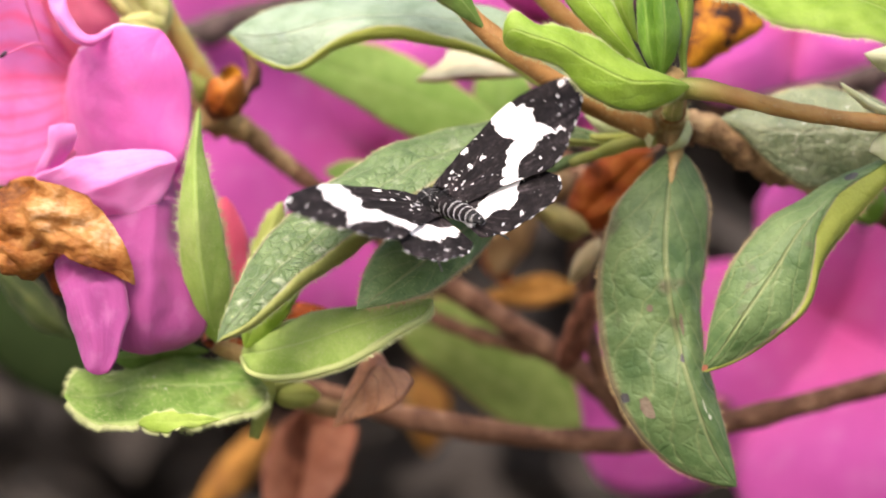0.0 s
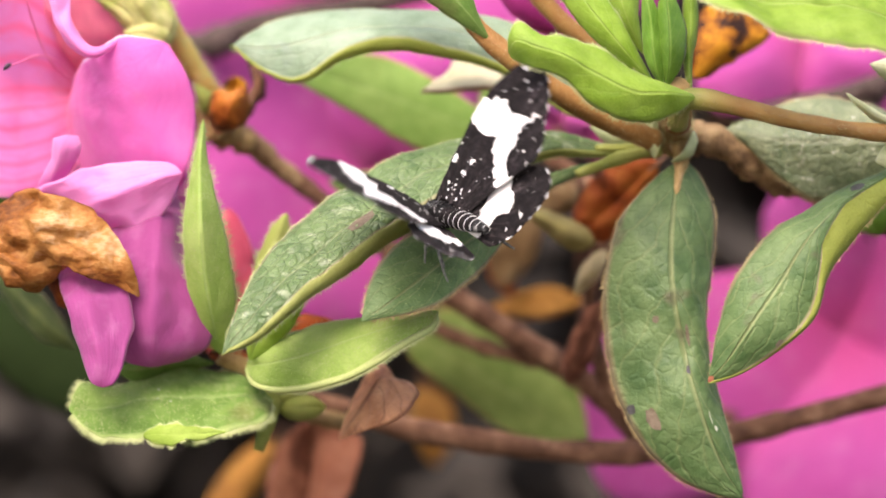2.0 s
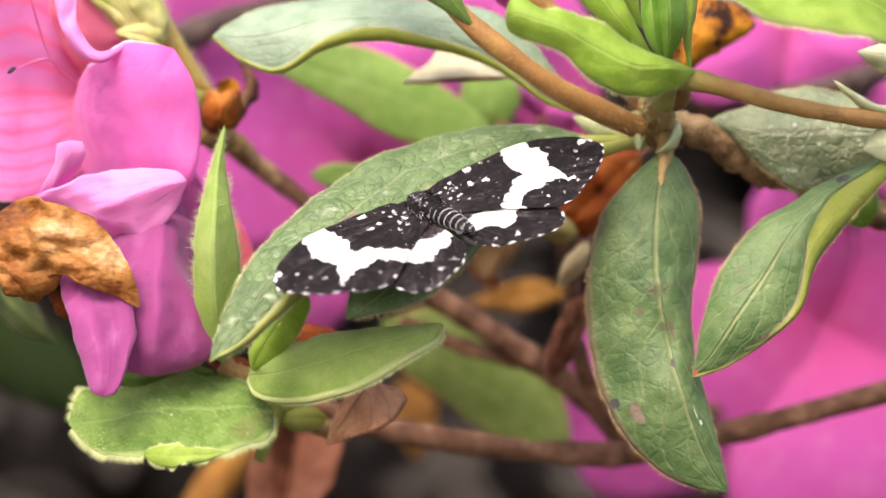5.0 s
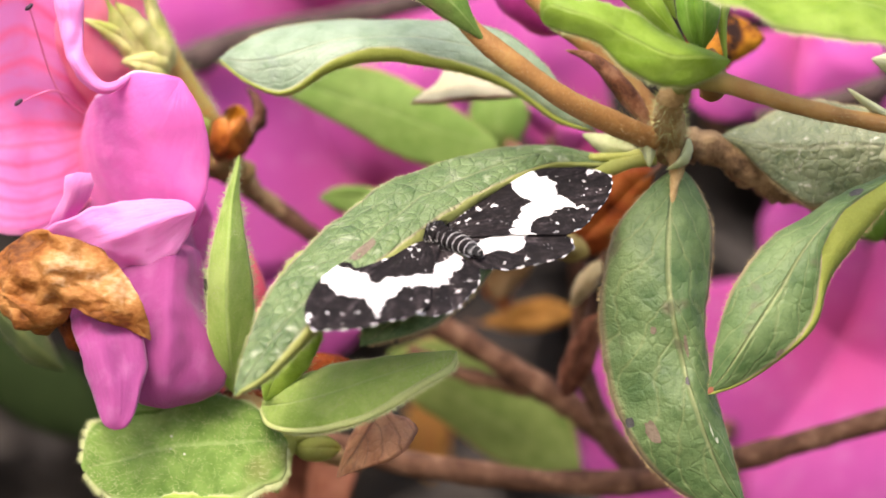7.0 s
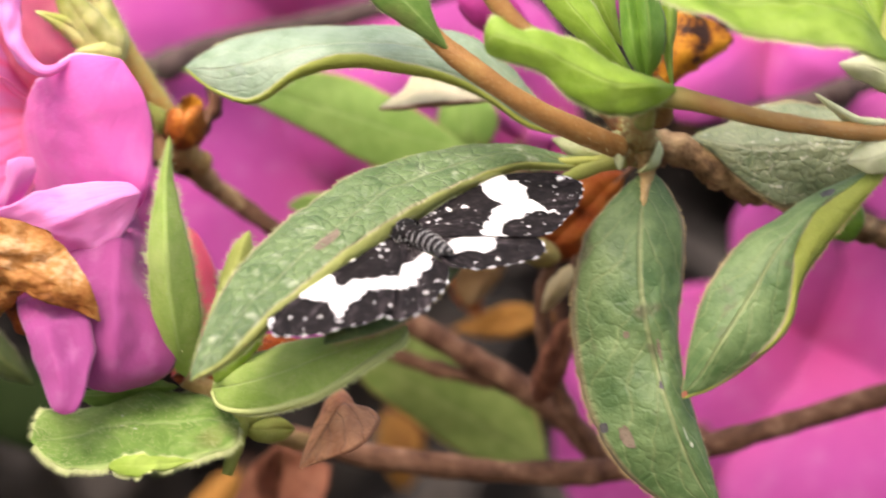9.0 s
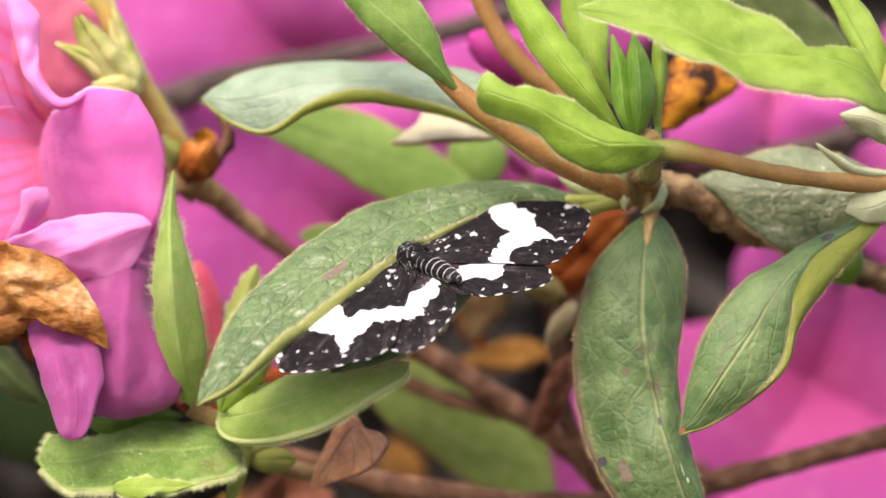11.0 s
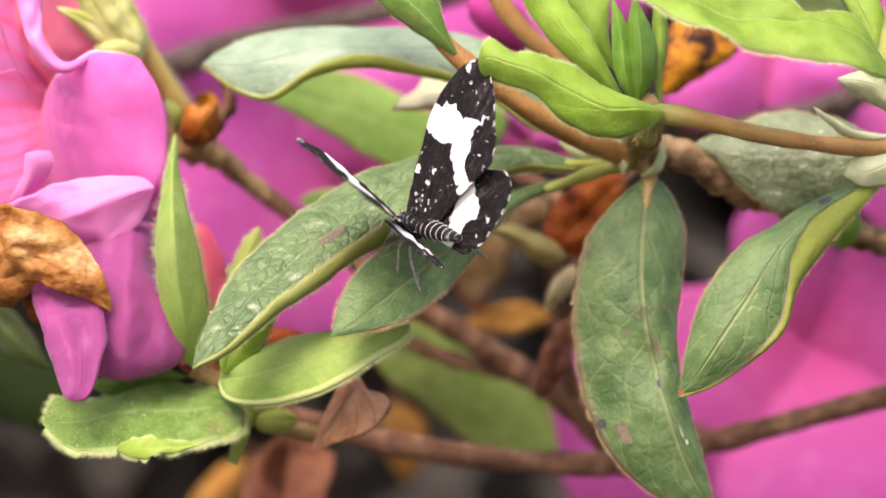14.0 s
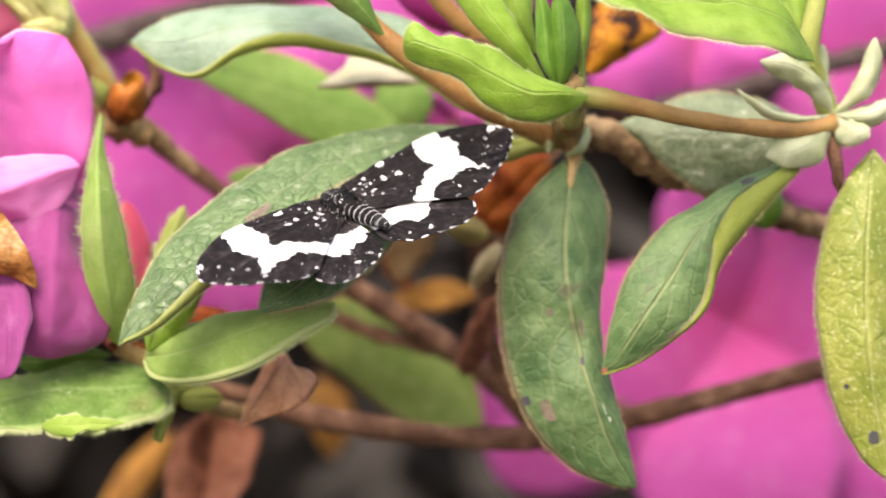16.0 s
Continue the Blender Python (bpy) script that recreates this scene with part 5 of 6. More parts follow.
def dry_leaves():
    d = dry_leaf((-4.66, 3, -12.6), (-9.68, 2, -17.59), [(-5.63, 6, -11.22), (-6.66, 8, -10.74), (-7.62, 7.5, -12.42), (-9.03, 5, -15.35)], [(-6.04, 1.5, -12.22), (-7.83, 1, -15.11)], [(-3.32, 1.5, -12.63), (-2.55, 0, -13.6), (-3.87, -2.2, -15.16), (-6.57, -1, -16.48)], (DRY_HEART, DRY_HEART), "dry cinnamon-brown heart-shaped leaf caught on a twig", bulge=0.2, wave=0.05, uneven=0.1, n=44)
    dry_leaf((22.42, 10, 15.14), (29.99, 12, 19.24), [(22.06, 10, 17.74), (23.03, 11, 20.84), (25.38, 11, 21.99), (28.1, 12, 21.02)], [(23.63, 9, 17.15), (26.32, 10, 19.04)], [(23.72, 10, 15.03), (26.42, 11, 16.66), (28.89, 12, 18.14)], (DRY_ORANGE, DRY_ORANGE), "orange dead leaf with dark brown blotches", bulge=0.3, wave=0.3)
    dry_leaf((19.71, 12, 7.39), (12.3, 16, 0.59), [(17.16, 13, 8.21), (13.58, 15, 5.89), (11.76, 16, 2.71)], [(17.42, 13, 5.58), (14.64, 15, 2.7)], [(19.26, 13, 5.84), (17.29, 15, 1.64), (14.16, 16, -0.21)], (DRY_RED, DRY_RED), "red-orange dry leaf behind the branch", bulge=0.5, wave=0.3)
    dry_leaf((14.8, 16, -5.54), (11.16, 18, -13.46), [(13.1, 16, -6.33), (11.27, 17, -9.56), (10.78, 18, -11.75)], [(13.43, 16.3, -8.47), (12.08, 17, -11.17)], [(14.75, 17, -7.96), (13.95, 17, -10.63), (12.66, 18, -12.82)], (DRY_RUST, DRY_RUST), "brown folded dry leaf hanging from a twig", bulge=0.3, uneven=0.1, wave=0.08)
    dry_leaf((14.74, 15, -0.74), (11.92, 16, -5), [(13.58, 15, -1.27), (12.25, 15, -3.02)], [(13.95, 14, -2.17), (12.81, 14.5, -3.76)], [(14.74, 15, -2.6), (13.41, 16, -4.21)], (DRY_BUFF, DRY_BUFF), "small pale buff dry scale on a twig", n=24, m=6, uneven=0.25, wave=0.2)
    dry_leaf((-13.4, 30, -17.04), (-15.81, 28, -30.28), [(-16.48, 30, -19.57), (-17.99, 29, -23.96), (-17.48, 28, -27.77)], [(-13.5, 32, -20.27), (-14.29, 31, -25.82)], [(-9.72, 29, -18.66), (-8.29, 28, -19.98), (-10.2, 27, -25.45)], (DRY_RUST, DRY_RUST), "reddish-brown dry leaf hanging under the shoot", bulge=0.6)
    dry_leaf((3.94, 48, -7.1), (14.69, 48, -6.21), [(7.52, 48, -5.43), (11.1, 48, -4.84)], [(7.52, 48, -6.51), (11.1, 48, -6.21)], [(7.52, 48, -8.18), (11.1, 48, -7.82)], (DRY_AMBER, DRY_AMBER), "yellow-orange dead leaf inside the shrub", bulge=0.3)
    dry_leaf((-19.25, 66, -22.1), (-28.75, 66, -32.87), [(-21.79, 66, -22.74), (-25.59, 66, -26.54)], [(-21.09, 65, -24.56), (-24.56, 65, -28.35)], [(-19.89, 66, -25.27), (-23.05, 66, -29.7)], (DRY_AMBER, DRY), "yellowish dead leaf inside the shrub", bulge=0.3)
    dry_leaf((-2.87, 75, -16.22), (-1.56, 75, -26), [(-4.5, 75, -18.83), (-3.52, 75, -23.39)], [(-2.21, 74, -19.42), (-1.88, 74, -23.32)], [(0.39, 75, -18.83), (0.39, 75, -23.39)], (DRY_AMBER, DRY_AMBER), "yellow dead leaf deep inside the shrub", bulge=0.3)
    dry_leaf((9.2, 34, 3.2), (5.4, 35, -4.6), [(7.0, 34, 2.6), (4.6, 34, 0.2), (4.2, 35, -2.8)], [(7.6, 33, 0.4), (6.2, 34, -2.2)], [(9.6, 34, 0.6), (8.6, 34, -2.0), (7.0, 35, -3.9)], (DRY_TAN, DRY_TAN), "tan withered leaf behind the moth", bulge=0.3, wave=0.3)
    dry_leaf((6.62, 15, 2.55), (13.76, 15, -0.06), [(8.49, 15, 3.17), (10.87, 15, 2.41), (12.98, 15, 1.33)], [(8.45, 13.6, 2.42), (10.81, 13.4, 1.18), (12.66, 14, 0.17)], [(8.21, 15, 1.79), (10.47, 15, -0.13), (12.27, 15, -0.89)], (WITHERED, WITHERED), "withered yellow-green leaf behind the moth", bulge=0.3, wave=0.2, uneven=0.3)
    dry_leaf((12.32, 23, 5.64), (8.47, 22, 2.78), [(10.95, 22, 5.65), (9.03, 22, 4.41)], [(11.21, 21, 4.39), (9.56, 21, 3.15)], [(12.3, 22, 3.57), (10.38, 22, 2.38)], (DRY_TAN, DRY_TAN), "tan dry leaf in the shade of the whorl", bulge=0.3, wave=0.3)
    dry_leaf((4.41, 40, 1.22), (6.78, 42, -5.79), [(3.83, 40, -1.1), (4.43, 41, -4.02)], [(5.58, 40.3, -1.1), (5.89, 41, -4.02)], [(7.32, 40, -1.1), (7.05, 41, -4.02)], (DRY_RED, DRY_RED), "russet dead leaf inside the shrub", bulge=0.3)
    return d


# ---- branches, leaves and flowers behind ----
def back_branch():
    t = thing("azalea_branch", (20.07, 24, -20.51), "brown azalea branch behind, with smooth leaves", "branch", "azalea branches")
    tube("stem", [(-15.19, 22, 6.48), (-10.09, 24, 2.52), (-4.62, 25, -1.6), (0.33, 25, -5.17), (5.28, 25, -8.31), (10.24, 25, -11.51), (15.19, 25, -15.08), (20.07, 24, -20.51)], [1.0, 1.0, 1.05, 1.1, 1.1, 1.15, 1.25, 1.5], BARK_FAR, t, "reddish-brown stem", knobs=0.09, n=60)
    tube("stem", [(-21.4, 18, 10.78), (-18.59, 20, 9.35), (-16.76, 21, 7.65), (-14.92, 22, 6.26), (-13.06, 23, 4.86)], [1.4, 1.15, 1.25, 1.0, 1.05], BARK, t, "knobbly brown stem", knobs=0.07, n=22)
    tube("stem", [(-14.27, 20, -14.81), (-9.94, 20, -15.89), (-4.54, 20, -17.67), (3.57, 20, -19.13), (11.67, 20, -20.05), (19.78, 20, -20.05), (27.34, 20, -18.43), (33.29, 20, -16.97), (42.37, 20, -14.64), (54.91, 20, -11.56)], [0.9, 1.1, 1.2, 1.15, 1.2, 1.2, 1.15, 1.1, 1.1, 1.1], BARK_FAR, t, "long horizontal dark brown stem", knobs=0.07, n=60)
    tube("stem", [(-2.72, 27, -7.71), (3.11, 27, -10.2), (9.72, 26, -11.82), (11.89, 25, -12.72)], [0.7, 0.75, 0.8, 0.9], BARK_FAR, t)
    tube("stem", [(14.43, 16, 0.05), (13.46, 18, -4.24), (13.83, 20, -9.13), (15.84, 22, -14.65), (20.07, 24, -20.51)], [0.75, 0.7, 0.8, 0.9, 1.2], BARK_FAR, t)
    blade("leaf", (-4.78, 34, -7.9), (14.43, 36, -20.85), [(0.91, 34, -6.48), (6.62, 35, -8.22), (11.23, 36, -11.4), (13.52, 36, -15.69)], [(-0.23, 34, -11.32), (5.47, 34.8, -14.77), (10.07, 35.8, -17.97)], [(-3.64, 34, -11.89), (0.91, 35, -15.47), (4.93, 36, -18.73), (9.51, 36, -20.56)], (LEAF_OLIVE, LEAF_OLIVE), t, "smooth mid-green leaf with a browned margin", bulge=0.1)
    return t


def far_leaves():
    t = thing("azalea_branch", (5.3, 26, 11.11), "twig behind with smooth yellow-green leaves", "branch", "azalea branches")
    tube("stem", [(6.43, 27, 10.59), (9.76, 27, 8.37), (14.14, 26, 5.03), (14.75, 22, 0.05)], [0.7, 0.8, 0.9, 1.0], BARK_FAR, t)
    blade("leaf", (5.84, 25, 10.51), (-21.17, 24, 18.92), [(3.08, 25, 12.99), (-0.77, 25, 15.47), (-4.62, 25, 17.56), (-10.09, 24, 18.7), (-16.67, 24, 18.81)], [(1.98, 24.6, 11.32), (-4.62, 24.5, 13.79), (-11.19, 24, 15.96), (-16.66, 23.8, 17.87)], [(3.63, 25, 8.2), (-1.32, 25, 8.59), (-4.62, 25, 9.85), (-7.93, 25, 11.84), (-12.29, 24, 14.21), (-17.22, 24, 16.95)], (LEAF_FAR, LEAF_FAR), t, bulge=0.1)
    blade("leaf", (6.46, 28, 10.07), (5.62, 28, 17.87), [(3.67, 28, 11.74), (3.12, 28, 14.53)], [(5.88, 27, 12.26), (5.6, 27, 15.03)], [(8.4, 28, 11.74), (8.68, 28, 14.53)], (LEAF_FAR, LEAF_UNDER), t, bulge=0.3)
    blade("leaf", (4.25, 29, 10.67), (-0.22, 29, 10.95), [(2.57, 29, 11.45)], [(2.28, 28, 10.85)], [(2.57, 29, 10)], (LEAF_YOUNG, LEAF_YOUNG), t, bulge=0.2, n=14, m=4)
    blade("leaf", (-3.54, 26, 5.03), (-11.71, 26, 5.8), [(-6.3, 26, 6.58), (-9.61, 26, 6.8)], [(-6.85, 26, 5.58), (-9.61, 26, 5.86)], [(-6.85, 26, 3.81), (-9.61, 26, 4.36)], (LEAF_FAR, LEAF_FAR), t, bulge=0.2, n=18, m=5)
    u = thing("azalea_branch", (-27.1, 48, 20.66), "blurred grey-brown branch behind the flowers", "branch", "azalea branches")
    tube("stem", [(-32.69, 50, 19.89), (-26.51, 48, 20.95), (-21.13, 48, 22.63), (-13.37, 48, 24.24), (-5.01, 48, 25.85), (6.92, 48, 28.71), (18.99, 50, 33.12)], [1.3, 1.35, 1.2, 1.1, 1.1, 1.1, 1.1], BARK_GREY, u)
    ball("leaf_scar", (-24.0, 47, 21.2), [(2.2, 0, 0.4), (0, 1.7, 0), (0, 0, 1.9)], BARK_GREY, u, "swollen leaf scar", 8, 10, 0.06)
    w = thing("azalea_branch", (38.1, 40, 14), "dark brown branch behind the flowers", "branch", "azalea branches")
    tube("stem", [(32.29, 40, 13.13), (38.1, 40, 14.29), (43.91, 40, 15.86), (52.04, 40, 18.06), (59.42, 42, 19.94)], [1.1, 1.1, 1.2, 1.2, 1.2], BARK_GREY, w)
    ball("leaf_scar", (43.76, 39, 15.8), [(1.6, 0, 0.3), (0, 1.4, 0), (0, 0, 1.4)], BARK_GREY, w, "swollen leaf scar", 8, 10, 0.06)
    # soft green leaves low on the shaded side; two have that shade in their colour
    v = thing("azalea_branch", (-43.45, 20, -2.11), "shaded twig with green leaves, two toned dark for shade", "branch", "azalea branches")
    tube("stem", [(-49.22, 22, 1.14), (-45.78, 21, -0.49), (-42.91, 20, -2.11)], [0.9, 0.8, 0.7], BARK_FAR, v)
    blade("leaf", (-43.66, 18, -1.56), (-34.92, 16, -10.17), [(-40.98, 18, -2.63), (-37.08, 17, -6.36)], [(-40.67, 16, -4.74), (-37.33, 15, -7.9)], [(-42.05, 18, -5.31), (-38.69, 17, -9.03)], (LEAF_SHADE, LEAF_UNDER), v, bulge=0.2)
    blade("leaf", (-44.2, 18, 1.13), (-42.53, 16, 11.23), [(-45.27, 18, 4.34), (-44.56, 17, 8.07)], [(-42.96, 17, 4.33), (-42.8, 16, 8.04)], [(-40.55, 18, 4.34), (-41.09, 17, 7.53)], (LEAF_SOFT, LEAF_UNDER), v, bulge=0.2)
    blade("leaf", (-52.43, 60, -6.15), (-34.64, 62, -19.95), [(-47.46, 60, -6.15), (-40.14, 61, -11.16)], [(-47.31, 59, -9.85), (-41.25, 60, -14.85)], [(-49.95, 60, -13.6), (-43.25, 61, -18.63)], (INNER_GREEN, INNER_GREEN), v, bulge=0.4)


def far_flower(base, rows, label):
    t = thing("azalea_flower", base, label, "flower", "azalea flowers")
    for tip, left, mid, right in rows:
        blade("petal", base, tip, left, mid, right, (PETAL_FAR, PETAL_FAR), t, bulge=0.8, wave=0.12, n=24, m=7)
    b = np.array(base, float)
    tube("stalk", [b + (0, 2.5, 0), b + (1, 9, -3), b + (3, 22, -10), b + (5, 36, -22)], [0.7, 0.75, 0.9, 1.0], BARK_FAR, t, "thin brown flower stalk", n=14, sides=8)
    return t


def far_flowers():
    far_flower((-5.88, 62, 6.94), [
        ((-29.28, 52, 6.72), [(-13.73, 56, 19.68), (-22.02, 52, 23.05), (-27.29, 50, 17.49)], [(-13.73, 56, 11.1), (-21.42, 52, 12.77)], [(-11.28, 56, 1.29), (-20.21, 52, -2.36), (-26.77, 51, 0.06)]),
        ((-19.25, 56, -12.2), [(-10.09, 57, 2.52), (-18.52, 54, 1.28), (-21.56, 54, -4.81)], [(-10.67, 56, -0.55), (-15.47, 54, -6.03)], [(-5.18, 58, 0.68), (-7.6, 56, -7.3), (-13.73, 56, -12.2)]),
        ((-5.84, 60, 22.43), [(-10.74, 58, 8.7), (-13.73, 56, 14.78), (-11.36, 58, 20.43)], [(-6.42, 58, 11.79), (-5.78, 57, 17.29)], [(-0.25, 60, 7.52), (3.46, 58, 14.87), (0.37, 58, 21.05)]),
    ], "wide pink azalea flower out of focus behind")
    far_flower((-10.68, 75, 24.82), [
        ((-38.01, 64, 23.98), [(-16.83, 68, 31.93), (-26.85, 66, 37.43), (-35.49, 64, 32.79)], [(-19.38, 68, 26.83), (-28.57, 64, 27.12)], [(-16.83, 68, 20.46), (-26.85, 66, 18.43), (-34.86, 64, 18.94)]),
        ((-9.12, 66, 44.4), [(-19.38, 68, 30.66), (-20.52, 66, 38.06), (-15.45, 66, 43.13)], [(-11.09, 68, 31.93), (-10.39, 66, 39.33)], [(-2.8, 68, 29.38), (1.01, 66, 37.43), (-2.79, 66, 43.13)]),
        ((14.5, 70, 25.72), [(-4.11, 70, 32.13), (4.87, 70, 34.06), (12.57, 70, 30.85)], [(-1.53, 68, 24.92), (7.39, 68, 24.92)], [(-4.11, 70, 18.67), (4.87, 70, 16.1), (12.57, 70, 19.31)]),
    ], "pink azalea flower behind the upper leaves")
    far_flower((43.52, 62, -9.94), [
        ((14.47, 56, -22.01), [(34.93, 58, -3.64), (25.42, 55, -4.52), (15.59, 54, -12.12)], [(33.59, 57, -12.24), (22.29, 54, -16.99)], [(39.25, 58, -19.69), (27.96, 56, -28.14), (18.09, 55, -28.05)]),
        ((37.65, 60, 7.21), [(38.27, 60, -7.39), (34.93, 58, -2.41), (34.62, 58, 3.15)], [(40, 59, -2.41), (38.02, 58, 2.53)], [(46.96, 60, -2.42), (42.34, 58, 5), (36.17, 58, 8.08)]),
        ((65.79, 58, -7.34), [(46.96, 60, 0.68), (55.3, 58, 3.76), (63.73, 57, 0.06)], [(51.6, 58, -7.96), (58.81, 57, -7.94)], [(48.21, 60, -17.33), (56.53, 58, -19.69), (63.73, 57, -15.32)]),
        ((43.61, 54, -35.27), [(36.78, 58, -17.22), (31.53, 55, -25.61), (35.08, 54, -32.83)], [(42.06, 56, -20.79), (42.39, 54, -27.96)], [(51.6, 58, -14.75), (54.76, 55, -24.38), (50.92, 54, -32.83)]),
        ((63.12, 60, -30.38), [(50.69, 60, -12.36), (60.43, 59, -16.04), (64.77, 59, -23.47)], [(49.45, 60, -18.57), (56.72, 59, -24.09)], [(46.34, 60, -19.82), (49.29, 59, -28.42), (56.72, 59, -32.14)]),
    ], "large pink azalea flower out of focus behind")
    far_flower((38.22, 50, 22.9), [
        ((25.79, 42, 14.97), [(33.56, 46, 22.59), (28.52, 43, 20.6), (25.97, 42, 17.6)], [(33.33, 44, 18.9), (29.01, 42, 17.02)], [(36.52, 46, 15.48), (31.46, 43, 13.26), (27.84, 42, 13.39)]),
        ((45.7, 44, 17.14), [(40.08, 46, 23.78), (44.67, 45, 22.51), (46.29, 44, 20.08)], [(40.4, 44, 19.49), (43.19, 43, 18.25)], [(36.52, 46, 15.48), (39.95, 45, 14.24), (43.34, 44, 14.78)]),
    ], "pink azalea petals behind the upper stems")
    far_flower((61.07, 56, 17.84), [
        ((45.44, 50, 6.67), [(55.42, 52, 19.42), (49.04, 50, 16.89), (44.84, 50, 12.08)], [(54.63, 51, 13.33), (49.04, 50, 9.68)], [(59.05, 52, 6.72), (54.03, 51, 2.47), (49.04, 50, 3.07)]),
        ((61.47, 52, 1.27), [(54.39, 53, 11.6), (54.21, 52, 6.11), (56.63, 52, 1.88)], [(60.46, 53, 10.99), (60.26, 52, 5.51)], [(66.53, 53, 11.6), (66.31, 52, 5.51), (64.5, 52, 1.88)]),
        ((55.79, 54, 30.52), [(53.36, 54, 18.94), (49.7, 54, 23.82), (50.92, 54, 28.69)], [(58.84, 54, 21.99), (56.82, 53, 26.77)], [(64.93, 54, 20.16), (64.93, 54, 26.25), (60.67, 54, 29.91)]),
    ], "pink azalea flower beside the yellowing leaf")
    far_flower((29.89, 70, 35.98), [
        ((14.95, 66, 31.73), [(23.33, 68, 40.86), (16.85, 66, 37.43)], [(22.62, 67, 34.37), (18.75, 66, 33)], [(25.24, 68, 26.83), (18.75, 66, 26.03)]),
        ((40.91, 66, 30.46), [(34.8, 68, 40.86), (40.28, 66, 36.16)], [(35.96, 67, 33.74), (39.01, 66, 31.73)], [(32.25, 68, 26.83), (37.75, 66, 26.03)]),
    ], "pink azalea flower high behind the young leaves")
    far_flower((16.7, 52, 8.53), [
        ((10.51, 48, 27.52), [(8.77, 50, 12.08), (6.03, 48, 19.16), (7.52, 48, 25.13)], [(12.98, 50, 14.48), (10.47, 47, 21.48)], [(18.09, 50, 13.28), (17.07, 48, 21.55), (14.09, 48, 26.33)]),
    ], "magenta azalea petal behind the young stems")
    far_flower((11.43, 34, 11.43), [
        ((8.24, 32, 15.58), [(9.41, 33, 12.52), (7.96, 32, 14.17)], [(9.94, 32, 13.33), (8.78, 31, 14.57)], [(11.39, 33, 13.37), (9.94, 32, 15.3)]),
        ((14.45, 32, 11.07), [(12.81, 33, 13.66), (14.45, 32, 12.76)], [(12.76, 32, 12.2), (13.84, 31, 11.76)], [(12.52, 33, 10.14), (13.89, 32, 10.11)]),
    ], "dark magenta bud tips behind the stem")


# ---- the moth ----
HINGE = 0.82
AXES = Matrix(((0.838, -0.52, -0.163), (0.37, 0.763, -0.529), (0.40, 0.383, 0.833)))


def inside(poly, x, y):
    hit = False
    for (x0, y0), (x1, y1) in zip(poly, poly[1:] + poly[:1]):
        if (y0 > y) != (y1 > y) and x < (x1 - x0) * (y - y0) / (y1 - y0) + x0:
            hit = not hit
    return hit


BAND_FORE = [(7.7, 5.0), (7.65, 3.6), (7.4, 2.5), (7.45, 1.2), (8.05, -0.25), (7.3, -0.5), (6.6, -0.65), (6.05, -1.3), (5.5, -2.1), (4.4, -2.9), (4.2, -4.2), (5.8, -5.0), (5.9, -4.0), (6.3, -3.2), (6.9, -2.8), (7.6, -2.6), (8.4, -2.8),
             (9.2, -2.35), (10.1, -2.6), (10.8, -3.1), (11.15, -2.9), (10.8, -1.6), (10.2, -0.3), (10.5, 0.4), (11.0, 1.3), (10.8, 2.2), (10.3, 3.1), (10.1, 4.0), (10.0, 5.0)]
BAND_HIND = [(6.4, -2.4), (4.9, -2.0), (3.7, -2.5), (2.7, -2.4), (1.8, -2.6), (1.1, -2.6), (0.5, -2.5), (-0.4, -2.2), (-0.4, -3.7), (0.2, -4.0), (1.0, -4.4), (1.9, -4.5), (2.7, -4.9), (3.2, -5.7), (3.7, -5.3), (4.2, -5.5), (4.8, -4.5), (5.4, -4.3), (6.2, -3.6)]
# across, along, half width, half length
DOTS_FORE = [(4.2, 3.55, .42, .3), (3.6, 1.6, .27, .27), (4.85, 1.3, .36, .16), (5.1, 1.55, .12, .12), (2.2, .75, .34, .13), (2.75, -.2, .3, .12), (1.55, 2.4, .13, .26), (2.2, 2.75, .22, .16), (1.75, 1.85, .24, .12), (1.3, 1.1, .26, .12),
             (1.0, 1.9, .12, .2), (2.4, 1.9, .12, .18), (1.8, .2, .22, .1), (6.5, 3.5, .12, .08), (5.6, 3.8, .1, .07), (14.5, 1.55, .36, .36), (13.4, .6, .2, .16), (12.9, -.7, .16, .16), (12.2, -1.7, .12, .12), (11.25, -3.0, .34, .26), (11.5, -3.5, .14, .2),
             (8.3, -4.1, .22, .16), (7.7, -5.3, .2, .16), (9.6, -4.4, .12, .12), (13.8, -1.5, .1, .1)]
DOTS_HIND = [(3.4, -7.2, .22, .16), (1.7, -6.3, .16, .12)]


def inside(poly, x, y):
    """Which of the places x, y lie within the outline."""
    hit = np.zeros(x.shape, bool)
    for (x0, y0), (x1, y1) in zip(poly, poly[1:] + poly[:1]):
        if y0 != y1:
            hit ^= ((y0 > y) != (y1 > y)) & (x < (x1 - x0) * (y - y0) / (y1 - y0) + x0)
    return hit


def grid_noise(rng, u, v):
    """Smooth random values over two coordinates."""
    t = rng.normal(0, 1, (64, 64))
    i, j = np.floor(u).astype(int), np.floor(v).astype(int)
    a, b = u - i, v - j
    a, b = a * a * (3 - 2 * a), b * b * (3 - 2 * b)
    g = lambda p, q: t[p % 64, q % 64]
    return (g(i, j) * (1 - a) + g(i + 1, j) * a) * (1 - b) + (g(i, j + 1) * (1 - a) + g(i + 1, j + 1) * a) * b


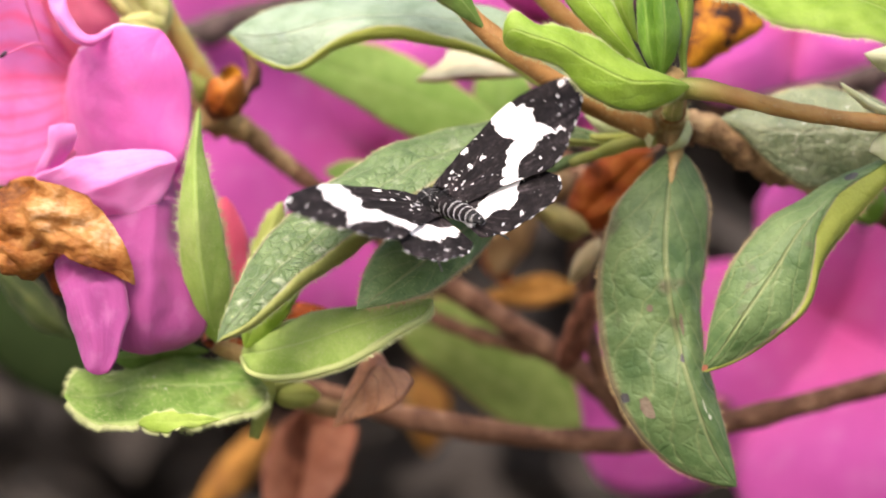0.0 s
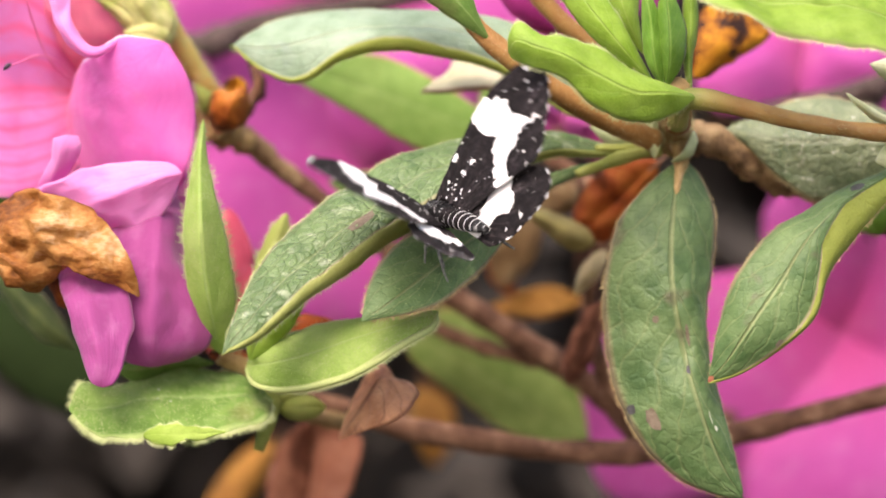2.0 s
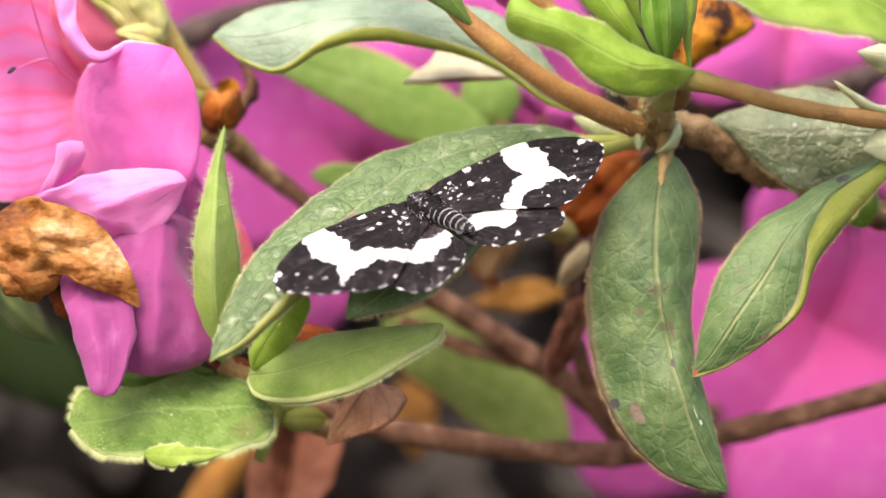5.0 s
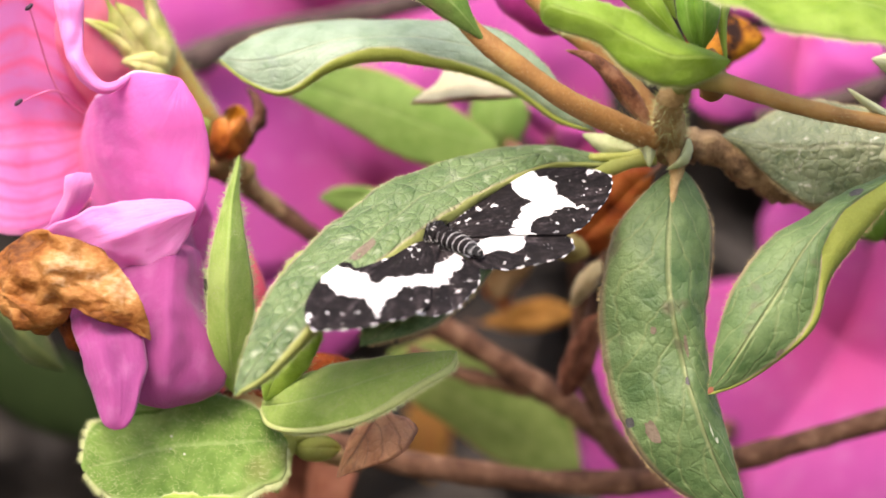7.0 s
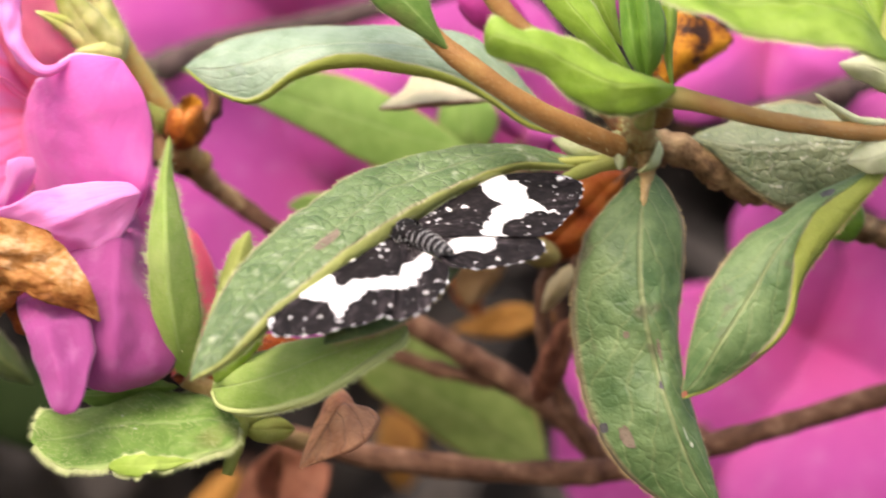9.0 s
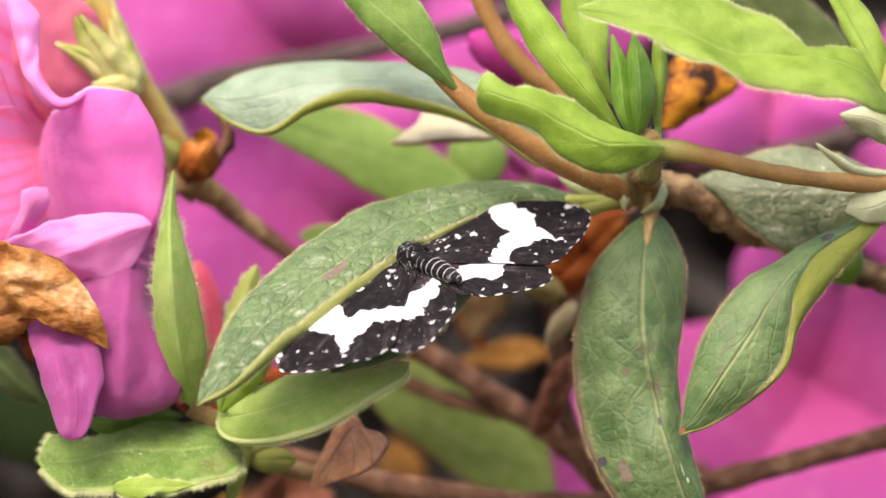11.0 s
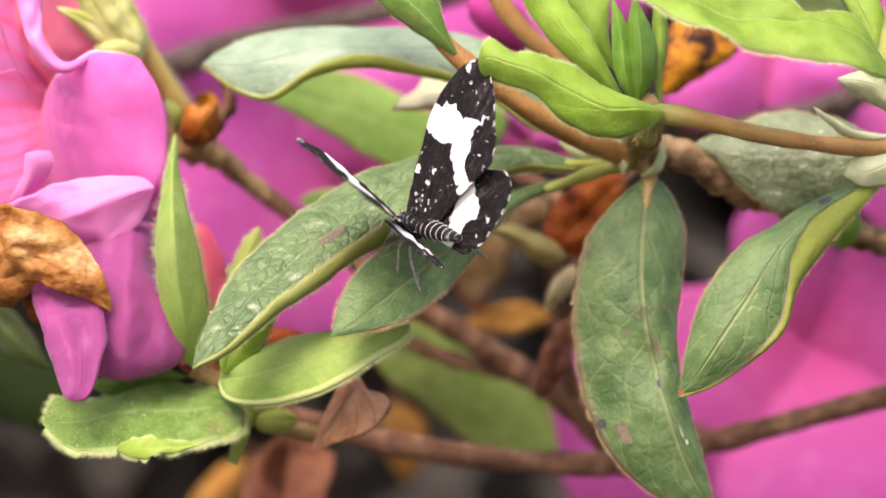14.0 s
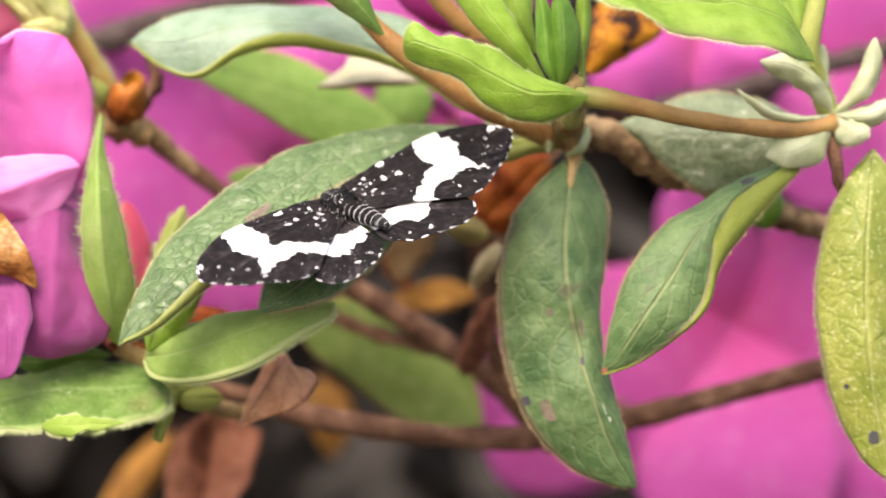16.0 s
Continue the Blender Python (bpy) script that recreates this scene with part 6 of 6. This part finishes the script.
def wing(name, upper, lower, band, dots, edge, side, parent, label, lift, dusk):
    """One wing blade in the moth's own space, hinged on its body; scales black, dusky or white face by face."""
    rng = np.random.default_rng(5 + len(dots) + (side > 0))
    nx, ny = 190, 104
    x0, x1 = upper[0][0], upper[-1][0]
    xs = x0 + (x1 - x0) * (1 - (1 - np.linspace(0, 1, nx)) ** 1.25)
    up3 = curve([(a, b, 0) for a, b in upper], 240)
    lo3 = curve([(a, b, 0) for a, b in lower], 240)
    yu, yl = np.interp(xs, up3[:, 0], up3[:, 1]), np.interp(xs, np.maximum.accumulate(lo3[:, 0]), lo3[:, 1])
    yl = yl + 0.07 * np.abs(np.sin(xs * 2.6)) * (yu - yl > 0.5)
    rimline = curve([(a, b, 0) for a, b in edge], 240)
    arc = np.concatenate([[0], np.cumsum(np.linalg.norm(np.diff(rimline, axis=0), axis=1))])
    f = np.linspace(0, 1, ny)
    X = np.repeat(xs[:, None], ny, 1)
    Y = yl[:, None] + (yu - yl)[:, None] * f
    ang, rad = np.arctan2(Y - 1.0, X + 0.8), np.hypot(Y - 1.0, X + 0.8)
    # veins stand a little proud, the membrane sags between them
    Z = lift + 0.35 * np.sin(np.pi * np.clip(X / 16, 0, 1)) + 0.045 * np.sin(ang * 26) * np.clip(rad / 6, 0, 1) + 0.04 * grid_noise(rng, X * 0.8 + 20, Y * 0.8 + 20)
    T = np.stack([X, Y, Z], 2)
    top, bot = T.copy(), T.copy()
    top[:, :, 2] += 0.04
    bot[:, :, 2] -= 0.04
    V = np.vstack([top.reshape(-1, 3), bot.reshape(-1, 3)])
    V[:, 0] *= side
    C = (T[:-1, :-1] + T[1:, :-1] + T[:-1, 1:] + T[1:, 1:]) / 4
    cx, cy = C[:, :, 0], C[:, :, 1]
    jx = cx + rng.normal(0, 0.05, cx.shape) + 0.13 * grid_noise(rng, cx * 2.2 + 30, cy * 2.2 + 30)
    jy = cy + rng.normal(0, 0.05, cx.shape) + 0.13 * grid_noise(rng, cx * 2.2 + 30, cy * 2.2 + 30)
    ca, cr = np.arctan2(cy - 1.0, cx + 0.8), np.hypot(cy - 1.0, cx + 0.8)
    streak = grid_noise(rng, ca * 22 + 40, cr * 0.5) + 0.7 * grid_noise(rng, ca * 60 + 90, cr * 1.4) + rng.normal(0, 0.35, cx.shape)
    idx = np.where(streak > 1.15 - 0.5 * np.clip((cr - 8) / 6, 0, 1), 2, 0)
    if dusk:
        idx = np.where(inside(dusk, jx, jy) & (streak > -0.9), 2, idx)
    white = inside(band, jx, jy) & (streak < 2.6)
    for a, b, w, h in dots:
        white |= ((jx - a) / w) ** 2 + ((jy - b) / h) ** 2 < (0.55 if a < 6 else 0.5)
    d = np.linalg.norm(rimline[None, None, :, :2] - C[:, :, None, :2], axis=3)
    near = np.argmin(d, axis=2)
    dn, an = np.min(d, axis=2), arc[near]
    white |= (dn < 0.11 + 0.05 * np.sin(an * 3.1)) & ((an / 1.3 + 0.06 * np.sin(an * 5)) % 1.0 < 0.42)
    white |= rng.random(cx.shape) < 0.0014
    idx = np.where(white, 1, idx)
    N, F, I = nx * ny, [], []
    for i in range(nx - 1):
        for j in range(ny - 1):
            q = [i * ny + j, (i + 1) * ny + j, (i + 1) * ny + j + 1, i * ny + j + 1]
            F.append(q if side > 0 else q[::-1])
            F.append([a + N for a in (q[::-1] if side > 0 else q)])
            I += [int(idx[i, j])] * 2
    loop = [i * ny for i in range(nx)] + [(nx - 1) * ny + j for j in range(1, ny)] + [i * ny + ny - 1 for i in range(nx - 2, -1, -1)]
    for a, b in zip(loop, loop[1:]):
        F.append([a, b, b + N, a + N] if side < 0 else [b, a, a + N, b + N])
        I.append(0)
    V[:, 0] = V[:, 0] * 0.99 + side * HINGE
    return part(name, V, F, [BLACK, WHITE, DUSK], parent, label, I, origin=(side * HINGE, 0, 0))


def build_moth():
    t = thing("moth", (0, 0, 0), "black-and-white banded moth with spread wings resting on a leaf", "moth")
    fore_up = [(-0.5, 3.3), (1, 3.75), (2.5, 3.85), (4, 3.95), (6, 4.1), (8.4, 4.2), (10.5, 4.0), (12.5, 3.4), (14, 2.5), (15, 1.5), (15.6, 0.6), (15.75, 0.1)]
    fore_lo = [(-0.5, -0.6), (4, -3.2), (7.6, -5.8), (8.4, -6.1), (9.4, -6.0), (10.7, -5.4), (12, -4.4), (13.4, -3.3), (14.5, -2.2), (15.3, -1.1), (15.75, -0.0)]
    hind_up = [(-0.4, -0.6), (2, -0.8), (4.5, -2.0), (7.0, -4.6), (7.95, -7.1)]
    hind_lo = [(-0.4, -5.4), (0.5, -6.6), (1.6, -7.5), (2.8, -8.1), (4, -8.6), (5.3, -8.95), (6.5, -8.95), (7.4, -8.5), (7.95, -7.2)]
    wings = []
    for side in (1, -1):
        f = wing("forewing", fore_up, fore_lo, BAND_FORE, DOTS_FORE, [(15.0, 1.5), (15.7, 0.1), (15.3, -1.1), (14.5, -2.2), (13.4, -3.3), (12, -4.4), (10.7, -5.4), (9.4, -6.0), (8.4, -6.1)], side, t, "black forewing with a jagged white band and white spots", 0.25, None)
        h = wing("hindwing", hind_up, hind_lo, BAND_HIND, DOTS_HIND, [(7.95, -7.2), (7.4, -8.5), (6.5, -8.95), (5.3, -8.95), (4, -8.6), (2.8, -8.1), (1.6, -7.5), (0.5, -6.6)], side, t, "black hindwing with a white band and chequered fringe", 0.05,
                 [(-1, 1), (2.2, -0.5), (3.6, -2.6), (1.2, -3.0), (-1, -3.0)])
        wings.append((f, h))
    ball("thorax", (0, 1.45, 0.25), [(0, 2.0, 0.05), (1.35, 0, 0), (0, 0, 0.95)], FUR, t, "furry black thorax flecked with white", 14, 18, 0.05)
    ball("head", (0, 3.35, -0.15), [(0, 0.7, 0), (0.7, 0, 0), (0, 0, 0.6)], FUR, t, "small dark head", 10, 14, 0.05)
    for k, r in enumerate((0.86, 0.92, 0.94, 0.9, 0.82, 0.72, 0.6, 0.44)):
        x, y, z = 0.12 * k, -0.2 - 0.62 * k, 0.7 + 0.02 * k
        seg = ball("abdomen_segment", (x, y, z), [(0.1, 0.62, 0), (r, -0.1, 0), (0, 0, r * 0.95)], BLACK if k < 6 else FUR, t, "black abdomen segment" if k < 6 else "grey tip segment", 8, 16, 0.02)
        ring = []
        for a in range(24):
            p = 2 * math.pi * a / 24
            for dy, rr in ((-0.33, 0.92), (-0.365, 0.95), (-0.40, 0.90)):
                ring.append((x - dy * 0.2 + math.cos(p) * r * rr, y + dy, z + math.sin(p) * r * rr * 0.97))
        fc = [[a * 3 + b, ((a + 1) % 24) * 3 + b, ((a + 1) % 24) * 3 + b + 1, a * 3 + b + 1] for a in range(24) for b in range(2)]
        part("pale_ring", ring, fc, RING, seg, "thin white ring", origin=o_of(seg))
    # tufts of scales over the thorax
    rng = np.random.default_rng(8)
    hv, hf = [], []
    for _ in range(1500):
        d = rng.normal(0, 1, 3)
        d /= np.linalg.norm(d)
        if d[2] < -0.2:
            continue
        p = np.array((d[0] * 1.35, 1.45 + d[1] * 2.0, 0.25 + d[2] * 0.95))
        b = d * 0.25 + np.array((0, -0.5, 0)) + rng.normal(0, 0.15, 3)
        k = len(hv)
        s = np.cross(b, d)
        s = s / (np.linalg.norm(s) + 1e-6) * 0.045
        hv += [p - s, p + s, p + b]
        hf.append([k, k + 1, k + 2])
    tagged(part("fur_tuft", hv, hf, [BLACK, WHITE], t, "black and white hair scales", [1 if rng.random() < 0.2 else 0 for _ in hf]), kind="stuff")
    for side in (1, -1):
        for fy, reach, back in ((2.6, 2.6, 1.5), (1.4, 3.2, -1.5), (0.4, 3.4, -4.2)):
            tube("leg", [(side * 0.5, fy, -0.6), (side * reach * 0.55, fy + back * 0.35, -0.7), (side * reach * 0.85, fy + back * 0.8, -1.9), (side * reach, fy + back * 1.15, -2.5)], [0.22, 0.19, 0.14, 0.09], LEG, t, "thin grey leg", n=14, sides=6, knobs=0.05)
    tube("leg", [(-0.7, 0.9, -0.7), (-1.6, -0.1, -2.2), (-1.75, -0.8, -3.2), (-2.0, -1.3, -4.2)], [0.22, 0.19, 0.14, 0.08], LEG, t, "long thin grey leg", n=16, sides=6, knobs=0.05)
    t.matrix_world = Matrix.Translation(Vector((0.1, -8, 1.69)) * MM) @ AXES.to_4x4()
    return t, wings


# ---- build ----
ground()
inner_foliage()
trunk()
far_flowers()
far_leaves()
back = back_branch()
dry_heart = dry_leaves()
branch, moth_leaf, rest_leaf = main_branch()
shoot, long_stem = front_shoot()
tuft = young_tuft()
left, upright, broad = left_shoot()
flower = open_flower()
stalk = flower_stalk()
wilted = wilted_flower()
moth, wings = build_moth()


# ---- what moves ----
# sway in the breeze: seconds, offset across and up in mm
SWAY_LEFT = [(0, 0, 0), (3.5, 0, 0), (4.0, .2, -.15), (4.2, .5, -.25), (6.3, 3.3, -3.2), (6.5, 1.3, -.15), (7, 2.0, -1.9), (7.5, .35, 1.35), (8, 1.35, -.9), (8.5, .1, .15), (9, .35, .6), (9.2, -.15, .55), (11.3, .1, .15), (12.5, .05, .3), (13, -.05, .45), (14, .1, .35), (15, .3, .2), (16, 0, .2)]
SWAY_SHOOT = [(0, 0, 0), (2, 0, 0), (3.5, .2, .3), (4.0, .6, .6), (4.2, .75, .6), (6.3, 2.5, 3.0), (6.5, 2.8, 2.6), (7, 3.5, 3.5), (7.5, 2.7, 1.2), (8, 3.0, 3.0), (8.5, 2.2, 2.2), (9, 1.5, 1.4), (9.2, 1.0, .9), (11.3, 0, 0), (15, .2, 0), (15.5, .1, -.3), (16, 0, -.4)]
SWAY_BACK = [(0, 0, 0), (3, 0, 0), (4.0, -.4, -.1), (6.3, .3, -1.3), (6.5, -.4, .25), (7, -.6, -1.5), (7.5, -1.9, .3), (8, -1.0, -.75), (8.5, -1.6, -.4), (9, -1.4, 0), (9.2, -1.2, -.15), (11.3, -.4, .1), (13, -.25, .25), (16, -.1, .55)]
MOTH_AT = [(0, 0, 0), (4.2, 0, 0), (6.3, .6, -.5), (6.5, .2, -.5), (7, 0, -.45), (7.3, .5, -.2), (7.5, .45, .15), (8, .2, -.1), (8.3, .1, .3), (8.5, .1, .05), (9, 0, .2), (9.2, .1, -.1), (11.3, .2, .8), (11.6, .2, .7), (12, .1, .4), (13, .05, .5), (15, .3, .5), (16, .3, .3)]
LEAF_TURN = [(0, 0), (4.2, -.2), (6.3, -5.0), (6.5, -1.1), (7, -3.0), (7.5, 1.0), (8, -2.0), (8.5, -.1), (9, .5), (9.2, .6), (11.3, .4), (16, .4)]
UP_TURN = [(0, 0), (3.5, 0), (4.2, 1.5), (6.3, 5), (7, 5), (7.5, 4.5), (8, 3), (9, 2), (11.3, 0), (16, 0)]
BROAD_TURN = [(0, 0), (4.2, 2), (6.3, 20), (6.5, 5), (7, 22), (7.5, 3), (8, 18), (8.5, 5), (9.2, 3), (11.3, 0), (16, 0)]
# wing lift in degrees
LIFT = [(0, 28), (.1, 38), (.2, 49), (.3, 57), (.4, 60), (.5, 57), (.6, 47), (.7, 34), (.8, 21), (.9, 10), (1.0, 2), (1.2, -5), (1.4, -1), (1.5, 3), (1.6, 11), (1.7, 18), (1.8, 25), (1.9, 37), (2.0, 48), (2.1, 57), (2.2, 60), (2.3, 57),
        (2.4, 50), (2.5, 40), (2.6, 28), (2.7, 14), (2.8, 6), (3.0, -3), (3.2, -3), (3.4, 3), (3.5, 8), (3.6, 15), (3.7, 17), (3.8, 14), (3.9, 6), (4.0, 0), (4.1, 1), (4.2, 0), (5, 1), (6.3, -8), (6.5, 3), (6.8, -2), (7, -3), (7.3, -5), (7.5, -9), (7.8, -8), (8, -6), (8.3, -8),
        (8.5, -5), (8.8, -4), (9, -7), (9.2, -1), (10, -2), (11.3, -6), (11.6, -4), (11.7, 2), (11.8, 9), (11.9, 19), (12.0, 30), (12.1, 45), (12.2, 50), (12.3, 46), (12.4, 33), (12.5, 20), (12.6, 7), (12.7, 1), (12.9, -4), (13.1, -4), (13.3, 0), (13.4, 9), (13.5, 15),
        (13.6, 27), (13.7, 38), (13.8, 49), (13.9, 57), (14.0, 60), (14.1, 56), (14.2, 45), (14.3, 28), (14.4, 14), (14.5, 3), (14.7, -4), (15.1, -4), (15.5, -1), (16, 6)]
# the left wings against the right ones: added lift and backward sweep in degrees
LEFT_LIFT = [(0, 2), (3.6, 2), (4.0, -1), (4.2, -1), (6.3, 12), (6.5, 10), (6.8, 4), (7, 8), (7.3, 7), (7.5, 11), (7.8, 6), (8, 6), (8.3, 10), (8.5, 9), (9, 9), (9.2, 6), (11.3, 0), (11.7, -2), (12.6, -2), (12.9, 2), (14.7, 3), (15, 3.5), (15.5, 2), (16, 2)]
LEFT_SWEEP = [(0, 3), (3.6, 3), (4.0, 6), (4.2, 6), (6.3, 9), (6.8, 9), (7, 19), (7.3, 21), (7.5, 19), (7.8, 17), (8.3, 20), (8.8, 18), (9, 15), (9.2, 11), (11.3, 12), (11.7, 8), (12.6, 8), (13, 10), (13.4, 3), (15, 3), (16, 10)]
# the moth's leaf swings its tip towards the viewer
LEAF_YAW = [(0, 0), (0.9, 0), (1.1, 1), (1.4, 0), (2.8, 0), (3.1, 1), (3.4, 0), (4.2, 0), (6.3, 3), (6.5, 3.2), (7, 3.2), (9, 3.2), (9.2, 2.5), (11.3, 2.5), (11.6, 2), (11.9, 0), (12.6, 0), (13, 2), (13.3, .5), (14.5, 0), (14.8, 1.5), (15.3, 1.5), (15.9, 0), (16, 0)]
# the dry leaf on the twig swings a little further than its branch
HEART_AT = [(0, 0, 0), (3, 0, 0), (4.0, -.1, .05), (6.3, 1.5, -2.8), (6.5, .6, .15), (7, .3, -1.75), (7.5, -1.2, .8), (8, -.2, -.85), (8.5, -.5, -.2), (9, -.5, -.1), (9.2, -.4, 0), (11.3, 0, .25), (13, .05, .35), (16, .2, .45)]


def at_time(rows, t):
    ts, vs = zip(*rows)
    return float(np.interp(t, ts, vs))


def sway(ob, rows, turn=0.0):
    o = o_of(ob)
    walk(ob, [(t, pose((o.x + x) * MM, o.y * MM, (o.z + z) * MM, 0, turn * abs(x), 0)) for t, x, z in rows])


def motions():
    for ob in (left, flower, wilted, stalk):
        sway(ob, SWAY_LEFT if ob is not stalk else [(t, x * .6, z * .7) for t, x, z in SWAY_LEFT], 0.5)
    sway(tuft, SWAY_SHOOT)
    sway(shoot, [(t, x * .12, z * .2) for t, x, z in SWAY_SHOOT])
    p = (o_of(long_stem) - o_of(shoot)) * MM
    walk(long_stem, [(t, pose(p.x, p.y, p.z, 0, z * 1.2, 0)) for t, x, z in SWAY_SHOOT])
    p = (o_of(broad) - o_of(left)) * MM
    walk(broad, [(t, pose(p.x, p.y, p.z, a, 0, 0)) for t, a in BROAD_TURN])
    sway(back, SWAY_BACK)
    sway(dry_heart, HEART_AT)
    for ob, k in ((moth_leaf, 1.0), (rest_leaf, 0.6)):
        p = (o_of(ob) - o_of(branch)) * MM
        when = sorted({t for t, _ in LEAF_TURN + (LEAF_YAW if k == 1.0 else [])})
        walk(ob, [(t, pose(p.x, p.y, p.z, 0, at_time(LEAF_TURN, t) * k, at_time(LEAF_YAW, t) if k == 1.0 else 0)) for t in when])
    p = (o_of(upright) - o_of(left)) * MM
    walk(upright, [(t, pose(p.x, p.y, p.z, 0, a, 0)) for t, a in UP_TURN])
    o = Vector((0.1, -8, 1.69))
    ts, mx, mz = zip(*MOTH_AT)
    walk(moth, [(t, Matrix.Translation((o + Vector((np.interp(t, ts, mx), 0.6 * at_time(LEAF_YAW, t), np.interp(t, ts, mz)))) * MM) @ AXES.to_4x4() @ pose(0, 0, 0, 4.5 - 0.14 * max(a, -5), 0, 0)) for t, a in LIFT])
    when = sorted({t for t, _ in LIFT + LEFT_LIFT + LEFT_SWEEP})
    for (f, h), s in zip(wings, (1, -1)):
        for ob, k, back_turn in ((f, 0.93 if s > 0 else 0.90, 1.0), (h, 0.88 if s > 0 else 0.85, 0.45)):
            rows = []
            for t in when:
                a = at_time(LIFT, t)
                a = a * (k if a > 0 else 1) + (at_time(LEFT_LIFT, t) if s < 0 else 1)
                rows.append((t, pose(s * HINGE * MM, 0, 0, max(a, 0) * (0.1 if s > 0 else 0.19), -s * a, back_turn * (at_time(LEFT_SWEEP, t) if s < 0 else -8 + 2.5 * min(max(at_time(LIFT, t) / 50, 0), 1)))))
            walk(ob, rows)


motions()
